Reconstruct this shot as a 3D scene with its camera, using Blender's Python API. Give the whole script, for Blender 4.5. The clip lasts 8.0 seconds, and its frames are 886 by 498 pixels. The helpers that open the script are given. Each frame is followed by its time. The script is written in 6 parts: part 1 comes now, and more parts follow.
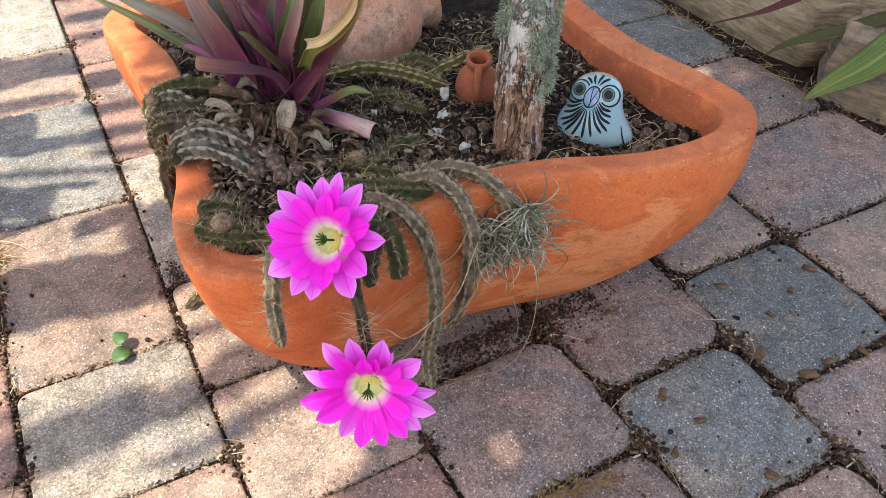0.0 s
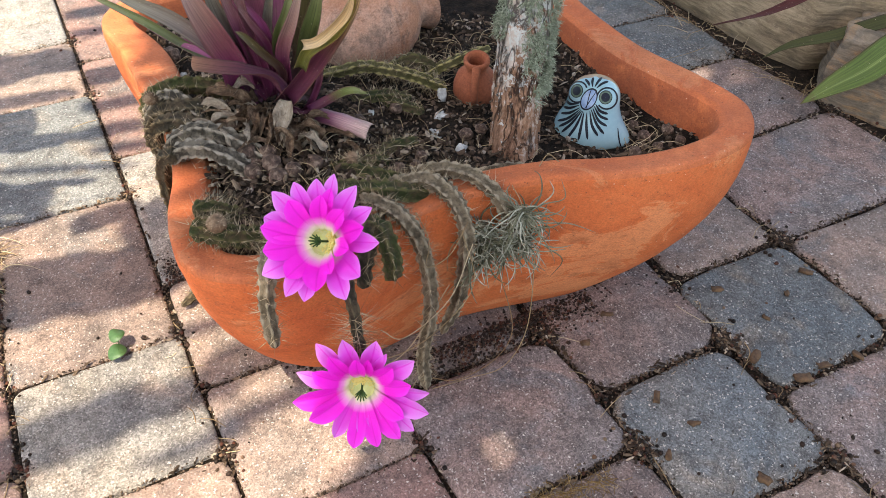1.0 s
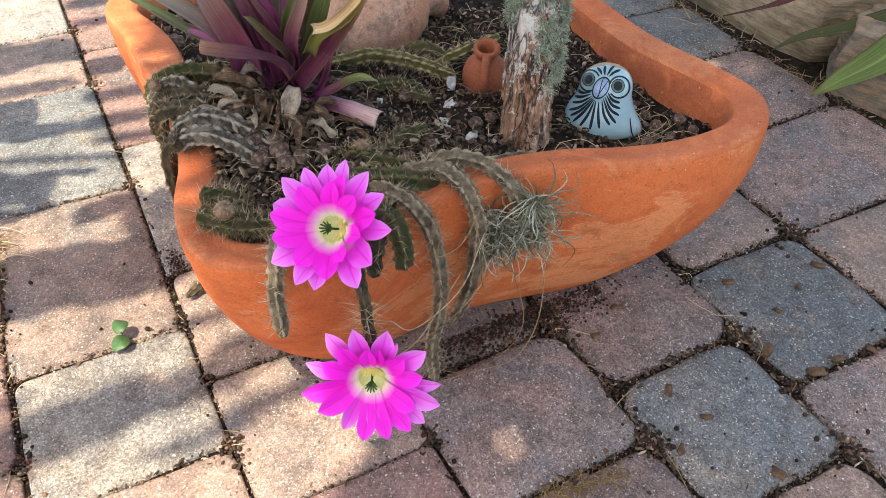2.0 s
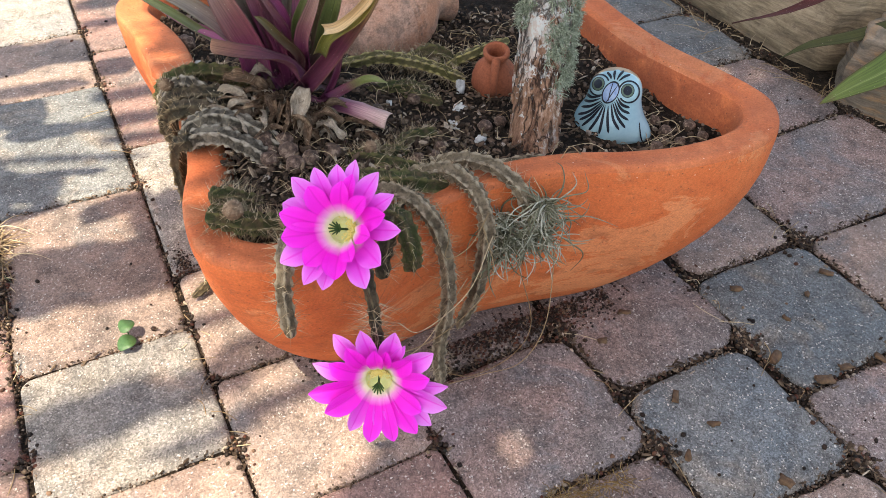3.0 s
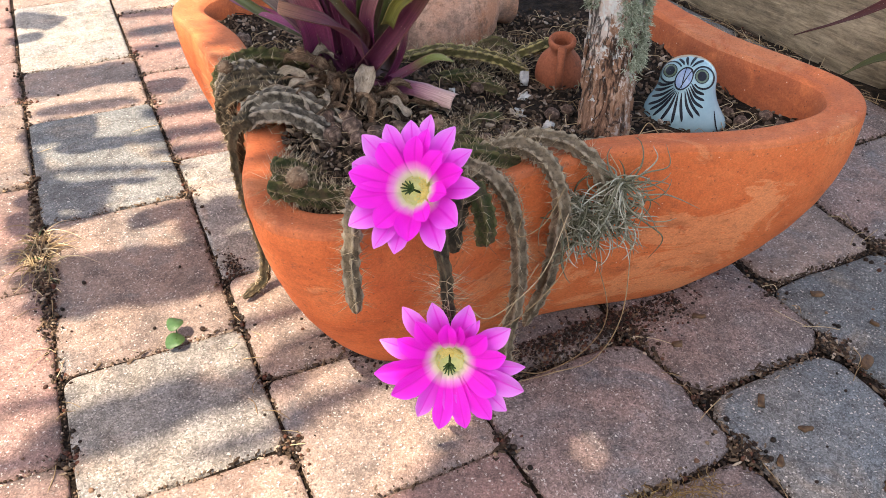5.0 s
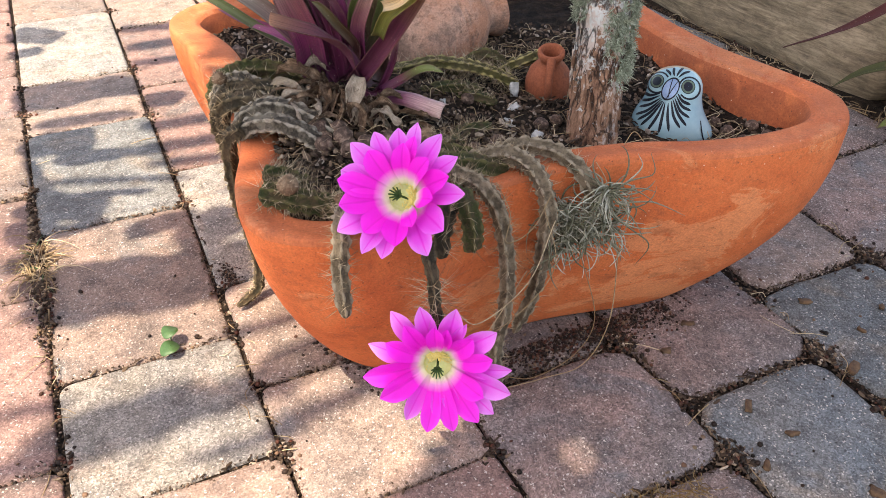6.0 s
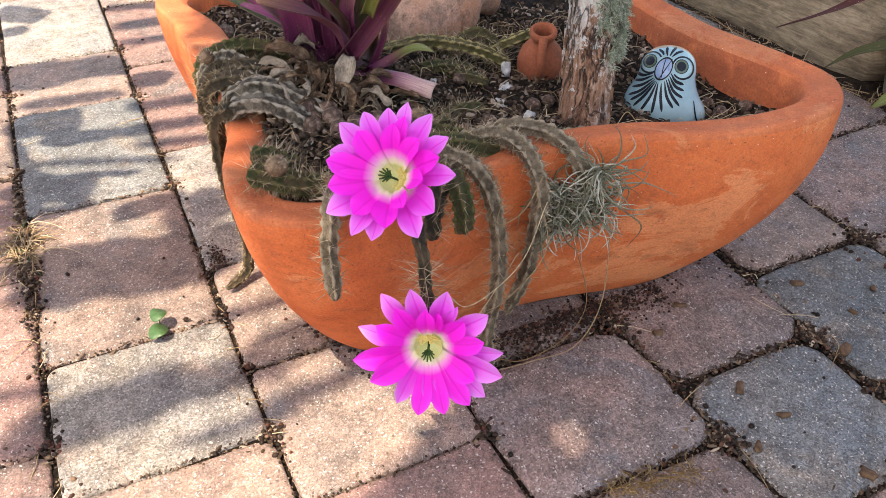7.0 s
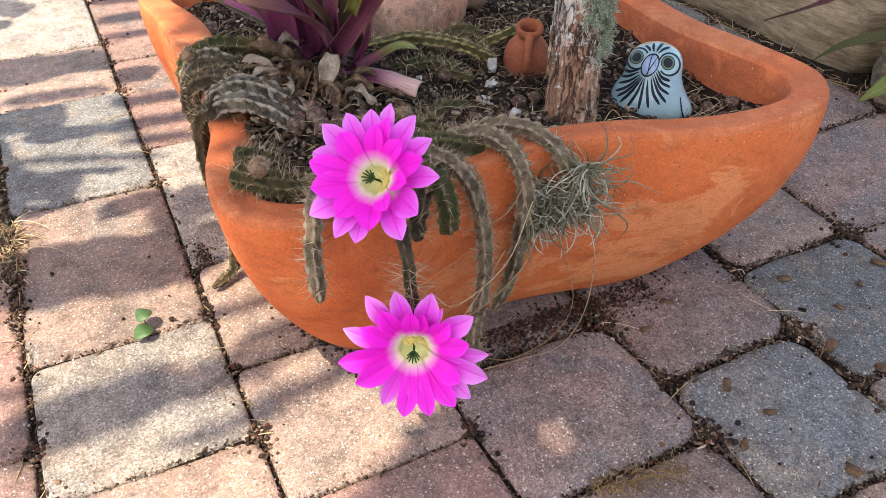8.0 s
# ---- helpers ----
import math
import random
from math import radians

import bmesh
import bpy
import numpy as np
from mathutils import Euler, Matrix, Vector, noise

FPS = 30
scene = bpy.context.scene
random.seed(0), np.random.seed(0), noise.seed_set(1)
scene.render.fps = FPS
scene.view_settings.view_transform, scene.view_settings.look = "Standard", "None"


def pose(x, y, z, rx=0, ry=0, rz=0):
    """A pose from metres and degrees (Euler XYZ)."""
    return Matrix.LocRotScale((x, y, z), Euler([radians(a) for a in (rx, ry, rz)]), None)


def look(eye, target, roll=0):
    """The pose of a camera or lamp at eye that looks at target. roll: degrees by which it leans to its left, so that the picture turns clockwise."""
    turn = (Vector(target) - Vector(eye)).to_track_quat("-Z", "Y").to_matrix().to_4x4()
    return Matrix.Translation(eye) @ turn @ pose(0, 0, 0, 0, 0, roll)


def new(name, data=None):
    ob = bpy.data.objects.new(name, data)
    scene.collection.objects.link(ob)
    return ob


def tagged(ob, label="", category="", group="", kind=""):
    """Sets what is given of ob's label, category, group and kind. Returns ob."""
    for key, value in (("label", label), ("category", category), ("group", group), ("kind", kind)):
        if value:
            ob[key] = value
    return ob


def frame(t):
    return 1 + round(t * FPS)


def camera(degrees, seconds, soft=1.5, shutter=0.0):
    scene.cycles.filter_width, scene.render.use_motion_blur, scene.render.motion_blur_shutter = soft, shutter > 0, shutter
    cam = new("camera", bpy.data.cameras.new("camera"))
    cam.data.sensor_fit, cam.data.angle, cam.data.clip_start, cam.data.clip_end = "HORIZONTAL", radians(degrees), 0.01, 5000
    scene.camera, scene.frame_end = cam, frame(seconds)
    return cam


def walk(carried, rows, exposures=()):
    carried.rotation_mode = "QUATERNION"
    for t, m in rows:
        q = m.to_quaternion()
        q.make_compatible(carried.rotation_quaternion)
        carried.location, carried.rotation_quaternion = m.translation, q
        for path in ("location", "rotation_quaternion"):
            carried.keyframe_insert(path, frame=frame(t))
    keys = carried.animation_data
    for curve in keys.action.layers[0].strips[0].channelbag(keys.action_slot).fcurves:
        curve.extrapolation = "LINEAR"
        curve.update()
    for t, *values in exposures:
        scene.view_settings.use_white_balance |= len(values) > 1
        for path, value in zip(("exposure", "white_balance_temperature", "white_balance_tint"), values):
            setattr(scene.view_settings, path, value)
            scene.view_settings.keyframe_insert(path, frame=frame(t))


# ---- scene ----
cam = camera(56.4, 8.0, soft=0.35)
PATH = [
    (0, (0.025, 0.037, 0.674), (0.009, 1.544, -0.641), 0.2),
    (0.5, (0.029, 0.039, 0.678), (0.013, 1.549, -0.634), 0.4),
    (1, (0.031, 0.039, 0.678), (0.011, 1.541, -0.643), 0.6),
    (1.5, (0.025, 0.044, 0.675), (0.005, 1.545, -0.646), 0.7),
    (2, (0.02, 0.044, 0.664), (0.004, 1.541, -0.661), 0.9),
    (3.3, (0.012, 0.041, 0.657), (-0.018, 1.553, -0.651), 1.5),
    (3.5, (0.007, 0.037, 0.646), (-0.027, 1.552, -0.659), 1.6),
    (4, (-0.002, 0.041, 0.633), (-0.046, 1.57, -0.655), 1.7),
    (4.5, (-0.015, 0.039, 0.606), (-0.089, 1.601, -0.641), 0.7),
    (5, (-0.017, 0.028, 0.575), (-0.118, 1.635, -0.612), -0.1),
    (5.2, (-0.012, 0.021, 0.574), (-0.121, 1.65, -0.581), -0.3),
    (6.5, (-0.006, 0.015, 0.577), (-0.102, 1.638, -0.588), -0.1),
    (7, (-0.006, 0.021, 0.572), (-0.089, 1.624, -0.621), 0.1),
    (7.5, (-0.003, 0.026, 0.575), (-0.074, 1.619, -0.632), 0.1),
    (8, (-0.001, 0.029, 0.577), (-0.064, 1.617, -0.636), 0.2),
]
walk(cam, [(t, look(eye, target, roll)) for t, eye, target, roll in PATH], [(0.0, 1.72, 7600, 9), (2.2, 1.74, 7600, 8), (3.6, 1.76, 7700, 10), (5.0, 1.76, 7850, 14), (8.0, 1.74, 7850, 14)])

# ---- light ----
SUN_FROM = Vector((-0.28, -0.41, 1.0)).normalized()
world = bpy.data.worlds.new("sky_world")
scene.world = world
world.use_nodes = True
wn = world.node_tree.nodes
sky = wn.new("ShaderNodeTexSky")
sky.sky_type = "NISHITA"
sky.sun_disc = False
sky.sun_elevation = math.asin(SUN_FROM.z)
sky.sun_rotation = math.atan2(SUN_FROM.x, SUN_FROM.y)
sky.air_density, sky.dust_density, sky.ozone_density = 1.0, 2.0, 1.0
wn["Background"].inputs["Strength"].default_value = 0.15
world.node_tree.links.new(sky.outputs[0], wn["Background"].inputs["Color"])
sun_data = bpy.data.lights.new("sun", "SUN")
sun_data.energy, sun_data.angle, sun_data.color = 3.55, radians(0.55), (1.0, 0.94, 0.84)
sun = new("sun", sun_data)
sun.matrix_world = look(SUN_FROM * 20, (0, 0, 0))


# ---- small helpers ----
def finish(name, bm, mat, smooth=True):
    me = bpy.data.meshes.new(name)
    bm.to_mesh(me)
    bm.free()
    mats = mat if isinstance(mat, (list, tuple)) else [mat]
    for m in mats:
        me.materials.append(m)
    if smooth:
        me.polygons.foreach_set("use_smooth", [True] * len(me.polygons))
    return new(name, me)


def part(name, bm, mat, parent=None, label="", smooth=True):
    ob = finish(name, bm, mat, smooth)
    ob.parent = parent
    if label:
        tagged(ob, label)
    return ob


def spline(pts, n, closed=False):
    """n + 1 places along a smooth curve through pts (n when closed)."""
    p = [Vector(q) for q in pts]
    m = len(p)
    segs = m if closed else m - 1
    out = []
    for i in range(n if closed else n + 1):
        s = i / n * segs
        k = min(int(s), segs - 1)
        f = s - k
        if closed:
            a, b, c, d = p[(k - 1) % m], p[k % m], p[(k + 1) % m], p[(k + 2) % m]
        else:
            b, c = p[k], p[k + 1]
            a = p[k - 1] if k else b * 2 - c
            d = p[k + 2] if k + 2 < m else c * 2 - b
        out.append(0.5 * ((2 * b) + (c - a) * f + (2 * a - 5 * b + 4 * c - d) * f * f + (3 * b - a - 3 * c + d) * f ** 3))
    return out


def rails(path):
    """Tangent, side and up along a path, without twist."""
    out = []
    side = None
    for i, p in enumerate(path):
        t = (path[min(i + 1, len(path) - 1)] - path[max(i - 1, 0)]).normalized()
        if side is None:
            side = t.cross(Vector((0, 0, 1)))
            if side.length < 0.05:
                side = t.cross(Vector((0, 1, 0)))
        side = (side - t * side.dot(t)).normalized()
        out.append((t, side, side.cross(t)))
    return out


def tube(bm, path, radius, sides=5, cap=True):
    """A round tube; radius is a function of 0..1 along the path."""
    n = len(path) - 1
    rings = []
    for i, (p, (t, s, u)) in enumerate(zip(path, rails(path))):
        r = radius(i / n)
        rings.append([bm.verts.new(p + (s * math.cos(a) + u * math.sin(a)) * r) for a in [2 * math.pi * k / sides for k in range(sides)]])
    for a, b in zip(rings, rings[1:]):
        for k in range(sides):
            bm.faces.new((a[k], a[(k + 1) % sides], b[(k + 1) % sides], b[k]))
    if cap:
        bm.faces.new(rings[0][::-1])
        bm.faces.new(rings[-1])
    return rings


def spike(bm, p, d, length, r):
    """A thin three-sided needle."""
    d = d.normalized()
    s = d.orthogonal().normalized()
    u = d.cross(s)
    ring = [bm.verts.new(p + (s * math.cos(a) + u * math.sin(a)) * r) for a in (0, 2.094, 4.189)]
    tip = bm.verts.new(p + d * length)
    for k in range(3):
        bm.faces.new((ring[k], ring[(k + 1) % 3], tip))


ICO_V, ICO_F = [], []


def _ico():
    b = bmesh.new()
    bmesh.ops.create_icosphere(b, subdivisions=1, radius=1.0)
    b.verts.index_update()
    ICO_V.extend([v.co.copy() for v in b.verts])
    ICO_F.extend([[v.index for v in f.verts] for f in b.faces])
    b.free()


_ico()


def scatter(name, mat, items, label, category="", smooth=True):
    """Many small lumps (place, scale vector, turn) as one object of kind stuff."""
    verts, faces = [], []
    rng = random.Random(len(items) + 3)
    for place, size, turn in items:
        m = Matrix.LocRotScale(place, turn, size)
        base = len(verts)
        verts += [tuple(m @ (v * rng.uniform(0.82, 1.15))) for v in ICO_V]
        faces += [[base + k for k in f] for f in ICO_F]
    me = bpy.data.meshes.new(name)
    me.from_pydata(verts, [], faces)
    me.materials.append(mat)
    if smooth:
        me.polygons.foreach_set("use_smooth", [True] * len(me.polygons))
    return tagged(new(name, me), label, category, kind="stuff")


# ---- materials ----
class Mat:
    """A short way to write a node material."""

    def __init__(self, name, rough=0.8, metal=0.0, spec=0.5):
        self.m = bpy.data.materials.new(name)
        self.m.use_nodes = True
        self.t = self.m.node_tree
        self.b = self.t.nodes["Principled BSDF"]
        self.b.inputs["Roughness"].default_value = rough
        self.b.inputs["Metallic"].default_value = metal
        self.b.inputs["Specular IOR Level"].default_value = spec
        self.co = self.t.nodes.new("ShaderNodeTexCoord").outputs["Object"]

    def n(self, kind, **kw):
        node = self.t.nodes.new(kind)
        for k, v in kw.items():
            node.inputs[k].default_value = v
        return node

    def link(self, a, b):
        self.t.links.new(a, b)
        return a

    def scaled(self, scale):
        mp = self.n("ShaderNodeMapping")
        mp.inputs["Scale"].default_value = scale
        self.link(self.co, mp.inputs["Vector"])
        return mp.outputs[0]

    def noise(self, scale, detail=4.0, rough=0.6, vec=None, dist=0.0):
        node = self.n("ShaderNodeTexNoise", Scale=scale, Detail=detail, Roughness=rough, Distortion=dist)
        self.link(vec or self.co, node.inputs["Vector"])
        return node.outputs["Fac"]

    def cells(self, scale, out="Distance", vec=None):
        node = self.n("ShaderNodeTexVoronoi", Scale=scale)
        self.link(vec or self.co, node.inputs["Vector"])
        return node.outputs[out]

    def ramp(self, fac, stops):
        node = self.n("ShaderNodeValToRGB")
        e = node.color_ramp.elements
        while len(e) < len(stops):
            e.new(0.5)
        for el, (pos, col) in zip(e, stops):
            el.position = pos
            el.color = (*col, 1) if isinstance(col, tuple) else (col, col, col, 1)
        self.link(fac, node.inputs[0])
        return node.outputs[0]

    def mix(self, fac, a, b, mode="MIX"):
        node = self.t.nodes.new("ShaderNodeMix")
        node.data_type, node.blend_type = "RGBA", mode
        for sock, v in ((node.inputs[0], fac), (node.inputs[6], a), (node.inputs[7], b)):
            if isinstance(v, (int, float)):
                sock.default_value = v if sock == node.inputs[0] else (v, v, v, 1)
            elif isinstance(v, tuple):
                sock.default_value = (*v, 1)
            else:
                self.link(v, sock)
        return node.outputs[2]

    def math(self, op, a, b=0.0):
        node = self.t.nodes.new("ShaderNodeMath")
        node.operation = op
        for sock, v in ((node.inputs[0], a), (node.inputs[1], b)):
            if isinstance(v, (int, float)):
                sock.default_value = v
            else:
                self.link(v, sock)
        return node.outputs[0]

    def info(self, out="Random"):
        return self.t.nodes.new("ShaderNodeObjectInfo").outputs[out]

    def island(self):
        return self.t.nodes.new("ShaderNodeNewGeometry").outputs["Random Per Island"]

    def uv(self):
        sep = self.t.nodes.new("ShaderNodeSeparateXYZ")
        self.link(self.t.nodes.new("ShaderNodeUVMap").outputs[0], sep.inputs[0])
        return sep.outputs[0], sep.outputs[1]

    def color(self, out):
        self.link(out, self.b.inputs["Base Color"])
        return self

    def rough(self, out):
        self.link(out, self.b.inputs["Roughness"])
        return self

    def bump(self, height, strength=0.4, dist=0.002):
        node = self.n("ShaderNodeBump", Strength=strength, Distance=dist)
        self.link(height, node.inputs["Height"])
        old = self.b.inputs["Normal"].links
        if old:
            self.link(old[0].from_socket, node.inputs["Normal"])
        self.link(node.outputs[0], self.b.inputs["Normal"])
        return self


def make_terracotta(name="terracotta", mottle=0.0):
    k = Mat(name, 0.82, spec=0.25)
    cloud = k.noise(11, 6, 0.68)
    base = k.ramp(cloud, [(0.3, (0.47, 0.098, 0.031)), (0.5, (0.61, 0.150, 0.049)), (0.72, (0.67, 0.203, 0.075))])
    band = k.noise(7, 9, 0.72, k.scaled((1.0, 1.0, 1.8)), 0.9)
    if mottle < 0.8:
        base = k.mix(k.ramp(band, [(0.545, 0.0), (0.565, 0.5)]), base, (0.74, 0.31, 0.14))
    dark = k.noise(16, 9, 0.78, k.scaled((1.0, 1.0, 1.8)))
    base = k.mix(k.ramp(dark, [(0.52, 0.0), (0.70, 0.75)]), base, (0.27, 0.070, 0.030))
    if mottle:
        base = k.mix(k.ramp(k.noise(14, 6, 0.7), [(0.35, 0.05), (0.65, 0.38)]), base, (0.50, 0.205, 0.105))
        base = k.mix(k.ramp(k.noise(24, 8, 0.72, None, 0.6), [(0.40, mottle), (0.52, mottle * 0.7), (0.64, 0.0)]), base, (0.30, 0.075, 0.032))
    grime = k.noise(75, 7, 0.8)
    base = k.mix(k.ramp(grime, [(0.56, 0.0), (0.72, 0.6)]), base, (0.17, 0.065, 0.04))
    fine = k.noise(480, 3, 0.8)
    base = k.mix(1.0, base, k.ramp(fine, [(0.3, 0.78), (0.5, 1.0), (0.7, 1.22)]), "MULTIPLY")
    specks = k.cells(170)
    which = k.cells(170, "Color")
    base = k.mix(k.math("MULTIPLY", k.ramp(specks, [(0.07, 0.8), (0.13, 0.0)]), k.ramp(which, [(0.78, 0.0), (0.82, 1.0)])), base, (0.78, 0.58, 0.44))
    pits = k.cells(120)
    base = k.mix(k.ramp(pits, [(0.06, 0.7), (0.12, 0.0)]), base, (0.13, 0.05, 0.03))
    k.color(base)
    k.bump(fine, 0.5, 0.0009).bump(k.noise(60, 5, 0.7), 0.45, 0.002).bump(k.ramp(pits, [(0.04, 0.0), (0.12, 1.0)]), 0.5, 0.001)
    k.bump(k.noise(3, 3, 0.6, k.scaled((1, 1, 26))), 0.3, 0.003)
    return k.m


def make_old_clay(name, tone, pale=0.0):
    k = Mat(name, 0.85, spec=0.25)
    base = k.ramp(k.noise(18, 5), [(0.3, tuple(c * 0.75 for c in tone)), (0.7, tone)])
    if pale:
        base = k.mix(k.ramp(k.noise(13, 7, 0.7), [(0.42, 0.0), (0.60, pale)]), base, (0.62, 0.45, 0.36))
        base = k.mix(k.ramp(k.noise(22, 9, 0.8), [(0.50, 0.0), (0.60, 0.75)]), base, (0.20, 0.13, 0.10))
    # dark stains in blotches
    mottle = k.noise(30, 8, 0.8)
    base = k.mix(k.ramp(mottle, [(0.52, 0.0), (0.64, 0.8)]), base, (0.11, 0.07, 0.05))
    base = k.mix(1.0, base, k.ramp(k.noise(420, 3, 0.8), [(0.3, 0.75), (0.7, 1.25)]), "MULTIPLY")
    k.color(base).bump(k.noise(300, 3), 0.3, 0.0007)
    return k.m


def make_paver(name, a, b, c, coarse=False):
    """Moulded concrete: two blended pigments, coarse sand and pale angular chips."""
    k = Mat(name, 0.93, spec=0.2)
    shift = k.t.nodes.new("ShaderNodeVectorMath")
    k.link(k.info("Location"), shift.inputs[0])
    shift.operation = "SCALE"
    shift.inputs["Scale"].default_value = 7.3
    add = k.t.nodes.new("ShaderNodeVectorMath")
    k.link(k.co, add.inputs[0])
    k.link(shift.outputs[0], add.inputs[1])
    vec = add.outputs[0]
    warp = k.n("ShaderNodeTexNoise", Scale=420.0, Detail=2.0)
    k.link(vec, warp.inputs["Vector"])
    small = k.t.nodes.new("ShaderNodeVectorMath")
    small.operation = "MULTIPLY_ADD"
    k.link(warp.outputs["Color"], small.inputs[0])
    small.inputs[1].default_value = (0.0045, 0.0045, 0.0045)
    k.link(vec, small.inputs[2])
    rag = small.outputs[0]
    blend = k.noise(8, 4, 0.6, vec, 0.4)
    base = k.mix(k.ramp(blend, [(0.42, 0.0), (0.60, 1.0)]), a, b)
    base = k.mix(k.ramp(k.noise(12, 5, 0.65, vec, 0.7), [(0.53, 0.0), (0.68, 0.85)]), base, c)
    grime = k.noise(34, 8, 0.8, vec)
    base = k.mix(k.ramp(grime, [(0.34, 0.65), (0.56, 0.0)]), base, (0.05, 0.042, 0.036))
    grain = k.cells(720 if coarse else 760, "Color", rag)
    spread = [(0.12, 0.56), (0.5, 0.96), (0.88, 1.58)] if coarse else [(0.15, 0.66), (0.5, 0.97), (0.85, 1.42)]
    base = k.mix(1.0, base, k.ramp(grain, spread), "MULTIPLY")
    sand = k.noise(900, 2, 0.8, vec)
    base = k.mix(1.0, base, k.ramp(sand, [(0.3, 0.76), (0.5, 1.0), (0.7, 1.3)] if coarse else [(0.3, 0.82), (0.5, 1.0), (0.7, 1.22)]), "MULTIPLY")
    for scale, share, size, tone in ((440, 0.76, 0.46, (0.52, 0.47, 0.42)), (240, 0.86, 0.32, (0.62, 0.57, 0.51)), (90, 0.87, 0.16, (0.66, 0.62, 0.57))):
        near = k.cells(scale, "Distance", rag)
        pick = k.cells(scale, "Color", rag)
        base = k.mix(k.math("MULTIPLY", k.ramp(near, [(size * 0.7, 1.0), (size, 0.0)]), k.ramp(pick, [(share, 0.0), (share + 0.03, 0.85)])), base, tone)
    hole = k.cells(190, "Distance", rag)
    hpick = k.cells(190, "Color", rag)
    pit = k.math("MULTIPLY", k.ramp(hole, [(0.12, 1.0), (0.30, 0.0)]), k.ramp(hpick, [(0.16, 1.0), (0.30, 0.0)]))
    base = k.mix(k.math("MULTIPLY", pit, 0.7 if coarse else 0.55), base, (0.03, 0.024, 0.022))
    base = k.mix(1.0, base, k.ramp(k.info("Random"), [(0.0, 0.88), (1.0, 1.14)]), "MULTIPLY")
    k.color(base)
    k.bump(grain, 0.45, 0.0014).bump(sand, 0.5, 0.0009).bump(k.noise(90, 6, 0.75, vec), 0.7, 0.0028).bump(k.math("SUBTRACT", 1.0, pit), 0.6, 0.0016)
    return k.m


def make_soil(name="potting_soil", lift=1.0):
    k = Mat(name, 0.95, spec=0.15)
    base = k.ramp(k.noise(55, 8, 0.75), [(0.36, (0.007 * lift, 0.005 * lift, 0.0035 * lift)), (0.52, (0.022 * lift, 0.015 * lift, 0.010 * lift)), (0.68, (0.07 * lift, 0.048 * lift, 0.032 * lift))])
    k.color(base).bump(k.noise(160, 6, 0.8), 1.0, 0.006).bump(k.cells(330), 0.8, 0.003)
    return k.m


def make_lumps(name, stops, rough=0.8):
    """Loose bits, each of its own tone."""
    k = Mat(name, rough, spec=0.12)
    base = k.ramp(k.island(), stops)
    base = k.mix(k.ramp(k.noise(260, 4, 0.7), [(0.45, 0.0), (0.7, 0.6)]), base, (0.05, 0.04, 0.03))
    k.color(base).bump(k.noise(400, 3), 0.5, 0.0008)
    return k.m


def make_cactus(name, body, rib, cork):
    """Green skin that turns to grey cork along the ribs."""
    k = Mat(name, 0.8, spec=0.25)
    u, v = k.uv()
    base = k.ramp(k.noise(90, 5, 0.7), [(0.3, tuple(c * 0.45 for c in body)), (0.7, tuple(c * 1.25 for c in body))])
    base = k.mix(k.ramp(k.noise(55, 7, 0.75), [(0.44, 0.0), (0.58, 0.9)]), base, cork)
    worn = k.math("ADD", u, k.math("MULTIPLY", k.math("SUBTRACT", k.noise(140, 4), 0.5), 0.9))
    base = k.mix(k.ramp(worn, [(0.45, 0.0), (0.75, 0.85)]), base, rib)
    base = k.mix(k.ramp(k.noise(240, 5, 0.8), [(0.52, 0.0), (0.68, 0.55)]), base, (0.022, 0.018, 0.012))
    k.color(base).bump(k.noise(210, 6, 0.75), 1.0, 0.004).bump(k.noise(520, 4, 0.7), 0.6, 0.0015)
    return k.m


def make_spine():
    k = Mat("cactus_spine", 0.5)
    k.color(k.ramp(k.island(), [(0.0, (0.09, 0.055, 0.028)), (0.35, (0.26, 0.175, 0.09)), (0.75, (0.50, 0.38, 0.23)), (1.0, (0.70, 0.60, 0.42))]))
    return k.m


def make_petal(name, stops, vein_tone, pale):
    k = Mat(name, 0.45, spec=0.35)
    u, v = k.uv()
    base = k.ramp(v, stops)
    vein = k.n("ShaderNodeTexWave", Scale=11.0, Distortion=2.0, Detail=3.0)
    comb = k.t.nodes.new("ShaderNodeCombineXYZ")
    k.link(u, comb.inputs[0])
    k.link(k.math("MULTIPLY", v, 0.2), comb.inputs[1])
    k.link(comb.outputs[0], vein.inputs["Vector"])
    off = k.math("ABSOLUTE", k.math("SUBTRACT", u, 0.5))
    gate = k.ramp(v, [(0.15, 0.0), (0.38, 1.0)])
    base = k.mix(k.math("MULTIPLY", k.math("MULTIPLY", vein.outputs["Fac"], 0.30), gate), base, vein_tone)
    base = k.mix(k.math("MULTIPLY", k.ramp(off, [(0.0, 0.75), (0.07, 0.0)]), gate), base, vein_tone)
    edge = k.ramp(off, [(0.25, 0.0), (0.5, 0.5)])
    base = k.mix(k.math("MULTIPLY", edge, k.ramp(v, [(0.45, 0.0), (0.8, 1.0)])), base, pale)
    k.color(base).bump(vein.outputs["Fac"], 0.35, 0.0008)
    tr = k.t.nodes.new("ShaderNodeBsdfTranslucent")
    k.link(base, tr.inputs["Color"])
    ms = k.t.nodes.new("ShaderNodeMixShader")
    ms.inputs[0].default_value = 0.25
    k.link(k.b.outputs[0], ms.inputs[1])
    k.link(tr.outputs[0], ms.inputs[2])
    k.link(ms.outputs[0], k.t.nodes["Material Output"].inputs["Surface"])
    return k.m


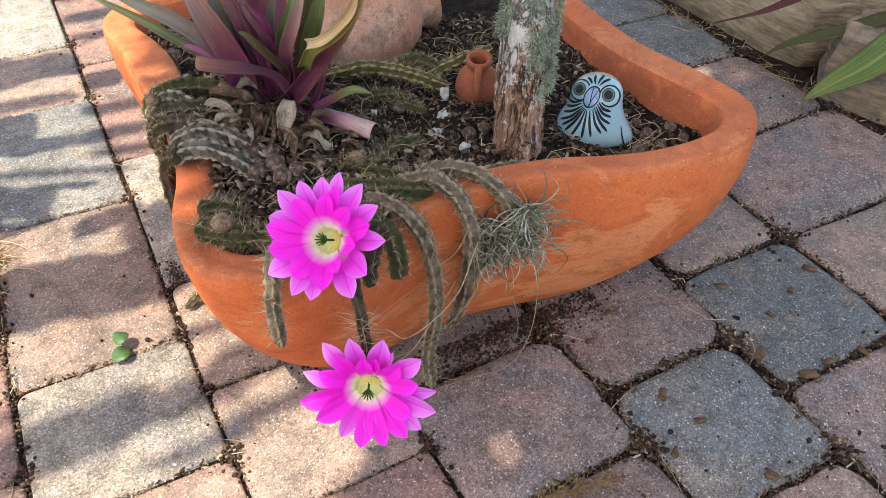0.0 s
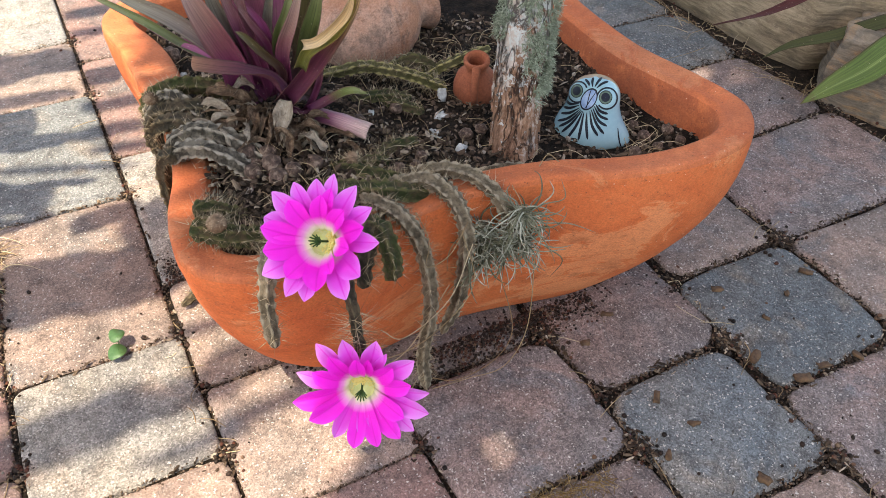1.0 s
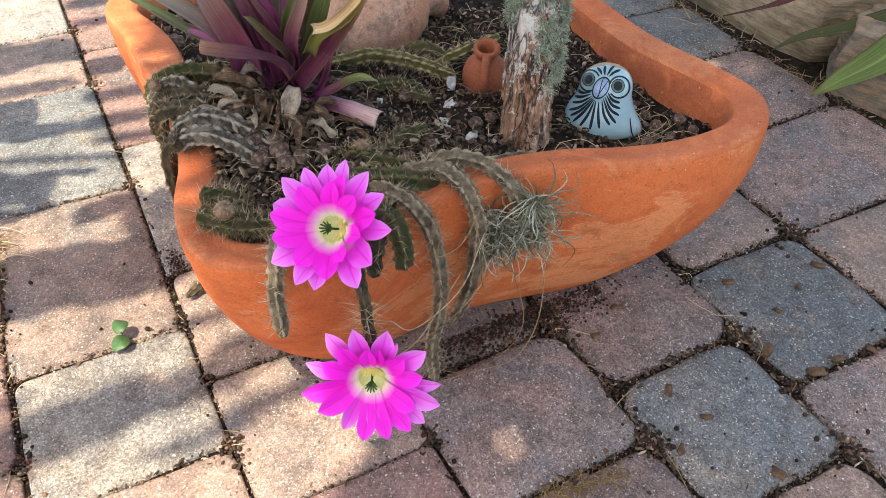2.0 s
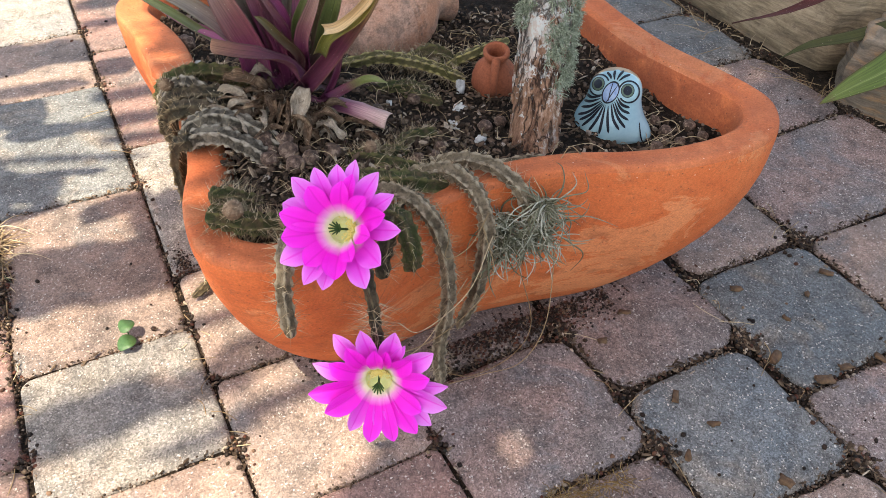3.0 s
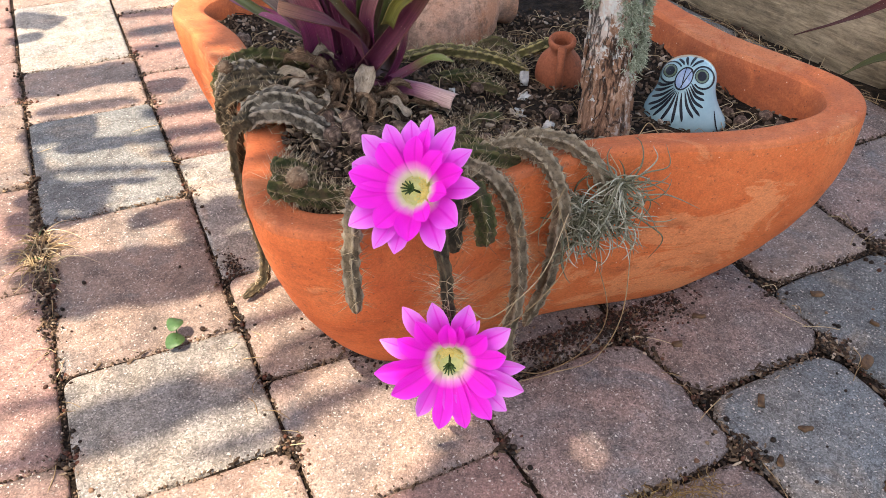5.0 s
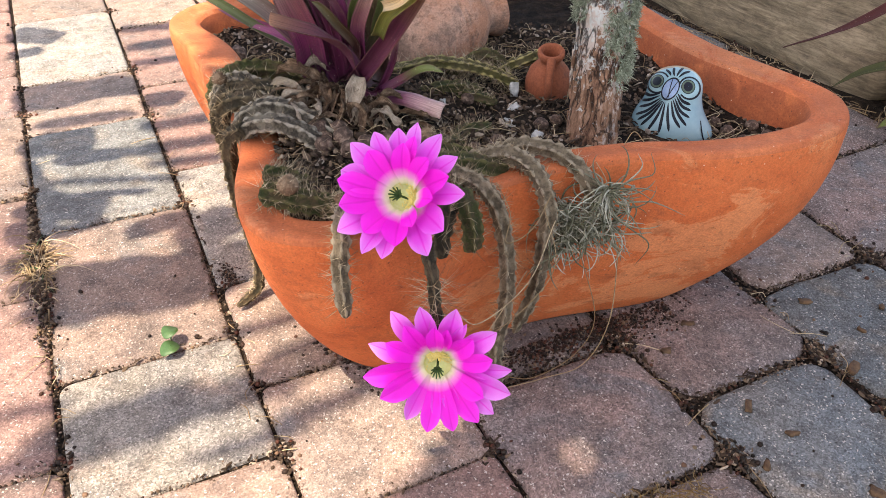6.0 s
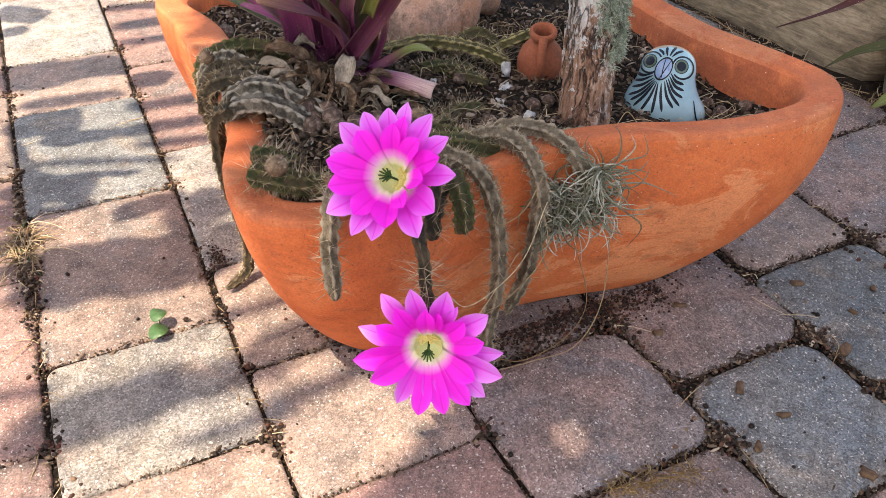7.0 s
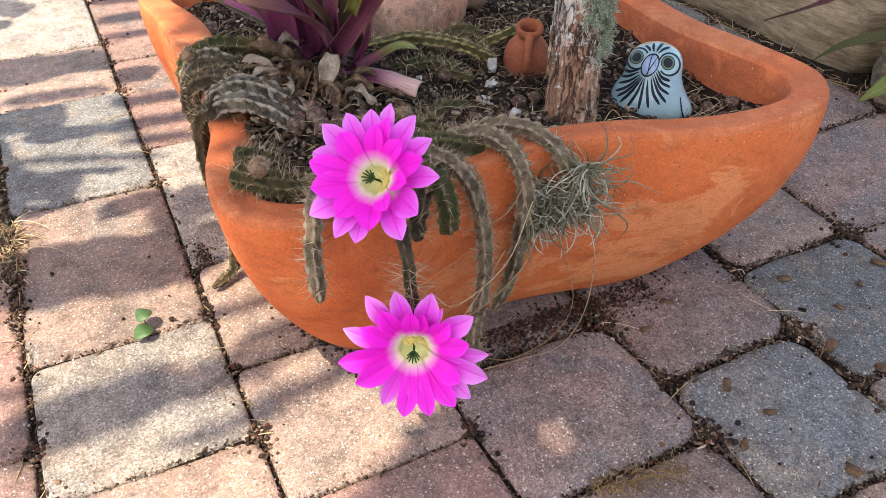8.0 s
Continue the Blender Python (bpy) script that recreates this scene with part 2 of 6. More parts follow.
def make_leaf(name, stops, margin, rough=0.42, midrib=None):
    """A strap leaf: colour along its length, a margin of another colour."""
    k = Mat(name, rough, spec=0.5)
    u, v = k.uv()
    wob = k.math("ADD", v, k.math("MULTIPLY", k.math("SUBTRACT", k.noise(30, 3), 0.5), 0.35))
    base = k.ramp(wob, stops)
    edge = k.ramp(k.math("ABSOLUTE", k.math("SUBTRACT", u, 0.5)), [(0.43, 0.0), (0.49, 0.5)])
    base = k.mix(edge, base, margin)
    if midrib:
        base = k.mix(k.ramp(k.math("ABSOLUTE", k.math("SUBTRACT", u, 0.5)), [(0.015, 0.8), (0.06, 0.0)]), base, midrib)
    line = k.n("ShaderNodeTexWave", Scale=9.0, Distortion=0.6)
    comb = k.t.nodes.new("ShaderNodeCombineXYZ")
    k.link(u, comb.inputs[0])
    k.link(comb.outputs[0], line.inputs["Vector"])
    base = k.mix(k.math("MULTIPLY", line.outputs["Fac"], 0.14), base, (0.05, 0.035, 0.03))
    fine = k.t.nodes.new("ShaderNodeCombineXYZ")
    k.link(k.math("MULTIPLY", u, 16.0), fine.inputs[0])
    k.link(k.math("MULTIPLY", v, 1.1), fine.inputs[1])
    k.link(k.math("MULTIPLY", k.info(), 40.0), fine.inputs[2])
    streak = k.noise(1.6, 5, 0.7, fine.outputs[0])
    base = k.mix(1.0, base, k.ramp(streak, [(0.32, 0.55), (0.5, 1.0), (0.7, 1.4)]), "MULTIPLY")
    base = k.mix(k.math("MULTIPLY", k.ramp(k.cells(420), [(0.1, 0.8), (0.2, 0.0)]), k.ramp(k.cells(420, "Color"), [(0.78, 0.0), (0.8, 1.0)])), base, (0.55, 0.48, 0.38))
    base = k.mix(k.ramp(k.noise(75, 6, 0.75), [(0.6, 0.0), (0.72, 0.7)]), base, (0.22, 0.15, 0.09))
    k.color(base).bump(line.outputs["Fac"], 0.25, 0.0008).bump(k.noise(120, 3), 0.2, 0.001)
    return k.m


def make_plain(name, a, b, scale=60, rough=0.8, bump=0.4, spec=0.4):
    k = Mat(name, rough, spec=spec)
    k.color(k.ramp(k.noise(scale, 6, 0.7), [(0.3, a), (0.7, b)])).bump(k.noise(scale * 3, 5, 0.7), bump, 0.0015)
    return k.m


def make_bark(name="bark", white=1.0):
    k = Mat(name, 0.92, spec=0.2)
    vec = k.scaled((1.0, 1.0, 0.16))
    grain = k.noise(110, 8, 0.75, vec)
    base = k.ramp(grain, [(0.33, (0.035, 0.020, 0.014)), (0.42, (0.17, 0.088, 0.055)), (0.55, (0.36, 0.20, 0.125)), (0.70, (0.58, 0.43, 0.34))])
    patch = k.noise(45, 8, 0.75, k.scaled((1.0, 1.0, 0.45)))
    high = k.t.nodes.new("ShaderNodeSeparateXYZ")
    k.link(k.co, high.inputs[0])
    more = k.ramp(high.outputs[2], [(0.03, 0.0), (0.13, 0.13)])
    base = k.mix(k.math("MULTIPLY", k.ramp(k.math("ADD", patch, more), [(0.56, 0.0), (0.61, 0.85)]), white), base, (0.64, 0.55, 0.48))
    spot = k.noise(130, 4, 0.7)
    base = k.mix(k.math("MULTIPLY", k.ramp(k.math("ADD", spot, more), [(0.62, 0.0), (0.67, 0.9)]), white), base, (0.62, 0.62, 0.58))
    base = k.mix(k.ramp(k.noise(60, 4), [(0.62, 0.0), (0.68, 0.7)]), base, (0.30, 0.125, 0.035))
    crack = k.ramp(k.noise(75, 4, 0.6, k.scaled((1.0, 1.0, 0.10)), 0.4), [(0.455, 0.0), (0.49, 1.0), (0.51, 1.0), (0.545, 0.0)])
    base = k.mix(k.math("MULTIPLY", crack, 0.8), base, (0.022, 0.013, 0.010))
    k.color(base).bump(grain, 1.0, 0.006).bump(k.noise(300, 4), 0.5, 0.0012).bump(k.math("SUBTRACT", 1.0, crack), 0.8, 0.003)
    return k.m


def make_rock(name, a, b, c, layer=1.0):
    k = Mat(name, 0.9, spec=0.25)
    vec = k.scaled((1.0, 1.0, 3.0))
    base = k.ramp(k.noise(10, 8, 0.7, vec, 0.8), [(0.36, a), (0.5, b), (0.62, c)])
    strata = k.noise(16, 6, 0.7, k.scaled((0.6, 0.6, 7.0)), 0.5)
    base = k.mix(layer, base, k.ramp(strata, [(0.36, 0.68), (0.5, 1.0), (0.66, 1.22)]), "MULTIPLY")
    streak = k.noise(70, 6, 0.8, k.scaled((0.35, 0.35, 3.0)), 0.4)
    base = k.mix(1.0, base, k.ramp(streak, [(0.32, 0.62), (0.5, 1.0), (0.68, 1.4)]), "MULTIPLY")
    base = k.mix(k.ramp(k.noise(60, 8, 0.8), [(0.52, 0.0), (0.75, 0.6)]), base, (0.06, 0.05, 0.045))
    k.color(base).bump(streak, 0.7, 0.004).bump(k.noise(35, 8, 0.75, vec), 0.9, 0.006).bump(k.noise(300, 4), 0.4, 0.001)
    return k.m


def make_husk(name, a, b, c):
    """Dry papery leaf with streaks along its length."""
    k = Mat(name, 0.85, spec=0.2)
    u, v = k.uv()
    comb = k.t.nodes.new("ShaderNodeCombineXYZ")
    k.link(k.math("MULTIPLY", u, 9.0), comb.inputs[0])
    k.link(k.math("MULTIPLY", v, 1.3), comb.inputs[1])
    k.link(k.math("MULTIPLY", k.info(), 40.0), comb.inputs[2])
    streak = k.noise(3.6, 7, 0.8, comb.outputs[0])
    base = k.mix(0.45, k.ramp(streak, [(0.32, a), (0.5, b), (0.68, c)]), k.ramp(k.noise(95, 6, 0.75), [(0.34, a), (0.5, b), (0.66, c)]))
    base = k.mix(k.ramp(k.noise(120, 6, 0.8), [(0.5, 0.0), (0.68, 0.75)]), base, (0.03, 0.022, 0.016))
    k.color(base).bump(streak, 0.8, 0.0016).bump(k.noise(260, 4), 0.4, 0.0008)
    return k.m


TERRACOTTA = make_terracotta()
# inner wall: strongest brown mottle, darker than the outer pot
TERRACOTTA_INSIDE = make_terracotta("terracotta_inside", 0.85)
# weathered rim: red-brown stains over a dusty tone
TERRACOTTA_RIM = make_terracotta("terracotta_weathered_rim", 0.5)
OLD_CLAY = make_old_clay("weathered_clay", (0.52, 0.245, 0.148), 0.42)
RED_CLAY = make_old_clay("red_clay", (0.36, 0.11, 0.055))
PAVER_RED = make_paver("paver_red", (0.285, 0.172, 0.148), (0.215, 0.146, 0.128), (0.16, 0.145, 0.14))
PAVER_BLUE = make_paver("paver_blue_grey", (0.132, 0.147, 0.156), (0.175, 0.175, 0.170), (0.25, 0.205, 0.165), True)
PAVER_RED_WORN = make_paver("paver_red_worn", (0.245, 0.172, 0.152), (0.185, 0.155, 0.147), (0.15, 0.155, 0.165), True)
PAVER_GREY = make_paver("paver_grey", (0.205, 0.210, 0.205), (0.155, 0.160, 0.160), (0.26, 0.222, 0.185), True)
PAVER_BROWN = make_paver("paver_brown", (0.27, 0.194, 0.161), (0.20, 0.157, 0.138), (0.165, 0.158, 0.155))
PAVER_TAN = make_paver("paver_tan", (0.295, 0.208, 0.170), (0.215, 0.170, 0.149), (0.155, 0.15, 0.15))
PAVER_PALE = make_paver("paver_pale", (0.275, 0.247, 0.217), (0.205, 0.194, 0.184), (0.305, 0.240, 0.197), True)
SOIL = make_soil(lift=1.05)
DIRT = make_soil("joint_dirt", 1.1)
LITTER = make_lumps("soil_litter", [(0.0, (0.022, 0.015, 0.011)), (0.45, (0.090, 0.058, 0.040)), (0.78, (0.17, 0.115, 0.082)), (0.94, (0.23, 0.175, 0.135)), (1.0, (0.42, 0.36, 0.30))])
SEEDS = make_lumps("seeds", [(0.0, (0.008, 0.006, 0.005)), (0.6, (0.028, 0.016, 0.012)), (0.85, (0.10, 0.035, 0.022)), (1.0, (0.2, 0.14, 0.09))], 0.5)
STRAW = make_lumps("dry_straw", [(0.0, (0.20, 0.13, 0.07)), (0.6, (0.38, 0.28, 0.16)), (1.0, (0.55, 0.45, 0.30))])
HUSK = make_husk("dry_husk", (0.014, 0.008, 0.005), (0.125, 0.072, 0.042), (0.50, 0.36, 0.24))
HUSK_PALE = make_husk("bleached_husk", (0.08, 0.058, 0.042), (0.33, 0.26, 0.19), (0.64, 0.55, 0.44))
CACTUS_CORK = make_cactus("cactus_corky", (0.135, 0.104, 0.066), (0.46, 0.385, 0.28), (0.27, 0.21, 0.142))
CACTUS_GREY = make_cactus("cactus_grey", (0.045, 0.036, 0.025), (0.50, 0.44, 0.35), (0.20, 0.17, 0.13))
CACTUS_GREEN = make_cactus("cactus_green", (0.042, 0.054, 0.014), (0.16, 0.145, 0.055), (0.105, 0.072, 0.038))
CACTUS_LIME = make_cactus("cactus_yellow_green", (0.11, 0.10, 0.03), (0.60, 0.50, 0.21), (0.13, 0.11, 0.05))
CACTUS_BROWN = make_cactus("cactus_brown", (0.036, 0.030, 0.017), (0.165, 0.128, 0.075), (0.10, 0.070, 0.042))
SPINE = make_spine()
PETAL = make_petal("petal_inner", [(0.0, (0.62, 0.68, 0.22)), (0.05, (0.86, 0.84, 0.55)), (0.10, (0.91, 0.78, 0.64)), (0.17, (0.93, 0.36, 0.74)), (0.29, (0.94, 0.015, 0.68)), (0.7, (0.93, 0.012, 0.72)), (1.0, (0.90, 0.05, 0.78))], (0.74, 0.004, 0.50), (0.92, 0.10, 0.84))
PETAL_OUTER = make_petal("petal_outer", [(0.0, (0.62, 0.68, 0.22)), (0.05, (0.86, 0.82, 0.60)), (0.12, (0.90, 0.62, 0.72)), (0.30, (0.88, 0.04, 0.72)), (0.7, (0.84, 0.10, 0.78)), (1.0, (0.80, 0.26, 0.82))], (0.78, 0.01, 0.62), (0.84, 0.36, 0.88))
STIGMA = make_plain("stigma", (0.022, 0.06, 0.012), (0.05, 0.10, 0.02), 200)
ANTHER = make_plain("anther", (0.78, 0.62, 0.14), (0.88, 0.78, 0.34), 300)
THROAT = make_plain("flower_throat", (0.62, 0.64, 0.22), (0.80, 0.80, 0.46), 120)
BARK = make_bark()
TREE_BARK = make_bark("tree_bark", 0.1)
LICHEN = make_lumps("lichen", [(0.0, (0.17, 0.20, 0.13)), (0.6, (0.34, 0.38, 0.27)), (1.0, (0.56, 0.59, 0.46))])
AIRPLANT = make_lumps("air_plant_leaf", [(0.0, (0.11, 0.11, 0.065)), (0.5, (0.29, 0.29, 0.215)), (1.0, (0.60, 0.59, 0.49))])

GLAZE = make_plain("pale_blue_glaze", (0.22, 0.38, 0.43), (0.36, 0.52, 0.55), 25, 0.16, 0.03, 0.6)
GLAZE_BLACK = make_plain("black_glaze", (0.005, 0.006, 0.010), (0.014, 0.017, 0.026), 200, 0.42, 0.0, 0.2)
GLAZE_BLUE = make_plain("blue_glaze", (0.15, 0.23, 0.40), (0.30, 0.40, 0.54), 200, 0.2, 0.05)
GLAZE_GREY = make_plain("grey_green_glaze", (0.065, 0.10, 0.065), (0.14, 0.185, 0.13), 300, 0.25, 0.05)
GLAZE_BROWN = make_plain("brown_glaze", (0.22, 0.12, 0.05), (0.30, 0.18, 0.09), 90, 0.3, 0.05)
BROM_PURPLE = make_leaf("bromeliad_purple", [(0.0, (0.115, 0.017, 0.066)), (0.40, (0.205, 0.034, 0.105)), (0.54, (0.25, 0.085, 0.105)), (0.68, (0.32, 0.165, 0.145)), (1.0, (0.36, 0.26, 0.20))], (0.12, 0.03, 0.05), 0.40)
BROM_GREY = make_leaf("bromeliad_greyed", [(0.0, (0.085, 0.012, 0.050)), (0.35, (0.12, 0.040, 0.060)), (0.55, (0.17, 0.135, 0.11)), (1.0, (0.22, 0.21, 0.15))], (0.06, 0.085, 0.03), 0.42)
BROM_GREEN = make_leaf("bromeliad_green", [(0.0, (0.085, 0.012, 0.045)), (0.35, (0.055, 0.060, 0.020)), (0.6, (0.120, 0.150, 0.045)), (1.0, (0.24, 0.25, 0.11))], (0.19, 0.045, 0.08), 0.34)
BROM_OLIVE = make_leaf("bromeliad_olive", [(0.0, (0.075, 0.012, 0.035)), (0.4, (0.075, 0.045, 0.022)), (1.0, (0.115, 0.105, 0.035))], (0.14, 0.04, 0.05), 0.36)
BROM_DARK = make_leaf("bromeliad_maroon", [(0.0, (0.105, 0.015, 0.052)), (0.5, (0.155, 0.032, 0.076)), (0.75, (0.20, 0.085, 0.090)), (1.0, (0.24, 0.15, 0.13))], (0.15, 0.04, 0.06), 0.32)
BROM_MAGENTA = make_leaf("bromeliad_magenta", [(0.0, (0.13, 0.014, 0.072)), (0.6, (0.23, 0.042, 0.125)), (1.0, (0.26, 0.090, 0.13))], (0.07, 0.07, 0.03), 0.34)
BROM_MAROON = make_leaf("bromeliad_cut", [(0.0, (0.10, 0.014, 0.05)), (0.5, (0.13, 0.026, 0.045)), (0.8, (0.18, 0.062, 0.050)), (1.0, (0.26, 0.12, 0.07))], (0.10, 0.05, 0.03), 0.75)
BROM_PINK = make_leaf("bromeliad_faded", [(0.0, (0.10, 0.012, 0.065)), (0.30, (0.20, 0.065, 0.11)), (0.5, (0.38, 0.20, 0.215)), (1.0, (0.50, 0.33, 0.29))], (0.42, 0.26, 0.22), 0.4)
BROM_TAN = make_leaf("bromeliad_dry_tip", [(0.0, (0.085, 0.012, 0.040)), (0.36, (0.135, 0.028, 0.055)), (0.50, (0.17, 0.065, 0.055)), (0.66, (0.42, 0.26, 0.13)), (1.0, (0.58, 0.40, 0.20))], (0.30, 0.16, 0.10), 0.4)
BROM_YELLOW = make_leaf("bromeliad_yellowing", [(0.0, (0.12, 0.13, 0.03)), (0.5, (0.22, 0.20, 0.035)), (1.0, (0.42, 0.31, 0.06))], (0.45, 0.30, 0.12), 0.4)
BROM_DRY = make_leaf("bromeliad_dry_edge", [(0.0, (0.50, 0.36, 0.20)), (0.5, (0.62, 0.43, 0.22)), (1.0, (0.56, 0.36, 0.17))], (0.50, 0.36, 0.20), 0.6)
BROM_LIME = make_leaf("bromeliad_lime", [(0.0, (0.12, 0.014, 0.07)), (0.35, (0.15, 0.04, 0.06)), (0.55, (0.14, 0.17, 0.04)), (1.0, (0.16, 0.18, 0.05))], (0.22, 0.03, 0.11), 0.36)
CORDY_GREEN = make_leaf("strap_leaf_green", [(0.0, (0.035, 0.065, 0.012)), (0.6, (0.075, 0.125, 0.018)), (0.93, (0.115, 0.160, 0.03)), (0.99, (0.12, 0.06, 0.03))], (0.11, 0.03, 0.035), 0.7, (0.20, 0.27, 0.075))
CORDY_OLIVE = make_leaf("strap_leaf_olive", [(0.0, (0.035, 0.040, 0.010)), (1.0, (0.055, 0.060, 0.014))], (0.07, 0.03, 0.02), 0.9)
CORDY_RED = make_leaf("strap_leaf_red", [(0.0, (0.055, 0.010, 0.010)), (1.0, (0.080, 0.014, 0.012))], (0.10, 0.02, 0.02), 0.95)
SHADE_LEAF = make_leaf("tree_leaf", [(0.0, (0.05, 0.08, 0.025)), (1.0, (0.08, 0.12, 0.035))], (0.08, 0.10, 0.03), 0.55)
WEED = make_plain("weed_leaf", (0.025, 0.065, 0.02), (0.055, 0.115, 0.04), 150, 0.5, 0.2)
SANDSTONE = make_rock("sandstone", (0.165, 0.125, 0.080), (0.28, 0.215, 0.140), (0.38, 0.295, 0.195))
FIELDSTONE = make_rock("fieldstone", (0.15, 0.125, 0.098), (0.26, 0.205, 0.150), (0.40, 0.235, 0.12), 0.5)
CHIP = make_lumps("bark_crumbs", [(0.0, (0.025, 0.016, 0.011)), (0.55, (0.065, 0.042, 0.028)), (0.86, (0.17, 0.12, 0.08)), (1.0, (0.42, 0.34, 0.26))])
CHIP_BROWN = make_plain("bark_chip_brown", (0.035, 0.02, 0.012), (0.17, 0.095, 0.048), 160, 0.9)
FIBRE = make_lumps("golden_fibre", [(0.0, (0.12, 0.065, 0.02)), (0.6, (0.26, 0.16, 0.06)), (1.0, (0.42, 0.30, 0.14))])
SHELL = make_plain("white_chip", (0.30, 0.29, 0.27), (0.62, 0.62, 0.60), 140, 0.8)

# ---- ground and pavers ----
U = Vector((0.8788, 0.4772, 0))
V = Vector((0.4772, -0.8788, 0))


def build_ground():
    bm = bmesh.new()
    n = 70
    near = [-1.6 + 3.4 * i / n for i in range(n + 1)]
    xs = [-120, -25, -6] + near + [6, 25, 120]
    grid = [[bm.verts.new((x, y + 0.6, -0.0052 + (0.004 * noise.noise((x * 40, y * 40, 0)) if abs(x) < 2 and abs(y) < 2 else -0.004))) for x in xs] for y in xs]
    for a, b in zip(grid, grid[1:]):
        for i in range(len(xs) - 1):
            bm.faces.new((a[i], a[i + 1], b[i + 1], b[i]))
    return tagged(part("ground", bm, DIRT), "dark brown sandy earth showing between the pavers", "ground", kind="structure")


ground = build_ground()
paving = tagged(new("pavement"), "tumbled concrete pavers in red, tan and blue grey", "paving", kind="structure")


def paver_mesh(w, h, rng, worn):
    """A tumbled block, w along its course's width, top at z = 0, with worn corners."""
    bm = bmesh.new()
    ring = []
    per = 9
    for cx, cy, a0 in ((1, 1, 0), (-1, 1, 90), (-1, -1, 180), (1, -1, 270)):
        r = rng.uniform(0.021, 0.035) if worn > 1.2 else rng.uniform(0.008, 0.016)
        for k in range(per - 3):
            a = radians(a0 + 90 * k / (per - 4))
            ring.append(Vector((cx * (w / 2 - r) + r * math.cos(a), cy * (h / 2 - r) + r * math.sin(a), 0)))
        p = ring[-1]
        if a0 in (0, 180):
            for f in (0.3, 0.5, 0.7):
                ring.append(Vector((p.x * (1 - 2 * f), p.y, 0)))
        else:
            for f in (0.3, 0.5, 0.7):
                ring.append(Vector((p.x, p.y * (1 - 2 * f), 0)))
    seed = rng.uniform(0, 50)
    for p in ring:
        wob = noise.noise((p.x * 28 + seed, p.y * 28, seed)) * 0.0042 * (worn - 0.6) + noise.noise((p.x * 110 + seed, p.y * 110, seed)) * 0.0026 * (worn - 0.6)
        p *= 1 + wob / max(p.length, 0.05)
    tilt = (rng.uniform(-0.009, 0.009), rng.uniform(-0.009, 0.009))
    rings = []
    for inset, z in ((0.0, -0.05), (0.0, -0.0065), (0.0016, -0.0028), (0.0045, -0.0009), (0.013, 0.0), (0.045, 0.0008)):
        out = []
        for p in ring:
            q = p * (1 - inset * (worn - 0.55) / 0.9 / p.length)
            lump = 0.0013 * noise.noise((q.x * 55 + seed, q.y * 55, 2)) if z > -0.01 else 0
            out.append(bm.verts.new((q.x, q.y, z + lump + q.x * tilt[0] + q.y * tilt[1])))
        rings.append(out)
    k = len(ring)
    for a, b in zip(rings, rings[1:]):
        for i in range(k):
            bm.faces.new((a[i], a[(i + 1) % k], b[(i + 1) % k], b[i]))
    mid = bm.verts.new((0, 0, 0.0006))
    for i in range(k):
        bm.faces.new((rings[-1][i], rings[-1][(i + 1) % k], mid))
    return bm


# each course: its two edges across, its joints from far to near, the pigment of each block between them
COURSES = [
    (-0.274, -0.099, (-1.36, -1.10, -0.864, -0.596, -0.42), "trrr"),
    (-0.099, 0.080, (-1.80, -1.475, -1.275, -0.990, -0.705, -0.532, -0.27), "ptgnpt"),
    (0.080, 0.254, (-1.69, -1.39, -1.08, -0.79, -0.62, -0.448, -0.27), "rrpttr"),
    (0.254, 0.442, (-1.05, -0.78, -0.522, -0.356, -0.18), "wtww"),
    (0.442, 0.606, (-0.88, -0.61, -0.425, -0.257, -0.08), "bwbt"),
    (0.606, 0.797, (-0.98, -0.72, -0.526, -0.343, -0.16), "wtbw"),
    (0.797, 1.098, (-1.10, -0.922, -0.722, -0.523, -0.33), "bwwt"),
]
PIGMENT = {"r": PAVER_RED, "b": PAVER_BLUE, "t": PAVER_TAN, "p": PAVER_PALE, "g": PAVER_GREY, "n": PAVER_BROWN, "w": PAVER_RED_WORN}


def edge_at(u, v):
    """A course's edge; one of them runs a little askew."""
    return u + min(0.024, 0.062 * max(0.0, -0.257 - v)) if abs(u - 0.606) < 0.001 else u


def along(u, v, off):
    """A place off a course's edge."""
    return U * (edge_at(u, v) + off) + V * v


def build_pavers():
    rng = random.Random(11)
    edges = [(a, b, list(j), c) for a, b, j, c in COURSES]
    for i in range(1, 6):
        edges.append((-0.274 - 0.177 * i, -0.274 - 0.177 * (i - 1), [-0.9 + rng.uniform(0, 0.2)], ""))
    for a, b, joints, tones in edges:
        while joints[-1] < 0.75:
            joints.append(joints[-1] + rng.choice((0.178, 0.267)))
            tones += rng.choice("rrtb")
        while joints[0] > -2.3:
            joints.insert(0, joints[0] - rng.choice((0.178, 0.267)))
            tones = rng.choice("rrtb") + tones
        for v0, v1, tone in zip(joints, joints[1:], tones):
            gap = rng.uniform(0.001, 0.0022) if b < 0.3 else rng.uniform(0.003, 0.0055)
            a0, b0 = edge_at(a, (v0 + v1) / 2), edge_at(b, (v0 + v1) / 2)
            wide = gap + 0.0022 if b < 0.3 else gap
            ob = part("paver", paver_mesh(b0 - a0 - wide, v1 - v0 - gap, rng, 1.0 if b < 0.3 else 1.65), PIGMENT[tone], paving)
            mid = U * ((a0 + b0) / 2) + V * ((v0 + v1) / 2)
            ob.matrix_basis = Matrix.Translation((mid.x, mid.y, rng.uniform(-0.0012, 0.0015))) @ pose(0, 0, 0, 0, 0, 28.5 + rng.uniform(-1.2, 1.2))


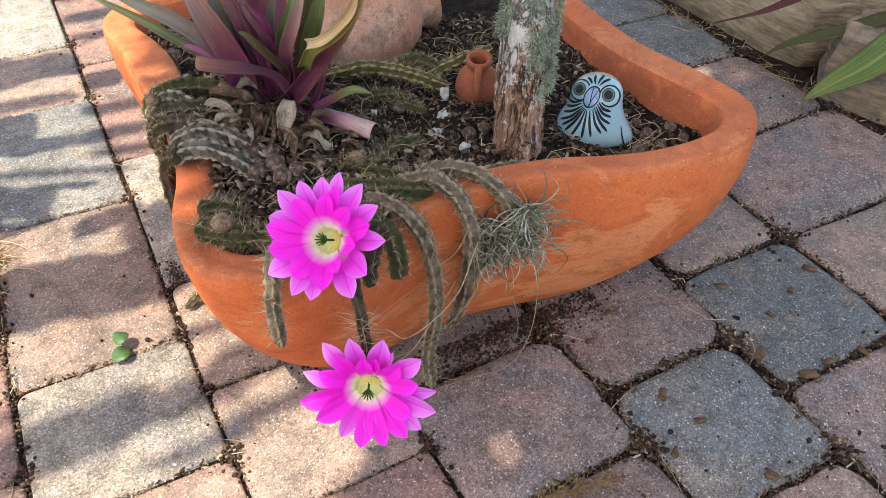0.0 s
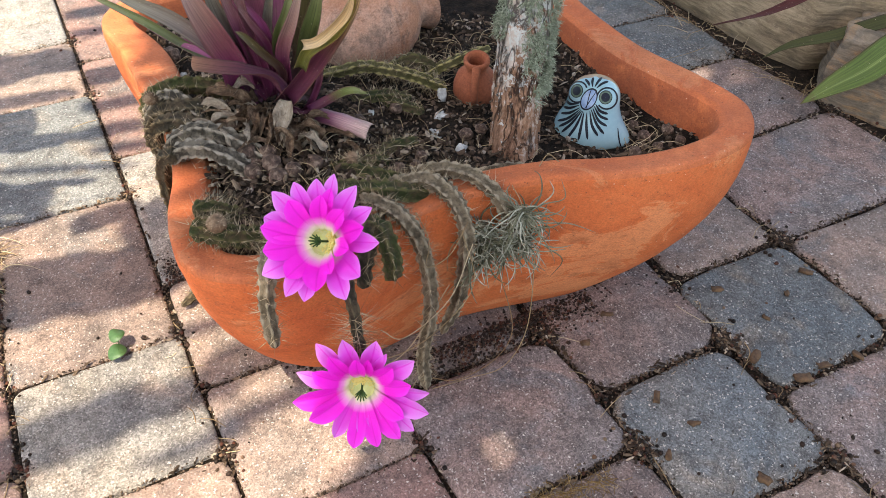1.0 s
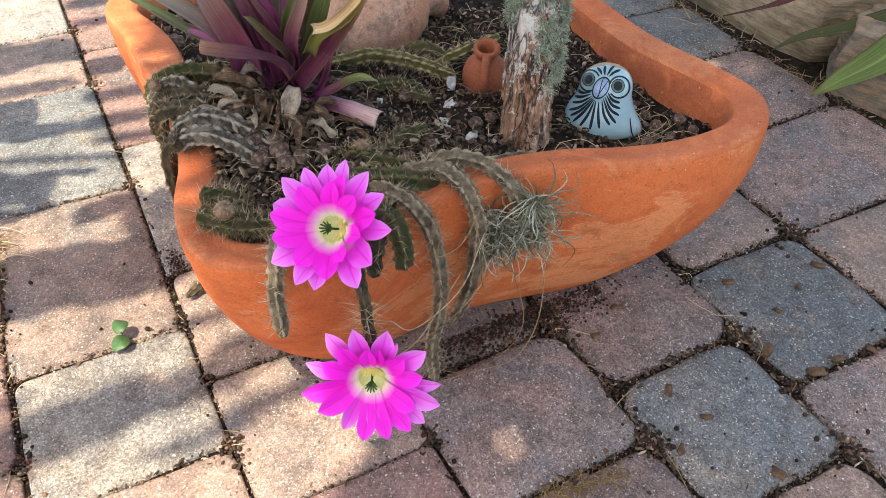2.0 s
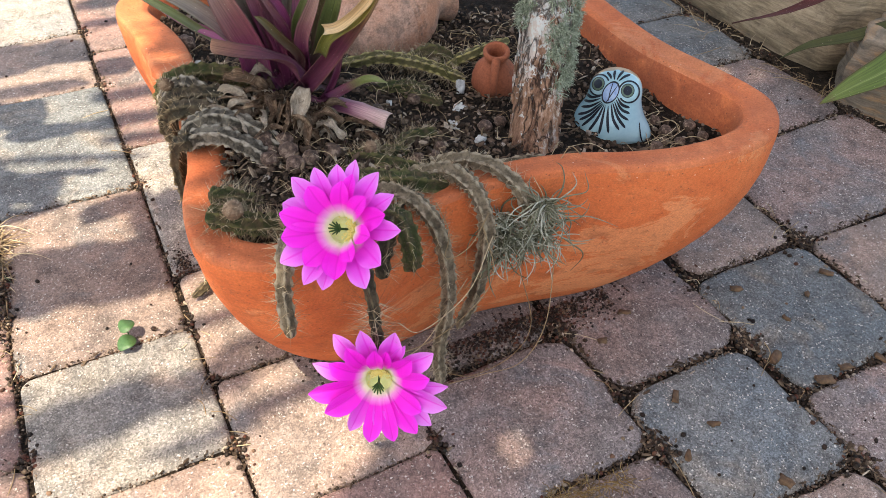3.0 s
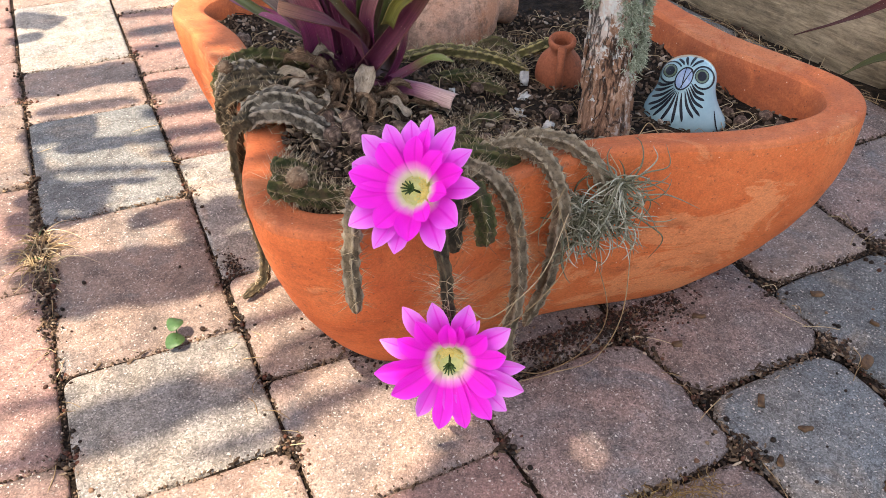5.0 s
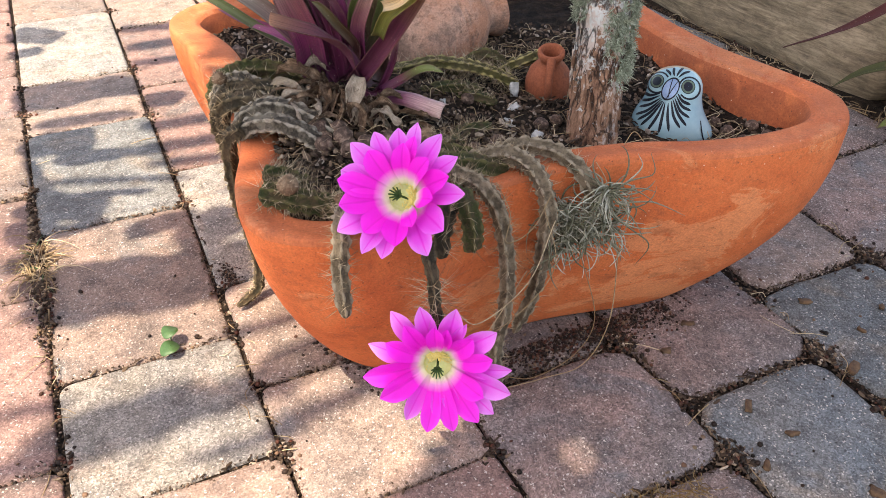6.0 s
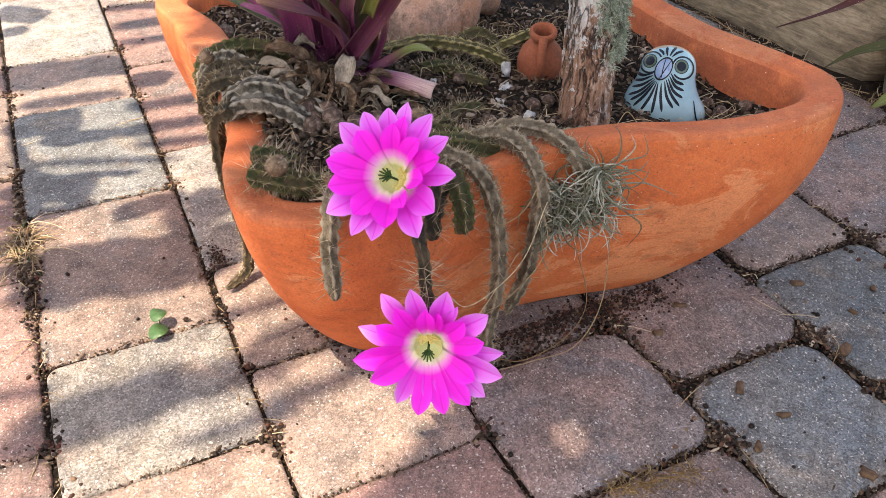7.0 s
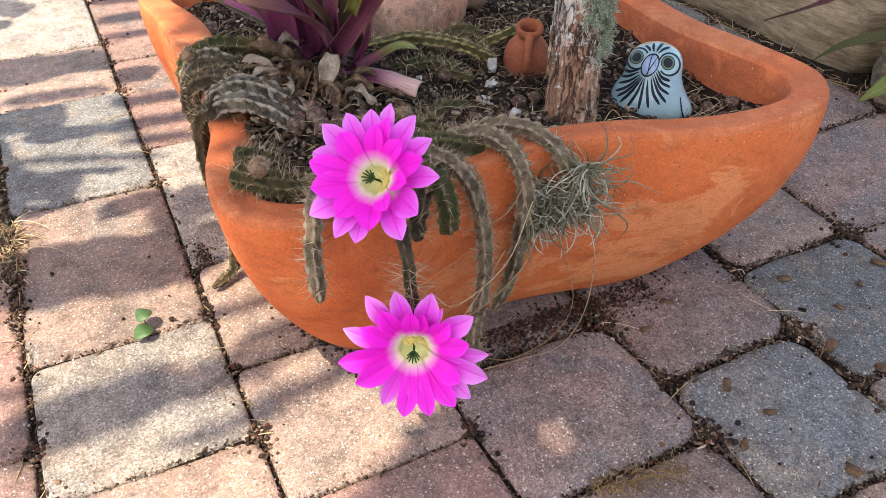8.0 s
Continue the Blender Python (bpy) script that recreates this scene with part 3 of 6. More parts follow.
# ---- the planter: two-fold turned outline with four lobes, level rim ----
HEART = Vector((-0.03, 0.873, 0))
HALF = [(0.336, 0.770), (0.325, 0.731), (0.293, 0.700), (0.242, 0.675), (0.186, 0.661), (0.131, 0.655), (0.078, 0.641), (0.027, 0.617),
        (-0.015, 0.587), (-0.05, 0.553), (-0.082, 0.526), (-0.12, 0.513), (-0.156, 0.514), (-0.184, 0.528), (-0.203, 0.558), (-0.216, 0.595),
        (-0.225, 0.645), (-0.240, 0.70), (-0.268, 0.765), (-0.310, 0.838), (-0.356, 0.895), (-0.388, 0.940)]
# one lobe swells a little more than its opposite
SWOLLEN = [(x - (0.011 if 0.75 < y < 0.86 and x < -0.25 else 0.004 if 0.69 < y < 0.75 and x < -0.2 else 0.0), y) for x, y in HALF]
OUTLINE = spline([(x, y, 0) for x, y in SWOLLEN] + [(2 * HEART.x - x, 2 * HEART.y - y, 0) for x, y in HALF], 220, True)


def inward(i):
    a, b = OUTLINE[i - 2], OUTLINE[(i + 2) % len(OUTLINE)]
    t = (b - a).normalized()
    n = Vector((-t.y, t.x, 0))
    return n if n.dot(HEART - OUTLINE[i]) > 0 else -n


INWARD = [inward(i) for i in range(len(OUTLINE))]


def wall(z):
    """How far the outer wall has drawn in towards the heart at a height."""
    f = min(max(z / 0.215, 0), 1)
    return 0.74 + 0.26 * (1 - (1 - f) ** 1.9)


def softened(ring, rounds):
    """The outline with its waists and corners eased."""
    for _ in range(rounds):
        ring = [(ring[i - 1] + ring[i] * 2 + ring[(i + 1) % len(ring)]) / 4 for i in range(len(ring))]
    return ring


FOOT = softened(OUTLINE, 100)


def ring_at(z, inset=0.0, scale=1.0):
    """The outline at a height: lobed at the rim, rounder towards the foot."""
    ease = (1 - min(max(z / 0.215, 0), 1)) ** 1.9 if scale < 1 else 0.0
    out = []
    for p, q, n in zip(OUTLINE, FOOT, INWARD):
        c = HEART + (p.lerp(q, ease) - HEART) * scale + n * inset + Vector((0, 0, z))
        if scale < 1:
            swell = math.sin(math.pi * min(1.0, z / 0.215))
            c -= n * swell * 0.006 * math.exp(-((p.x - 0.29) / 0.09) ** 2 - ((p.y - 0.72) / 0.09) ** 2)
            c += n * swell * 0.005 * math.exp(-((p.x + 0.19) / 0.06) ** 2 - ((p.y - 0.56) / 0.06) ** 2)
        out.append(c)
    return out


def build_planter():
    thing = tagged(new("planter"), "large four-lobed terracotta planter with a thick rounded rim on the pavers", "planter")
    thing.location = (HEART.x, HEART.y, 0)
    levels = [ring_at(0.001, 0.02, 0.74)]
    for z in (0.001, 0.006, 0.014, 0.026, 0.045, 0.07, 0.1, 0.13, 0.155, 0.175, 0.19, 0.203):
        levels.append(ring_at(z, 0.004 if z < 0.003 else 0.0, wall(z)))
    levels.append(ring_at(0.212, -0.0008, 1.0))
    levels.append(ring_at(0.2215, -0.0006, 1.0))
    insets = [0.0] * len(levels)
    for inset, z in ((0.0002, 0.2250), (0.0009, 0.2264), (0.0025, 0.2272), (0.006, 0.2275), (0.011, 0.2268), (0.018, 0.2251), (0.0225, 0.2246), (0.0265, 0.2252), (0.0305, 0.2243), (0.0338, 0.2215), (0.0360, 0.2170), (0.0375, 0.2125), (0.0385, 0.206), (0.041, 0.19), (0.044, 0.17), (0.045, 0.15)):
        levels.append(ring_at(z, inset, 1.0))
        insets.append(inset)
    cut = 14
    n = len(OUTLINE)
    edge = cut + 10
    for name, chosen in (("pot", range(cut + 1)), ("rim", range(cut, edge + 1)), ("inner_wall", range(edge, len(levels)))):
        bm = bmesh.new()
        rows = []
        for c in chosen:
            row = []
            for i, p in enumerate(levels[c]):
                # the rim is broader where one lobe is thickest
                p = p + INWARD[i] * 0.012 * math.exp(-((p.x + 0.31) / 0.07) ** 2 - ((p.y - 0.87) / 0.09) ** 2) * max(0.0, min(1.0, (insets[c] - 0.012) / 0.018))
                wob = 0.0011 * noise.noise(p * 8) + 0.0003 * noise.noise(p * 40)
                row.append(bm.verts.new(p - HEART + Vector((wob, wob, 0.5 * wob if p.z > 0.02 else 0))))
            rows.append(row)
        for a, b in zip(rows, rows[1:]):
            for k in range(n):
                bm.faces.new((a[k], a[(k + 1) % n], b[(k + 1) % n], b[k]))
        if name == "pot":
            bm.faces.new(rows[0][::-1])
        part(name, bm, {"pot": TERRACOTTA, "rim": TERRACOTTA_RIM, "inner_wall": TERRACOTTA_INSIDE}[name], thing)
    return thing


def soil_height(x, y):
    """The planting soil's surface, with a mound under the rosette."""
    h = 0.198
    d = math.hypot((x + 0.155) / 0.12, (y - 0.73) / 0.13)
    h += 0.040 * math.exp(-d * d)
    d = math.hypot((x + 0.07) / 0.13, (y - 0.61) / 0.06)
    h += 0.022 * math.exp(-d * d)
    d = math.hypot((x - 0.22) / 0.12, (y - 0.80) / 0.10)
    h -= 0.019 * math.exp(-d * d)
    return h + 0.006 * noise.noise((x * 22, y * 22, 4)) + 0.003 * noise.noise((x * 70, y * 70, 1))


def build_soil():
    bm = bmesh.new()
    n = len(OUTLINE)
    rim = ring_at(0, 0.035)
    rows = []
    steps = 46
    for s in range(1, steps + 1):
        f = s / steps
        row = []
        for p in rim:
            q = HEART + (p - HEART) * f
            edge = max(0, (f - 0.9) / 0.1)
            z = soil_height(q.x, q.y)
            z = min(z, 0.214 - 0.012 * edge) if f > 0.93 else z
            row.append(bm.verts.new((q.x, q.y, z)))
        rows.append(row)
    mid = bm.verts.new((HEART.x, HEART.y, soil_height(HEART.x, HEART.y)))
    for i in range(n):
        bm.faces.new((mid, rows[0][i], rows[0][(i + 1) % n]))
    for a, b in zip(rows, rows[1:]):
        for i in range(n):
            bm.faces.new((a[i], b[i], b[(i + 1) % n], a[(i + 1) % n]))
    return tagged(part("potting_soil", bm, SOIL), "dark loose potting soil mounded in the planter", "soil", kind="stuff")


planter = build_planter()
potting_soil = build_soil()


# ---- cactus ----
cactus = tagged(new("hedgehog_cactus"), "spiny trailing cactus with two magenta flowers spilling over the planter", "cactus")
cactus.location = (-0.08, 0.62, 0.22)
CACTUS_BASE = Vector(cactus.location)


def stem(pts, r0, r1, mat, seed, spines=0.012, label="", ribs=5, length=0.0088, spread=(0.0, 1.0)):
    """One ribbed stem along pts, with tufts of spines on its ribs."""
    rng = random.Random(seed)
    total = sum((Vector(a) - Vector(b)).length for a, b in zip(pts, pts[1:]))
    n = max(14, int(total / 0.002))
    path = [p - CACTUS_BASE for p in spline(pts, n)]
    path = [p + Vector((noise.noise(p * 60 + Vector((seed, 0, 0))), noise.noise(p * 60 + Vector((0, seed, 0))), 0)) * 0.0018 for p in path]
    per = ribs * 4
    bm = bmesh.new()
    uvs = bm.loops.layers.uv.new("UVMap")
    rings, amount = [], {}
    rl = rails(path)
    twist = rng.uniform(0, 6)
    for i, (p, (t, s, u)) in enumerate(zip(path, rl)):
        f = i / n
        r = r0 + (r1 - r0) * f
        r *= min(1, math.sqrt(max(0.02, 1 - max(0, (f - 0.9) / 0.1) ** 2)))
        r *= 1 + 0.08 * noise.noise((f * total * 45, seed, 3))
        ring = []
        for k in range(per):
            a = 2 * math.pi * k / per + twist + f * 0.5
            crest = 0.5 + 0.5 * math.cos(ribs * (2 * math.pi * k / per))
            bump = 0.5 + 0.5 * math.cos(2 * math.pi * i * total / n / 0.011 + k // 4 * 2.1)
            rr = r * (0.60 + 0.44 * crest ** 1.3 * (0.55 + 0.5 * bump)) * (1 + 0.09 * noise.noise((a * 2, f * total * 160, seed)) + 0.11 * noise.noise((a * 5, f * total * 420, seed)))
            v = bm.verts.new(p + (s * math.cos(a) + u * math.sin(a)) * rr)
            amount[v] = (crest * (0.55 + 0.45 * bump), f)
            ring.append(v)
        rings.append(ring)
    for a, b in zip(rings, rings[1:]):
        for k in range(per):
            bm.faces.new((a[k], a[(k + 1) % per], b[(k + 1) % per], b[k]))
    bm.faces.new(rings[0][::-1])
    bm.faces.new(rings[-1])
    for fc in bm.faces:
        for lp in fc.loops:
            lp[uvs].uv = amount[lp.vert]
    body = part("stem", bm, mat, cactus, label)
    if spines:
        bm = bmesh.new()
        step = max(1, int(spines / (total / n)))
        for i in range(2, n + 1, step):
            t, s, u = rl[i]
            f = i / n
            r = r0 + (r1 - r0) * f
            if not spread[0] <= f <= min(0.95, spread[1]):
                continue
            for q in range(ribs):
                a = 2 * math.pi * q / ribs + twist + f * 0.5
                d = s * math.cos(a) + u * math.sin(a)
                root = path[min(n, max(0, i + rng.randint(-1, 1)))] + d * r * 0.9
                for _ in range(rng.randint(3, 5)):
                    w = d + t * rng.uniform(-1.1, 1.1) + d.cross(t) * rng.uniform(-1.1, 1.1)
                    if spread != (0.0, 1.0):
                        w.y *= 0.3
                    spike(bm, root, w, length * rng.uniform(0.45, 1.6), 0.00021)
        tagged(part("spine_cover", bm, SPINE, body, "straw-coloured spines"), kind="stuff")
    return body


STEMS_OVER_SIDE = [
    ([(-0.11, 0.63, 0.218), (-0.147, 0.643, 0.233), (-0.166, 0.648, 0.243), (-0.191, 0.66, 0.246), (-0.218, 0.669, 0.239), (-0.236, 0.672, 0.222)], 0.0095, 0.010, CACTUS_GREY, 1, 0.03),
    ([(-0.13, 0.66, 0.225), (-0.17, 0.673, 0.247), (-0.198, 0.684, 0.251), (-0.224, 0.688, 0.243), (-0.241, 0.69, 0.226)], 0.010, 0.0095, CACTUS_GREY, 2, 0.03),
    ([(-0.225, 0.666, 0.238), (-0.243, 0.674, 0.222), (-0.253, 0.69, 0.17), (-0.252, 0.702, 0.12), (-0.249, 0.714, 0.06), (-0.255, 0.717, 0.018), (-0.272, 0.692, 0.010)], 0.0085, 0.006, CACTUS_BROWN, 3, 0.012),
    ([(-0.18, 0.769, 0.238), (-0.206, 0.766, 0.249), (-0.238, 0.762, 0.254), (-0.262, 0.757, 0.25), (-0.284, 0.768, 0.225), (-0.29, 0.79, 0.18)], 0.0105, 0.009, CACTUS_GREEN, 4, 0.012, "", 5, 0.009),
    ([(-0.182, 0.728, 0.243), (-0.22, 0.728, 0.248), (-0.254, 0.730, 0.243), (-0.277, 0.745, 0.21), (-0.282, 0.775, 0.15)], 0.0105, 0.009, CACTUS_BROWN, 5, 0.014, "", 5, 0.008),
    ([(-0.20, 0.70, 0.243), (-0.24, 0.708, 0.245), (-0.262, 0.725, 0.22), (-0.268, 0.745, 0.16), (-0.265, 0.76, 0.11)], 0.0105, 0.008, CACTUS_BROWN, 6, 0.011, "", 5, 0.010),
]
STEMS_BY_FLOWER = [
    ([(-0.115, 0.580, 0.216), (-0.135, 0.566, 0.224), (-0.150, 0.558, 0.231), (-0.169, 0.557, 0.236), (-0.185, 0.560, 0.239)], 0.0105, 0.0105, CACTUS_GREEN, 7, 0.0055, "", 7, 0.012),
    ([(-0.15, 0.596, 0.22), (-0.163, 0.590, 0.230), (-0.173, 0.584, 0.238), (-0.186, 0.575, 0.244)], 0.009, 0.009, CACTUS_GREEN, 8, 0.0055, "", 7, 0.012),
    ([(-0.105, 0.56, 0.225), (-0.110, 0.525, 0.245), (-0.111, 0.503, 0.243), (-0.112, 0.493, 0.215), (-0.110, 0.485, 0.175)], 0.0088, 0.0068, CACTUS_CORK, 9, 0.007, "", 5, 0.011),
    ([(-0.05, 0.59, 0.225), (-0.027, 0.562, 0.236), (-0.018, 0.546, 0.224), (-0.016, 0.545, 0.198)], 0.0095, 0.009, CACTUS_GREEN, 10, 0.007),
]
STEMS_OVER_FRONT = [
    ([(-0.053, 0.617, 0.228), (-0.026, 0.598, 0.236), (-0.004, 0.578, 0.229), (0.010, 0.582, 0.18), (0.012, 0.588, 0.114), (0.005, 0.588, 0.05), (0.009, 0.582, 0.008)], 0.0085, 0.0075, CACTUS_CORK, 11, 0.007, "", 5, 0.010),
    ([(-0.024, 0.64, 0.226), (0.007, 0.635, 0.236), (0.029, 0.614, 0.237), (0.043, 0.603, 0.213), (0.044, 0.608, 0.165), (0.039, 0.623, 0.1), (0.022, 0.625, 0.045)], 0.0095, 0.0075, CACTUS_CORK, 12, 0.012),
    ([(-0.005, 0.662, 0.222), (0.021, 0.656, 0.234), (0.047, 0.645, 0.236), (0.067, 0.631, 0.230), (0.082, 0.628, 0.205), (0.085, 0.632, 0.17)], 0.0085, 0.008, CACTUS_CORK, 13, 0.011),
]
STEMS_BEHIND = [
    ([(-0.125, 0.856, 0.210), (-0.074, 0.86, 0.222), (-0.036, 0.847, 0.226), (-0.005, 0.837, 0.222), (0.022, 0.842, 0.207)], 0.0082, 0.0072, CACTUS_LIME, 14, 0.006, "", 5, 0.012),
    ([(-0.05, 0.874, 0.205), (-0.018, 0.862, 0.232), (0.008, 0.868, 0.22)], 0.009, 0.0075, CACTUS_GREEN, 15, 0.008),
    ([(-0.01, 0.858, 0.210), (0.032, 0.879, 0.222), (0.071, 0.911, 0.222)], 0.0075, 0.007, CACTUS_LIME, 16, 0.011),
    ([(-0.10, 0.632, 0.22), (-0.057, 0.62, 0.233), (-0.022, 0.616, 0.236), (0.010, 0.632, 0.222)], 0.012, 0.010, CACTUS_GREEN, 17, 0.007),
    ([(-0.10, 0.668, 0.22), (-0.056, 0.656, 0.229), (-0.014, 0.65, 0.222)], 0.010, 0.009, CACTUS_GREEN, 18, 0.007),
    ([(0.05, 0.69, 0.202), (0.09, 0.694, 0.207), (0.125, 0.698, 0.2)], 0.008, 0.0065, CACTUS_CORK, 19, 0.0),
    ([(-0.085, 0.80, 0.212), (-0.05, 0.80, 0.222), (-0.015, 0.815, 0.212)], 0.008, 0.007, CACTUS_GREEN, 20, 0.008),
    ([(-0.07, 0.55, 0.22), (-0.055, 0.517, 0.234), (-0.047, 0.498, 0.222), (-0.043, 0.492, 0.19), (-0.041, 0.495, 0.15), (-0.040, 0.493, 0.125)], 0.0062, 0.0048, CACTUS_BROWN, 21, 0.006, "", 5, 0.022, (0.5, 0.86)),
]
STEMS_AMONG = [
    ([(-0.13, 0.62, 0.215), (-0.105, 0.605, 0.228), (-0.075, 0.60, 0.230), (-0.045, 0.605, 0.222)], 0.010, 0.009, CACTUS_BROWN, 22, 0.006, "", 5, 0.012),
    ([(-0.03, 0.60, 0.220), (-0.035, 0.57, 0.232), (-0.04, 0.545, 0.224), (-0.042, 0.53, 0.20)], 0.009, 0.008, CACTUS_BROWN, 23, 0.006, "", 5, 0.013),
    ([(-0.10, 0.65, 0.222), (-0.06, 0.672, 0.226), (-0.03, 0.69, 0.215)], 0.008, 0.007, CACTUS_GREEN, 24, 0.006, "", 5, 0.012),
    ([(-0.05, 0.68, 0.212), (-0.03, 0.712, 0.218), (-0.005, 0.735, 0.21)], 0.0075, 0.007, CACTUS_GREEN, 25, 0.007, "", 5, 0.010),
    ([(-0.06, 0.82, 0.210), (-0.03, 0.795, 0.216), (0.0, 0.79, 0.21)], 0.007, 0.0065, CACTUS_GREEN, 26, 0.007, "", 5, 0.010),
    ([(-0.21, 0.72, 0.243), (-0.245, 0.745, 0.25), (-0.272, 0.752, 0.235), (-0.283, 0.76, 0.20)], 0.009, 0.008, CACTUS_GREY, 27, 0.014, "", 5, 0.008),
]
for row in STEMS_OVER_SIDE + STEMS_BY_FLOWER + STEMS_OVER_FRONT + STEMS_BEHIND + STEMS_AMONG:
    stem(*row)


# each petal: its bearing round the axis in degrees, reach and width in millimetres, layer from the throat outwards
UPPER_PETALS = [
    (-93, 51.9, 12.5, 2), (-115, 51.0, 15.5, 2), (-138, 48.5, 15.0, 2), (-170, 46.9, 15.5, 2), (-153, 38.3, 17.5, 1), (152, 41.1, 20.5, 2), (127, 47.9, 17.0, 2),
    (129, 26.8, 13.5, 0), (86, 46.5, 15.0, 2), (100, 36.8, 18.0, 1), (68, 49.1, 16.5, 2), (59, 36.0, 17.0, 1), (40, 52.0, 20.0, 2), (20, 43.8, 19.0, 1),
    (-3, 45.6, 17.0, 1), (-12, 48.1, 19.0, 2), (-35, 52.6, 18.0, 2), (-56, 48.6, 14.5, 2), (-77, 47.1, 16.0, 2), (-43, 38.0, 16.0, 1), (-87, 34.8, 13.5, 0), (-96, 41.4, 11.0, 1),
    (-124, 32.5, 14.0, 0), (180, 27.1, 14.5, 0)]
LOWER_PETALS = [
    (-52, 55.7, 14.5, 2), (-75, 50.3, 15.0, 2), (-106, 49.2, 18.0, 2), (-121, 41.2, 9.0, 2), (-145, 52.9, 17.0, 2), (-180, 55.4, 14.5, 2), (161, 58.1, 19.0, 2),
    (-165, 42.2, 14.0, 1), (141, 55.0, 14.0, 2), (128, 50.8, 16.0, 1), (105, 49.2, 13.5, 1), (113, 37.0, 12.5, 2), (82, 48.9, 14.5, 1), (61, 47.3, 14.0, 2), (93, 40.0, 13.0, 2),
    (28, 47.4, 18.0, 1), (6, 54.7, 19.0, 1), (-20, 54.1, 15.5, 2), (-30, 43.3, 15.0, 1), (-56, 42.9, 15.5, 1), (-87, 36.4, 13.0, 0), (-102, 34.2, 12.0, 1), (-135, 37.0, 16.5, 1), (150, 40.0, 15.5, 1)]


def flower(centre, axis, seed, petals, tube_from, side):
    """A funnel of many pointed petals round a pale throat, with stamens to one side and a green stigma."""
    rng = random.Random(seed)
    z = Vector(axis).normalized()
    x = z.cross(Vector((0, 0, 1))).normalized()
    y = z.cross(x)
    c = Vector(centre) - CACTUS_BASE

    def at(r, a, h):
        return c + (x * math.cos(a) + y * math.sin(a)) * r + z * h

    bm = bmesh.new()
    rings = []
    for r, h in ((0.0012, -0.0100), (0.0042, -0.0094), (0.0074, -0.0064), (0.0092, -0.0026), (0.0104, 0.0008)):
        rings.append([bm.verts.new(at(r, 2 * math.pi * k / 24, h)) for k in range(24)])
    for a, b in zip(rings, rings[1:]):
        for k in range(24):
            bm.faces.new((a[k], a[(k + 1) % 24], b[(k + 1) % 24], b[k]))
    bm.faces.new(rings[0])
    cup = part("flower", bm, THROAT, cactus, "magenta flower with a pale green throat")
    bm = bmesh.new()
    start = Vector(tube_from) - CACTUS_BASE
    tube(bm, spline([start, (start + c - z * 0.03) / 2 - z * 0.004, c - z * 0.022, c - z * 0.0105], 16), lambda f: 0.0055 + 0.0050 * f, 12)
    for _ in range(110):
        f = rng.uniform(0.05, 0.5)
        p = start.lerp(c - z * 0.012, f)
        d = Vector((rng.uniform(-1, 1), rng.uniform(-1, 1), rng.uniform(-1, 1)))
        spike(bm, p + d.normalized() * 0.007, d - z * 0.3, rng.uniform(0.005, 0.009), 0.0002)
    part("flower_tube", bm, CACTUS_GREEN, cup, "spiny green flower tube")
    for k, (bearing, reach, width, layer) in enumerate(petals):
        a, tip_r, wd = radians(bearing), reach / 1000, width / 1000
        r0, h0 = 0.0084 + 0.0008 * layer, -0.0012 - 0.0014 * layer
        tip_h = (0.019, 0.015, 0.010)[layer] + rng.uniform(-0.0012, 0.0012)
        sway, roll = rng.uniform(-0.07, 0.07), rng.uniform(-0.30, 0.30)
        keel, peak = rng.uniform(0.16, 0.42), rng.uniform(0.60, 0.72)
        notch = rng.uniform(0.0, 0.05)
        bm = bmesh.new()
        uvs = bm.loops.layers.uv.new("UVMap")
        grid, where = [], {}
        m = 16
        for i in range(m + 1):
            f = i / m
            r = r0 + (tip_r - r0) * f
            h = h0 + (tip_h - h0) * (1 - (1 - f) ** 2.1) - 0.0025 * roll * f ** 4
            slope = math.atan2(tip_r - r0, (tip_h - h0) * 2.1 * (1 - f) ** 1.1 + 1e-4)
            b = a + sway * math.sin(f * 3.0) * (1 - f)
            if f < peak:
                shape = 0.40 + 0.60 * math.sin(f / peak * math.pi / 2) ** 1.3
            else:
                g = (f - peak) / (1 - peak)
                shape = max(0.0, 1 - g ** 1.75) ** 0.86 * (1 - notch * math.sin(g * 9)) if g < 0.95 else 0.045
            w = wd / 2 * shape + 0.00012
            row = []
            for j in range(11):
                sx = j / 5 - 1
                lift = keel * sx * sx * w + roll * sx * w * f - 0.11 * w * math.exp(-(sx * 4.5) ** 2)
                lift += 0.09 * w * noise.noise((f * 4, sx * 2.2, seed + k * 3.1))
                off = (x * -math.sin(b) + y * math.cos(b)) * (sx * w * (1 + 0.05 * noise.noise((f * 14, sx * 3, seed + k))))
                v = bm.verts.new(at(r, b, h) + off + (z * math.sin(slope) - (x * math.cos(b) + y * math.sin(b)) * math.cos(slope)) * lift)
                where[v] = (j / 10, f * tip_r / 0.048)
                row.append(v)
            grid.append(row)
        for g0, g1 in zip(grid, grid[1:]):
            for j in range(10):
                bm.faces.new((g0[j], g0[j + 1], g1[j + 1], g1[j]))
        for fc in bm.faces:
            for lp in fc.loops:
                lp[uvs].uv = where[lp.vert]
        part("petal", bm, PETAL_OUTER if layer == 2 else PETAL, cup)
    bm = bmesh.new()
    for _ in range(260):
        a = rng.gauss(radians(side), 0.62)
        r = 0.0035 + 0.0072 * rng.random() ** 0.6
        h = rng.uniform(-0.0035, 0.0022)
        foot, tip = at(r * 0.8, a, h - 0.006), at(r, a, h)
        spike(bm, foot, tip - foot, (tip - foot).length, 0.00025)
        for v in bmesh.ops.create_icosphere(bm, subdivisions=1, radius=0.00062)["verts"]:
            v.co += tip
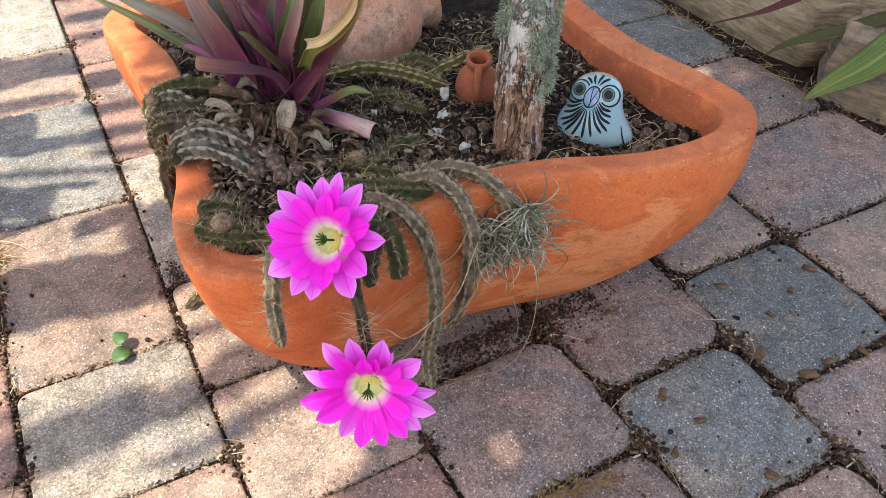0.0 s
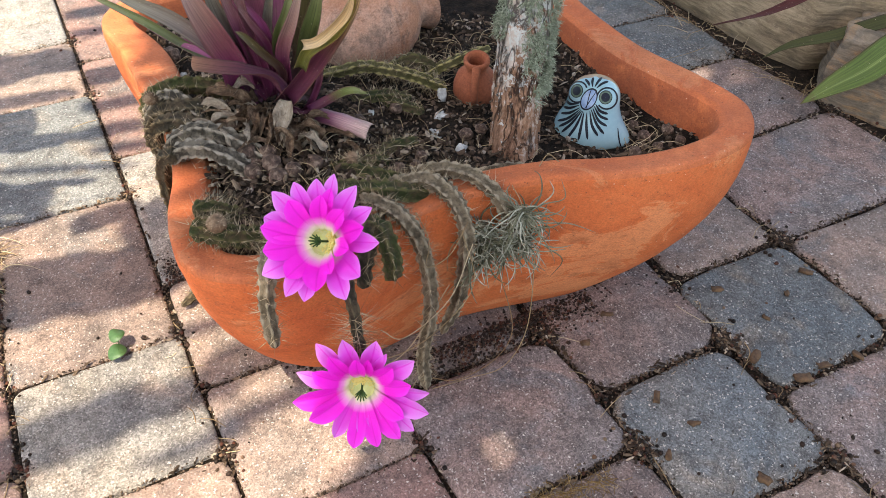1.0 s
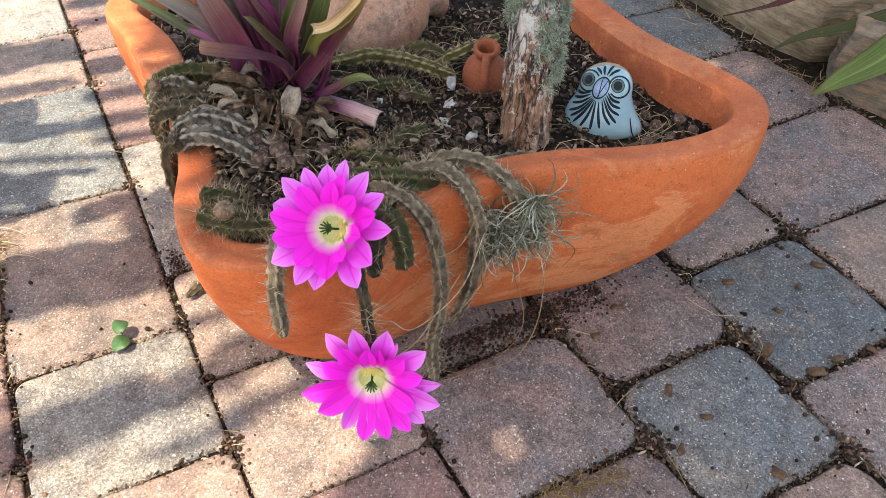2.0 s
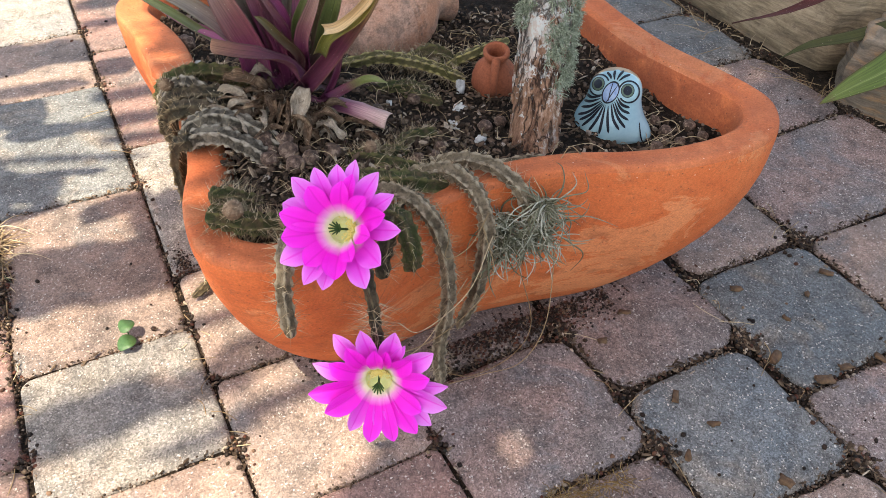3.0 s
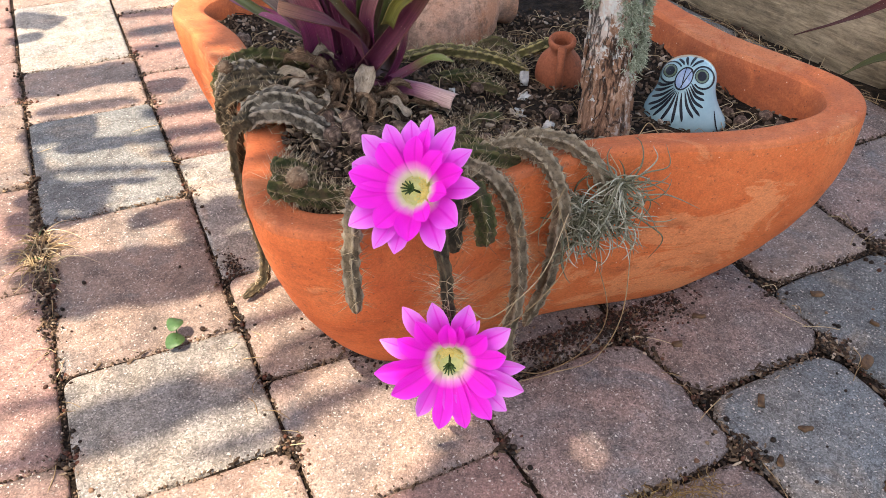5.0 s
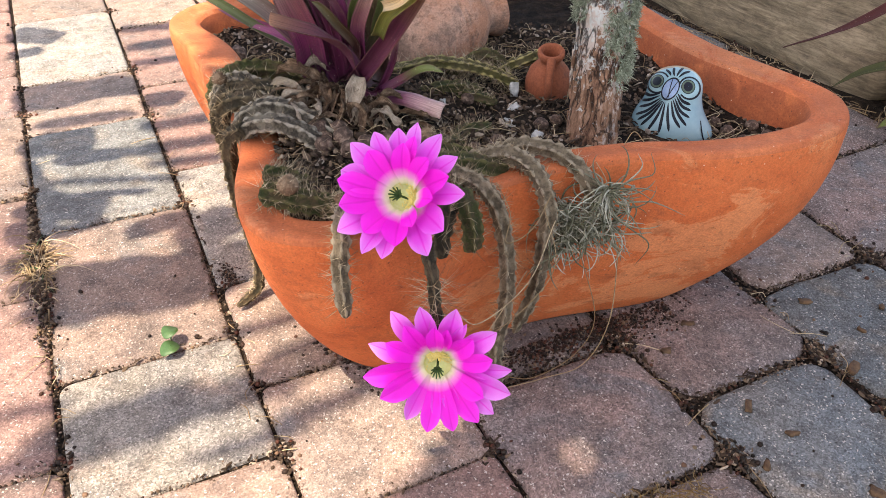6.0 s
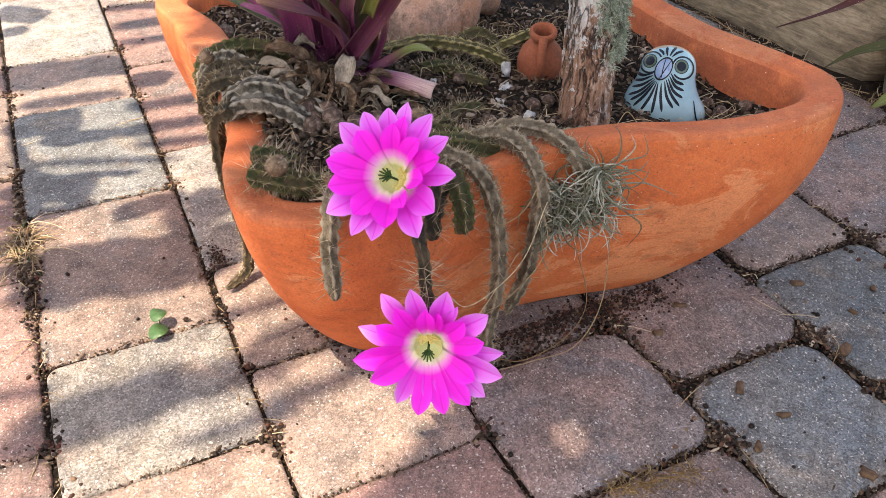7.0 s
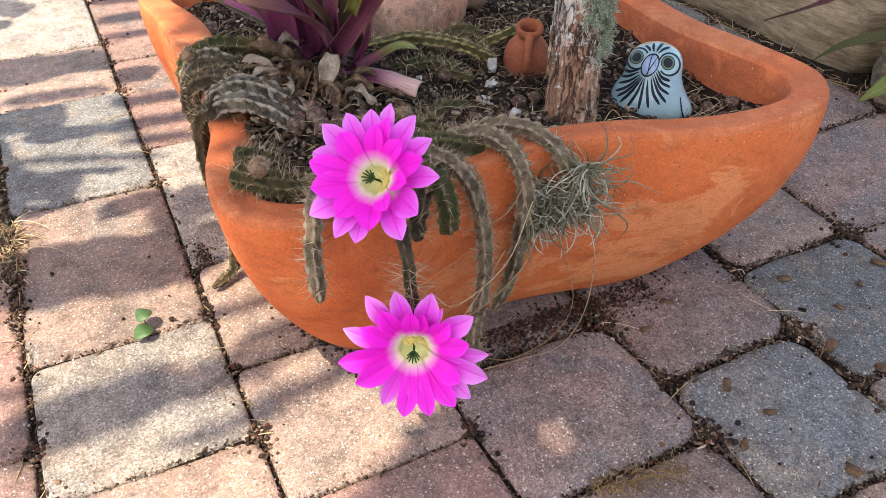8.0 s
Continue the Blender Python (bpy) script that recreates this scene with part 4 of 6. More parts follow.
    tagged(part("stamen_cluster", bm, ANTHER, cup, "yellow stamens"), kind="stuff")
    bm = bmesh.new()
    lean = at(0.0020, radians(side + 180), 0) - c
    tube(bm, [at(0, 0, -0.012), at(0, 0, -0.004) + lean * 0.5, at(0, 0, 0.002) + lean], lambda f: 0.0009, 6)
    for k in range(10):
        a = 2 * math.pi * k / 10 + 0.2
        tube(bm, [at(0.0003, a, 0.0015) + lean, at(0.0017, a, 0.0046) + lean * 1.2, at(0.0036, a, 0.0078) + lean * 1.6, at(0.0048, a, 0.0088) + lean * 1.9], lambda f: 0.00085 - 0.00035 * f, 5)
    part("stigma", bm, STIGMA, cup, "dark green lobed stigma")


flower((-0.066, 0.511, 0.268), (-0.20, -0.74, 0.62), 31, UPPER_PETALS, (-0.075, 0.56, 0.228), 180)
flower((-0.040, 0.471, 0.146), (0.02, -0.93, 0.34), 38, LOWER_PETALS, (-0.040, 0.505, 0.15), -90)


def bud(place, size, seed):
    """A withered brown flower bud with bristly wool."""
    rng = random.Random(seed)
    bm = bmesh.new()
    made = bmesh.ops.create_icosphere(bm, subdivisions=2, radius=size)["verts"]
    p = Vector(place) - CACTUS_BASE
    for v in made:
        v.co = v.co * (1 + 0.25 * noise.noise(v.co * 220 + Vector((seed, 0, 0)))) + p
    body = part("bud", bm, HUSK, cactus, "withered brown bud")
    bm = bmesh.new()
    for _ in range(80):
        d = Vector((rng.uniform(-1, 1), rng.uniform(-1, 0.6), rng.uniform(-0.6, 1))).normalized()
        spike(bm, p + d * size * 0.8, d + Vector((rng.uniform(-0.5, 0.5), rng.uniform(-0.5, 0.5), rng.uniform(-0.5, 0.5))), rng.uniform(0.004, 0.008), 0.0002)
    tagged(part("bristle_tuft", bm, SPINE, body, "pale bristles"), kind="stuff")


for k, (place, size) in enumerate((((-0.160, 0.552, 0.250), 0.0085), ((-0.062, 0.664, 0.238), 0.0065), ((-0.262, 0.728, 0.258), 0.007), ((-0.120, 0.553, 0.238), 0.005))):
    bud(place, size, 50 + k)


def build_clutter():
    """Loose spines, crumbs and dry scraps lodged among the stems."""
    rng = random.Random(61)
    bm = bmesh.new()
    for _ in range(480):
        x, y = rng.uniform(-0.24, 0.03), rng.uniform(0.55, 0.73)
        if not in_pot(x, y, 0.02):
            continue
        p = Vector((x, y, soil_height(x, y) + rng.uniform(0.0, 0.014)))
        d = Vector((rng.uniform(-1, 1), rng.uniform(-1, 1), rng.uniform(-0.3, 0.7)))
        spike(bm, p, d, rng.uniform(0.005, 0.018), 0.00028)
    tagged(part("loose_spines", bm, SPINE), "loose straw-coloured spines lodged among the cactus stems", "spines", kind="stuff")
    items = []
    while len(items) < 1500:
        x, y = rng.uniform(-0.25, 0.03), rng.uniform(0.55, 0.76)
        if not in_pot(x, y, 0.03):
            continue
        z = soil_height(x, y) + rng.uniform(0, 0.008)
        sc = rng.uniform(0.0012, 0.0038)
        items.append((Vector((x, y, z)), Vector((sc * rng.uniform(0.6, 1.8), sc * rng.uniform(0.5, 1.0), sc * rng.uniform(0.3, 0.8))), Euler((rng.uniform(-1, 1), rng.uniform(-1, 1), rng.uniform(0, 6)))))
    scatter("dry_scraps", CHIP, items, "dark dry scraps and crumbs heaped among the stems", "litter", smooth=False)


# ---- bromeliad ----
def blade(pts, width, mat, parent, base, name="leaf", channel=0.35, taper=0.5, up=(0, -0.5, 1), cut=False, twist=0.0, label="", wave=0.0, thick=0.0012):
    """A strap leaf with a hollowed section and its own thickness."""
    n = 18
    path = [p - base for p in spline(pts, n)]
    bm = bmesh.new()
    uvs = bm.loops.layers.uv.new("UVMap")
    where, tops, lows = {}, [], []
    seed = pts[0][0] * 91 + pts[-1][1] * 37
    for i, p in enumerate(path):
        f = i / n
        t = (path[min(i + 1, n)] - path[max(i - 1, 0)]).normalized()
        s = t.cross(Vector(up))
        s = (s - t * s.dot(t)).normalized()
        s = Matrix.Rotation(twist * f, 3, t) @ s
        nrm = s.cross(t)
        w = width / 2 * (1 - taper * f ** 1.5)
        if name == "dry_sheath":
            w *= min(1.0, 0.45 + 2.2 * f)
        if not cut:
            w *= max(0.02, 1 - max(0, (f - 0.55) / 0.45) ** 2.2)
        top, low = [], []
        for j in range(9):
            x = j / 4 - 1
            rise = channel * w * x * x + wave * w * math.sin(f * 17 + seed) * abs(x) * x
            q = p + s * (x * w) + nrm * (rise + 0.04 * w * noise.noise((f * 7, x * 2, seed)))
            a = bm.verts.new(q)
            b = bm.verts.new(q - nrm * thick * (1.4 - abs(x)))
            where[a] = where[b] = (j / 8, f)
            top.append(a)
            low.append(b)
        tops.append(top)
        lows.append(low)
    for a, b, c, d in zip(tops, tops[1:], lows, lows[1:]):
        for j in range(8):
            bm.faces.new((a[j], a[j + 1], b[j + 1], b[j]))
            bm.faces.new((c[j + 1], c[j], d[j], d[j + 1]))
        bm.faces.new((a[0], b[0], d[0], c[0]))
        bm.faces.new((b[8], a[8], c[8], d[8]))
    for t, l in ((tops[-1], lows[-1]), (lows[0], tops[0])):
        for j in range(8):
            bm.faces.new((t[j], t[j + 1], l[j + 1], l[j]))
    for fc in bm.faces:
        for lp in fc.loops:
            lp[uvs].uv = where[lp.vert]
    return part(name, bm, mat, parent, label)


bromeliad = tagged(new("bromeliad"), "bromeliad with purple and green strap leaves and dry papery sheaths", "plant")
bromeliad.location = (-0.145, 0.75, 0.23)
BROM = Vector(bromeliad.location)
LEAVES_BROAD = [
    ([(-0.172, 0.745, 0.266), (-0.173, 0.725, 0.301), (-0.182, 0.710, 0.337), (-0.193, 0.700, 0.372), (-0.207, 0.710, 0.398)], 0.0280, BROM_PURPLE, 0.9, 0.3),
    ([(-0.165, 0.750, 0.263), (-0.168, 0.730, 0.310), (-0.176, 0.720, 0.342), (-0.182, 0.715, 0.371), (-0.191, 0.720, 0.394)], 0.0170, BROM_GREY, 0.8, 0.2),
    ([(-0.156, 0.745, 0.266), (-0.156, 0.730, 0.304), (-0.163, 0.720, 0.343), (-0.171, 0.720, 0.369), (-0.177, 0.720, 0.394)], 0.0130, BROM_DARK, 0.9, 0.2),
    ([(-0.174, 0.760, 0.270), (-0.206, 0.765, 0.288), (-0.245, 0.775, 0.298), (-0.273, 0.785, 0.304)], 0.0110, BROM_MAGENTA, 0.6, 0.1),
    ([(-0.181, 0.765, 0.270), (-0.223, 0.770, 0.288), (-0.263, 0.775, 0.312), (-0.301, 0.785, 0.327), (-0.332, 0.790, 0.339)], 0.0100, BROM_GREEN, 0.6, 0.1),
]
LEAVES_UPRIGHT = [
    ([(-0.174, 0.760, 0.270), (-0.201, 0.755, 0.302), (-0.233, 0.755, 0.328), (-0.268, 0.760, 0.342), (-0.301, 0.770, 0.351)], 0.0180, BROM_GREY, 0.6, 0.1),
    ([(-0.132, 0.745, 0.275), (-0.130, 0.730, 0.321), (-0.119, 0.725, 0.351), (-0.112, 0.730, 0.380)], 0.0140, BROM_GREEN, 0.9, 0.2),
    ([(-0.130, 0.735, 0.275), (-0.126, 0.725, 0.313), (-0.111, 0.715, 0.351), (-0.100, 0.720, 0.385)], 0.0150, BROM_PURPLE, 0.9, -0.2),
    ([(-0.115, 0.745, 0.288), (-0.105, 0.740, 0.322), (-0.095, 0.735, 0.352), (-0.087, 0.735, 0.383)], 0.0180, BROM_GREEN, 0.7, 0.3),
    ([(-0.137, 0.745, 0.272), (-0.141, 0.730, 0.316), (-0.153, 0.720, 0.345), (-0.168, 0.720, 0.374)], 0.0080, BROM_DARK, 0.9, 0.4),
]
LEAVES_NARROW = [
    ([(-0.130, 0.725, 0.293), (-0.144, 0.715, 0.317), (-0.156, 0.710, 0.334), (-0.164, 0.710, 0.339)], 0.0090, BROM_OLIVE, 0.9, 0.3),
    ([(-0.146, 0.760, 0.276), (-0.146, 0.755, 0.314), (-0.139, 0.750, 0.350), (-0.131, 0.750, 0.377)], 0.0110, BROM_GREY, 0.9, 0.2),
    ([(-0.115, 0.735, 0.244), (-0.100, 0.730, 0.272), (-0.093, 0.725, 0.299), (-0.093, 0.725, 0.313)], 0.0070, BROM_DARK, 0.9, 0.2),
    ([(-0.146, 0.740, 0.269), (-0.148, 0.730, 0.298), (-0.155, 0.725, 0.329), (-0.157, 0.720, 0.364), (-0.157, 0.720, 0.384)], 0.0120, BROM_DARK, 0.9, 0.3),
    ([(-0.140, 0.742, 0.274), (-0.139, 0.735, 0.307), (-0.143, 0.730, 0.335), (-0.154, 0.725, 0.356), (-0.164, 0.725, 0.372)], 0.0090, BROM_MAGENTA, 0.9, 0.3),
]
LEAVES_BEHIND = [
    ([(-0.175, 0.79, 0.245), (-0.185, 0.80, 0.33), (-0.21, 0.81, 0.40), (-0.25, 0.83, 0.45)], 0.024, BROM_PURPLE, 0.7, 0.2),
    ([(-0.13, 0.79, 0.245), (-0.11, 0.82, 0.33), (-0.085, 0.845, 0.40), (-0.06, 0.87, 0.44)], 0.022, BROM_GREEN, 0.7, 0.2),
    ([(-0.155, 0.80, 0.245), (-0.155, 0.84, 0.33), (-0.165, 0.87, 0.40), (-0.17, 0.90, 0.45)], 0.024, BROM_PURPLE, 0.7, 0.2),
    ([(-0.15, 0.785, 0.245), (-0.158, 0.785, 0.32), (-0.160, 0.785, 0.37), (-0.166, 0.79, 0.43)], 0.026, BROM_DARK, 0.7, 0.1),
    ([(-0.12, 0.78, 0.245), (-0.118, 0.775, 0.31), (-0.112, 0.772, 0.35), (-0.108, 0.775, 0.41)], 0.022, BROM_OLIVE, 0.7, 0.2),
]
for pts, w, mat, ch, tw in LEAVES_BROAD + LEAVES_UPRIGHT + LEAVES_NARROW + LEAVES_BEHIND:
    foot = Vector(pts[0]).lerp(BROM + Vector((0, 0, 0.012)), 0.55)
    blade([tuple(foot)] + pts, w, mat, bromeliad, BROM, channel=ch, up=(0.1 * math.sin(w * 900), -1, 0.25), wave=0.07, twist=tw, taper=0.25)
blade([(-0.132, 0.722, 0.262), (-0.110, 0.700, 0.295), (-0.091, 0.688, 0.324), (-0.075, 0.675, 0.352), (-0.061, 0.660, 0.377), (-0.049, 0.650, 0.401), (-0.044, 0.650, 0.419)], 0.0165, BROM_TAN, bromeliad, BROM, channel=0.9, twist=0.5, wave=0.08, taper=0.1, up=(0.2, -1, 0.3), label="maroon leaf with a curled yellow dry tip")
blade([(-0.104, 0.682, 0.320), (-0.093, 0.672, 0.342), (-0.067, 0.658, 0.366), (-0.052, 0.652, 0.390), (-0.047, 0.650, 0.406)], 0.011, BROM_YELLOW, bromeliad, BROM, channel=0.6, twist=-0.4, wave=0.15, taper=0.3, up=(0.3, -1, 0.2))
blade([(-0.095, 0.664, 0.351), (-0.082, 0.660, 0.357), (-0.066, 0.652, 0.374), (-0.053, 0.645, 0.393), (-0.048, 0.645, 0.412)], 0.0085, BROM_DRY, bromeliad, BROM, channel=0.9, twist=0.9, wave=0.25, taper=0.1, up=(-0.2, -1, 0.5), label="curled dry tan leaf edge")
blade([(-0.129, 0.722, 0.268), (-0.137, 0.700, 0.299), (-0.147, 0.662, 0.326), (-0.162, 0.642, 0.339), (-0.179, 0.628, 0.350)], 0.0155, BROM_MAROON, bromeliad, BROM, cut=True, channel=0.55, taper=0.1, up=(0.1, -0.6, 1), label="short cut maroon leaf")
blade([(-0.109, 0.725, 0.249), (-0.088, 0.725, 0.262), (-0.067, 0.720, 0.275), (-0.050, 0.720, 0.272)], 0.010, BROM_LIME, bromeliad, BROM, channel=0.5, taper=0.2, up=(0, -0.7, 1))
blade([(-0.107, 0.727, 0.250), (-0.082, 0.712, 0.253), (-0.064, 0.706, 0.250), (-0.049, 0.700, 0.248)], 0.0165, BROM_PINK, bromeliad, BROM, cut=True, channel=-0.85, taper=-0.12, wave=0.05, label="faded pink cut leaf stub")


def build_husks():
    """Dry leaf bases curled round the foot of the rosette."""
    rng = random.Random(5)
    for k in range(104):
        a = rng.uniform(math.radians(160), math.radians(345)) if k < 64 else rng.uniform(math.radians(220), math.radians(330))
        r = rng.uniform(0.015, 0.075) if k < 64 else rng.uniform(0.02, 0.05)
        p = Vector((-0.145 + r * math.cos(a), 0.735 + r * 0.85 * math.sin(a), 0))
        p.z = soil_height(p.x, p.y) + rng.uniform(0.001, 0.008)
        b = a + rng.uniform(-1.2, 1.2)
        d = Vector((math.cos(b), math.sin(b), 0))
        ln = rng.uniform(0.016, 0.038)
        pts = [p, p + d * ln * 0.5 + Vector((0, 0, rng.uniform(0.002, 0.014))), p + d * ln + Vector((0, 0, rng.uniform(-0.005, 0.010)))]
        blade(pts, rng.uniform(0.004, 0.0095), HUSK_PALE if rng.random() < 0.2 else HUSK, bromeliad, BROM, "dry_sheath", channel=rng.uniform(0.5, 1.6), taper=rng.uniform(0.1, 0.6), cut=rng.random() < 0.4, twist=rng.uniform(-1.4, 1.4), wave=0.45, up=(rng.uniform(-0.9, 0.9), rng.uniform(-0.9, 0.2), 1), thick=0.0006, label="papery dry sheath" if k == 0 else "")
    # the large papery ones, hung over the rim of the heap
    for pts, w, mat, ch, narrow in (([(-0.125, 0.706, 0.272), (-0.127, 0.696, 0.262), (-0.130, 0.684, 0.250), (-0.131, 0.676, 0.240)], 0.022, HUSK_PALE, 0.7, 0.9), ([(-0.175, 0.720, 0.247), (-0.162, 0.705, 0.249), (-0.154, 0.690, 0.244)], 0.021, HUSK, 0.7, 0.35), ([(-0.227, 0.695, 0.232), (-0.213, 0.700, 0.249), (-0.189, 0.690, 0.251), (-0.167, 0.680, 0.245)], 0.0085, HUSK_PALE, 0.6, 0.35), ([(-0.216, 0.725, 0.248), (-0.202, 0.725, 0.256), (-0.186, 0.715, 0.255), (-0.182, 0.710, 0.250)], 0.010, HUSK_PALE, 0.8, 0.35)):
        blade(pts, w, mat, bromeliad, BROM, "dry_sheath", channel=ch, taper=narrow, wave=0.28, thick=0.0007, up=(0, -0.8, 1))
    for pts, w, mat in (([(-0.165, 0.727, 0.257), (-0.19, 0.722, 0.270), (-0.208, 0.728, 0.264)], 0.013, HUSK), ([(-0.150, 0.712, 0.252), (-0.155, 0.698, 0.262), (-0.150, 0.688, 0.250)], 0.012, HUSK), ([(-0.112, 0.690, 0.247), (-0.118, 0.675, 0.250), (-0.118, 0.655, 0.238)], 0.010, HUSK), ([(-0.16, 0.742, 0.262), (-0.172, 0.735, 0.272), (-0.183, 0.722, 0.264)], 0.010, HUSK_PALE)):
        blade(pts, w, mat, bromeliad, BROM, "dry_sheath", channel=1.2, taper=0.3, wave=0.5, thick=0.0006)


build_husks()


# ---- trunk with lichen ----
def build_trunk():
    thing = tagged(new("small_tree"), "slender tree trunk with flaking brown bark and grey lichen", "tree")
    base = Vector((0.093, 0.748, 0.185))
    thing.location = base
    pts = [(0.093, 0.746, 0.185), (0.095, 0.768, 0.25), (0.101, 0.796, 0.32), (0.112, 0.835, 0.43), (0.118, 0.88, 0.6), (0.11, 0.93, 0.85), (0.10, 0.96, 1.1)]
    n = 150
    path = [p - base for p in spline(pts, n)]
    bm = bmesh.new()
    rings = []
    per = 40
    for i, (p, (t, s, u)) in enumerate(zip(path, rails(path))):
        r = 0.0243 - 0.005 * i / n + 0.002 * max(0, 1 - i / 8)
        ring = []
        for k in range(per):
            a = 2 * math.pi * k / per
            q = Vector((math.cos(a) * 3.2, math.sin(a) * 3.2, p.z * 14))
            cr = abs(noise.noise(q * 1.3)) * 0.0035 + noise.noise(q * 3) * 0.0011 + 0.0012 * noise.noise((math.cos(a) * 9, math.sin(a) * 9, p.z * 30))
            ring.append(bm.verts.new(p + (s * math.cos(a) + u * math.sin(a)) * (r - 0.001 + cr)))
        rings.append(ring)
    for a, b in zip(rings, rings[1:]):
        for k in range(per):
            bm.faces.new((a[k], a[(k + 1) % per], b[(k + 1) % per], b[k]))
    bm.faces.new(rings[-1])
    part("trunk", bm, BARK, thing)
    rng = random.Random(8)
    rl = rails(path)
    bm = bmesh.new()
    clumps = [(z, ang, 0.5) for z, ang in ((0.075, -0.35), (0.085, -0.1), (0.08, -0.6), (0.09, 0.0), (0.105, -0.3), (0.12, 0.1), (0.135, -0.4), (0.15, 0.0), (0.165, -0.3), (0.18, 0.1), (0.105, -1.15), (0.12, -1.0), (0.125, -3.1), (0.14, -2.8), (0.155, -3.0), (0.17, -2.7), (0.19, -3.0), (0.21, -0.2), (0.24, -0.6), (0.28, -2.5), (0.33, -1.0), (0.12, -1.2), (0.155, -1.5))]
    for z, ang, spread in clumps:
        for _ in range(52):
            zz = z + rng.gauss(0, 0.006)
            i = min(range(n), key=lambda q: abs(path[q].z - zz))
            a = ang + rng.gauss(0, 0.24)
            side = Vector((math.cos(a), math.sin(a), 0))
            root = path[i] + side * 0.0255
            d = (side * rng.uniform(0.2, 1.0) + Vector((rng.uniform(-0.8, 0.8), rng.uniform(-0.8, 0.4), rng.uniform(-1.0, 0.5)))).normalized()
            ln = rng.uniform(0.004, 0.011)
            for _ in range(3):
                mid = root + d * ln * 0.55 + Vector((rng.uniform(-1, 1), rng.uniform(-1, 1), rng.uniform(-1, 1))) * 0.0016
                end = mid + (d + Vector((rng.uniform(-1, 1), rng.uniform(-1, 1), rng.uniform(-1, 0.4)))).normalized() * ln * 0.5
                tube(bm, [root, mid, end], lambda f: 0.0005 - 0.0003 * f, 3, False)
                fork = mid + Vector((rng.uniform(-1, 1), rng.uniform(-1, 1), rng.uniform(-1, 1))).normalized() * ln * 0.4
                tube(bm, [mid, fork], lambda f: 0.0004 - 0.0002 * f, 3, False)
    part("lichen", bm, LICHEN, thing, "grey-green beard lichen")
    bm = bmesh.new()
    for _ in range(110):
        i = int(n * rng.uniform(0.01, 0.3))
        t, s, u = rl[i]
        a = rng.uniform(0, 6.283)
        d = s * math.cos(a) + u * math.sin(a)
        w, h = rng.uniform(0.0012, 0.0034), rng.uniform(0.004, 0.011)
        across = d.cross(t).normalized()
        c = path[i] + d * (0.0247 + rng.uniform(0, 0.0012))
        lean = d * rng.uniform(-0.001, 0.0020)
        quad = [c - across * w - t * h, c + across * w * 0.7 - t * h * 0.8, c + across * w + t * h * 0.9 + lean, c - across * w * 0.6 + t * h + lean]
        top = [bm.verts.new(p) for p in quad]
        low = [bm.verts.new(p - d * 0.0025) for p in quad]
        bm.faces.new(top)
        for k in range(4):
            bm.faces.new((top[k], low[k], low[(k + 1) % 4], top[(k + 1) % 4]))
    tagged(part("flaking_bark", bm, BARK, thing, smooth=False), kind="stuff")


build_trunk()


# ---- lathe and the clay things ----
def lathe(bm, profile, steps, place=Matrix()):
    rings = []
    for r, z in profile:
        rings.append([bm.verts.new(place @ Vector((r * math.cos(2 * math.pi * k / steps), r * math.sin(2 * math.pi * k / steps), z))) for k in range(steps)])
    for a, b in zip(rings, rings[1:]):
        for k in range(steps):
            bm.faces.new((a[k], a[(k + 1) % steps], b[(k + 1) % steps], b[k]))
    bm.faces.new(rings[0][::-1])
    bm.faces.new(rings[-1])
    return rings


def build_jug():
    thing = tagged(new("miniature_jug"), "tiny red clay jug with a handle, set in the soil", "jug")
    thing.matrix_basis = pose(0.0540, 0.855, 0.180, 15, 2, -6) @ Matrix.Diagonal((1.1, 1.1, 1.33, 1.0))
    bm = bmesh.new()
    lathe(bm, [(0.008, 0.0), (0.0145, 0.002), (0.0202, 0.009), (0.0226, 0.0185), (0.0222, 0.0255), (0.0196, 0.0330), (0.0150, 0.0385), (0.0112, 0.0415), (0.0098, 0.0440), (0.0104, 0.0462), (0.0122, 0.0480), (0.0130, 0.0500), (0.0129, 0.0522), (0.0116, 0.0536), (0.0096, 0.0532), (0.0082, 0.0508), (0.0072, 0.046), (0.009, 0.040), (0.002, 0.032)], 44)
    part("body", bm, RED_CLAY, thing)
    bm = bmesh.new()
    tube(bm, spline([(0.001, -0.0120, 0.0505), (0.001, -0.0185, 0.0485), (0.001, -0.0250, 0.0425), (0.0012, -0.0275, 0.0360), (0.0015, -0.0265, 0.0295), (0.0015, -0.0225, 0.0240)], 20), lambda f: 0.0042 - 0.0008 * f - 0.0003 * math.sin(f * 3.14), 12)
    part("handle", bm, RED_CLAY, thing)


build_jug()


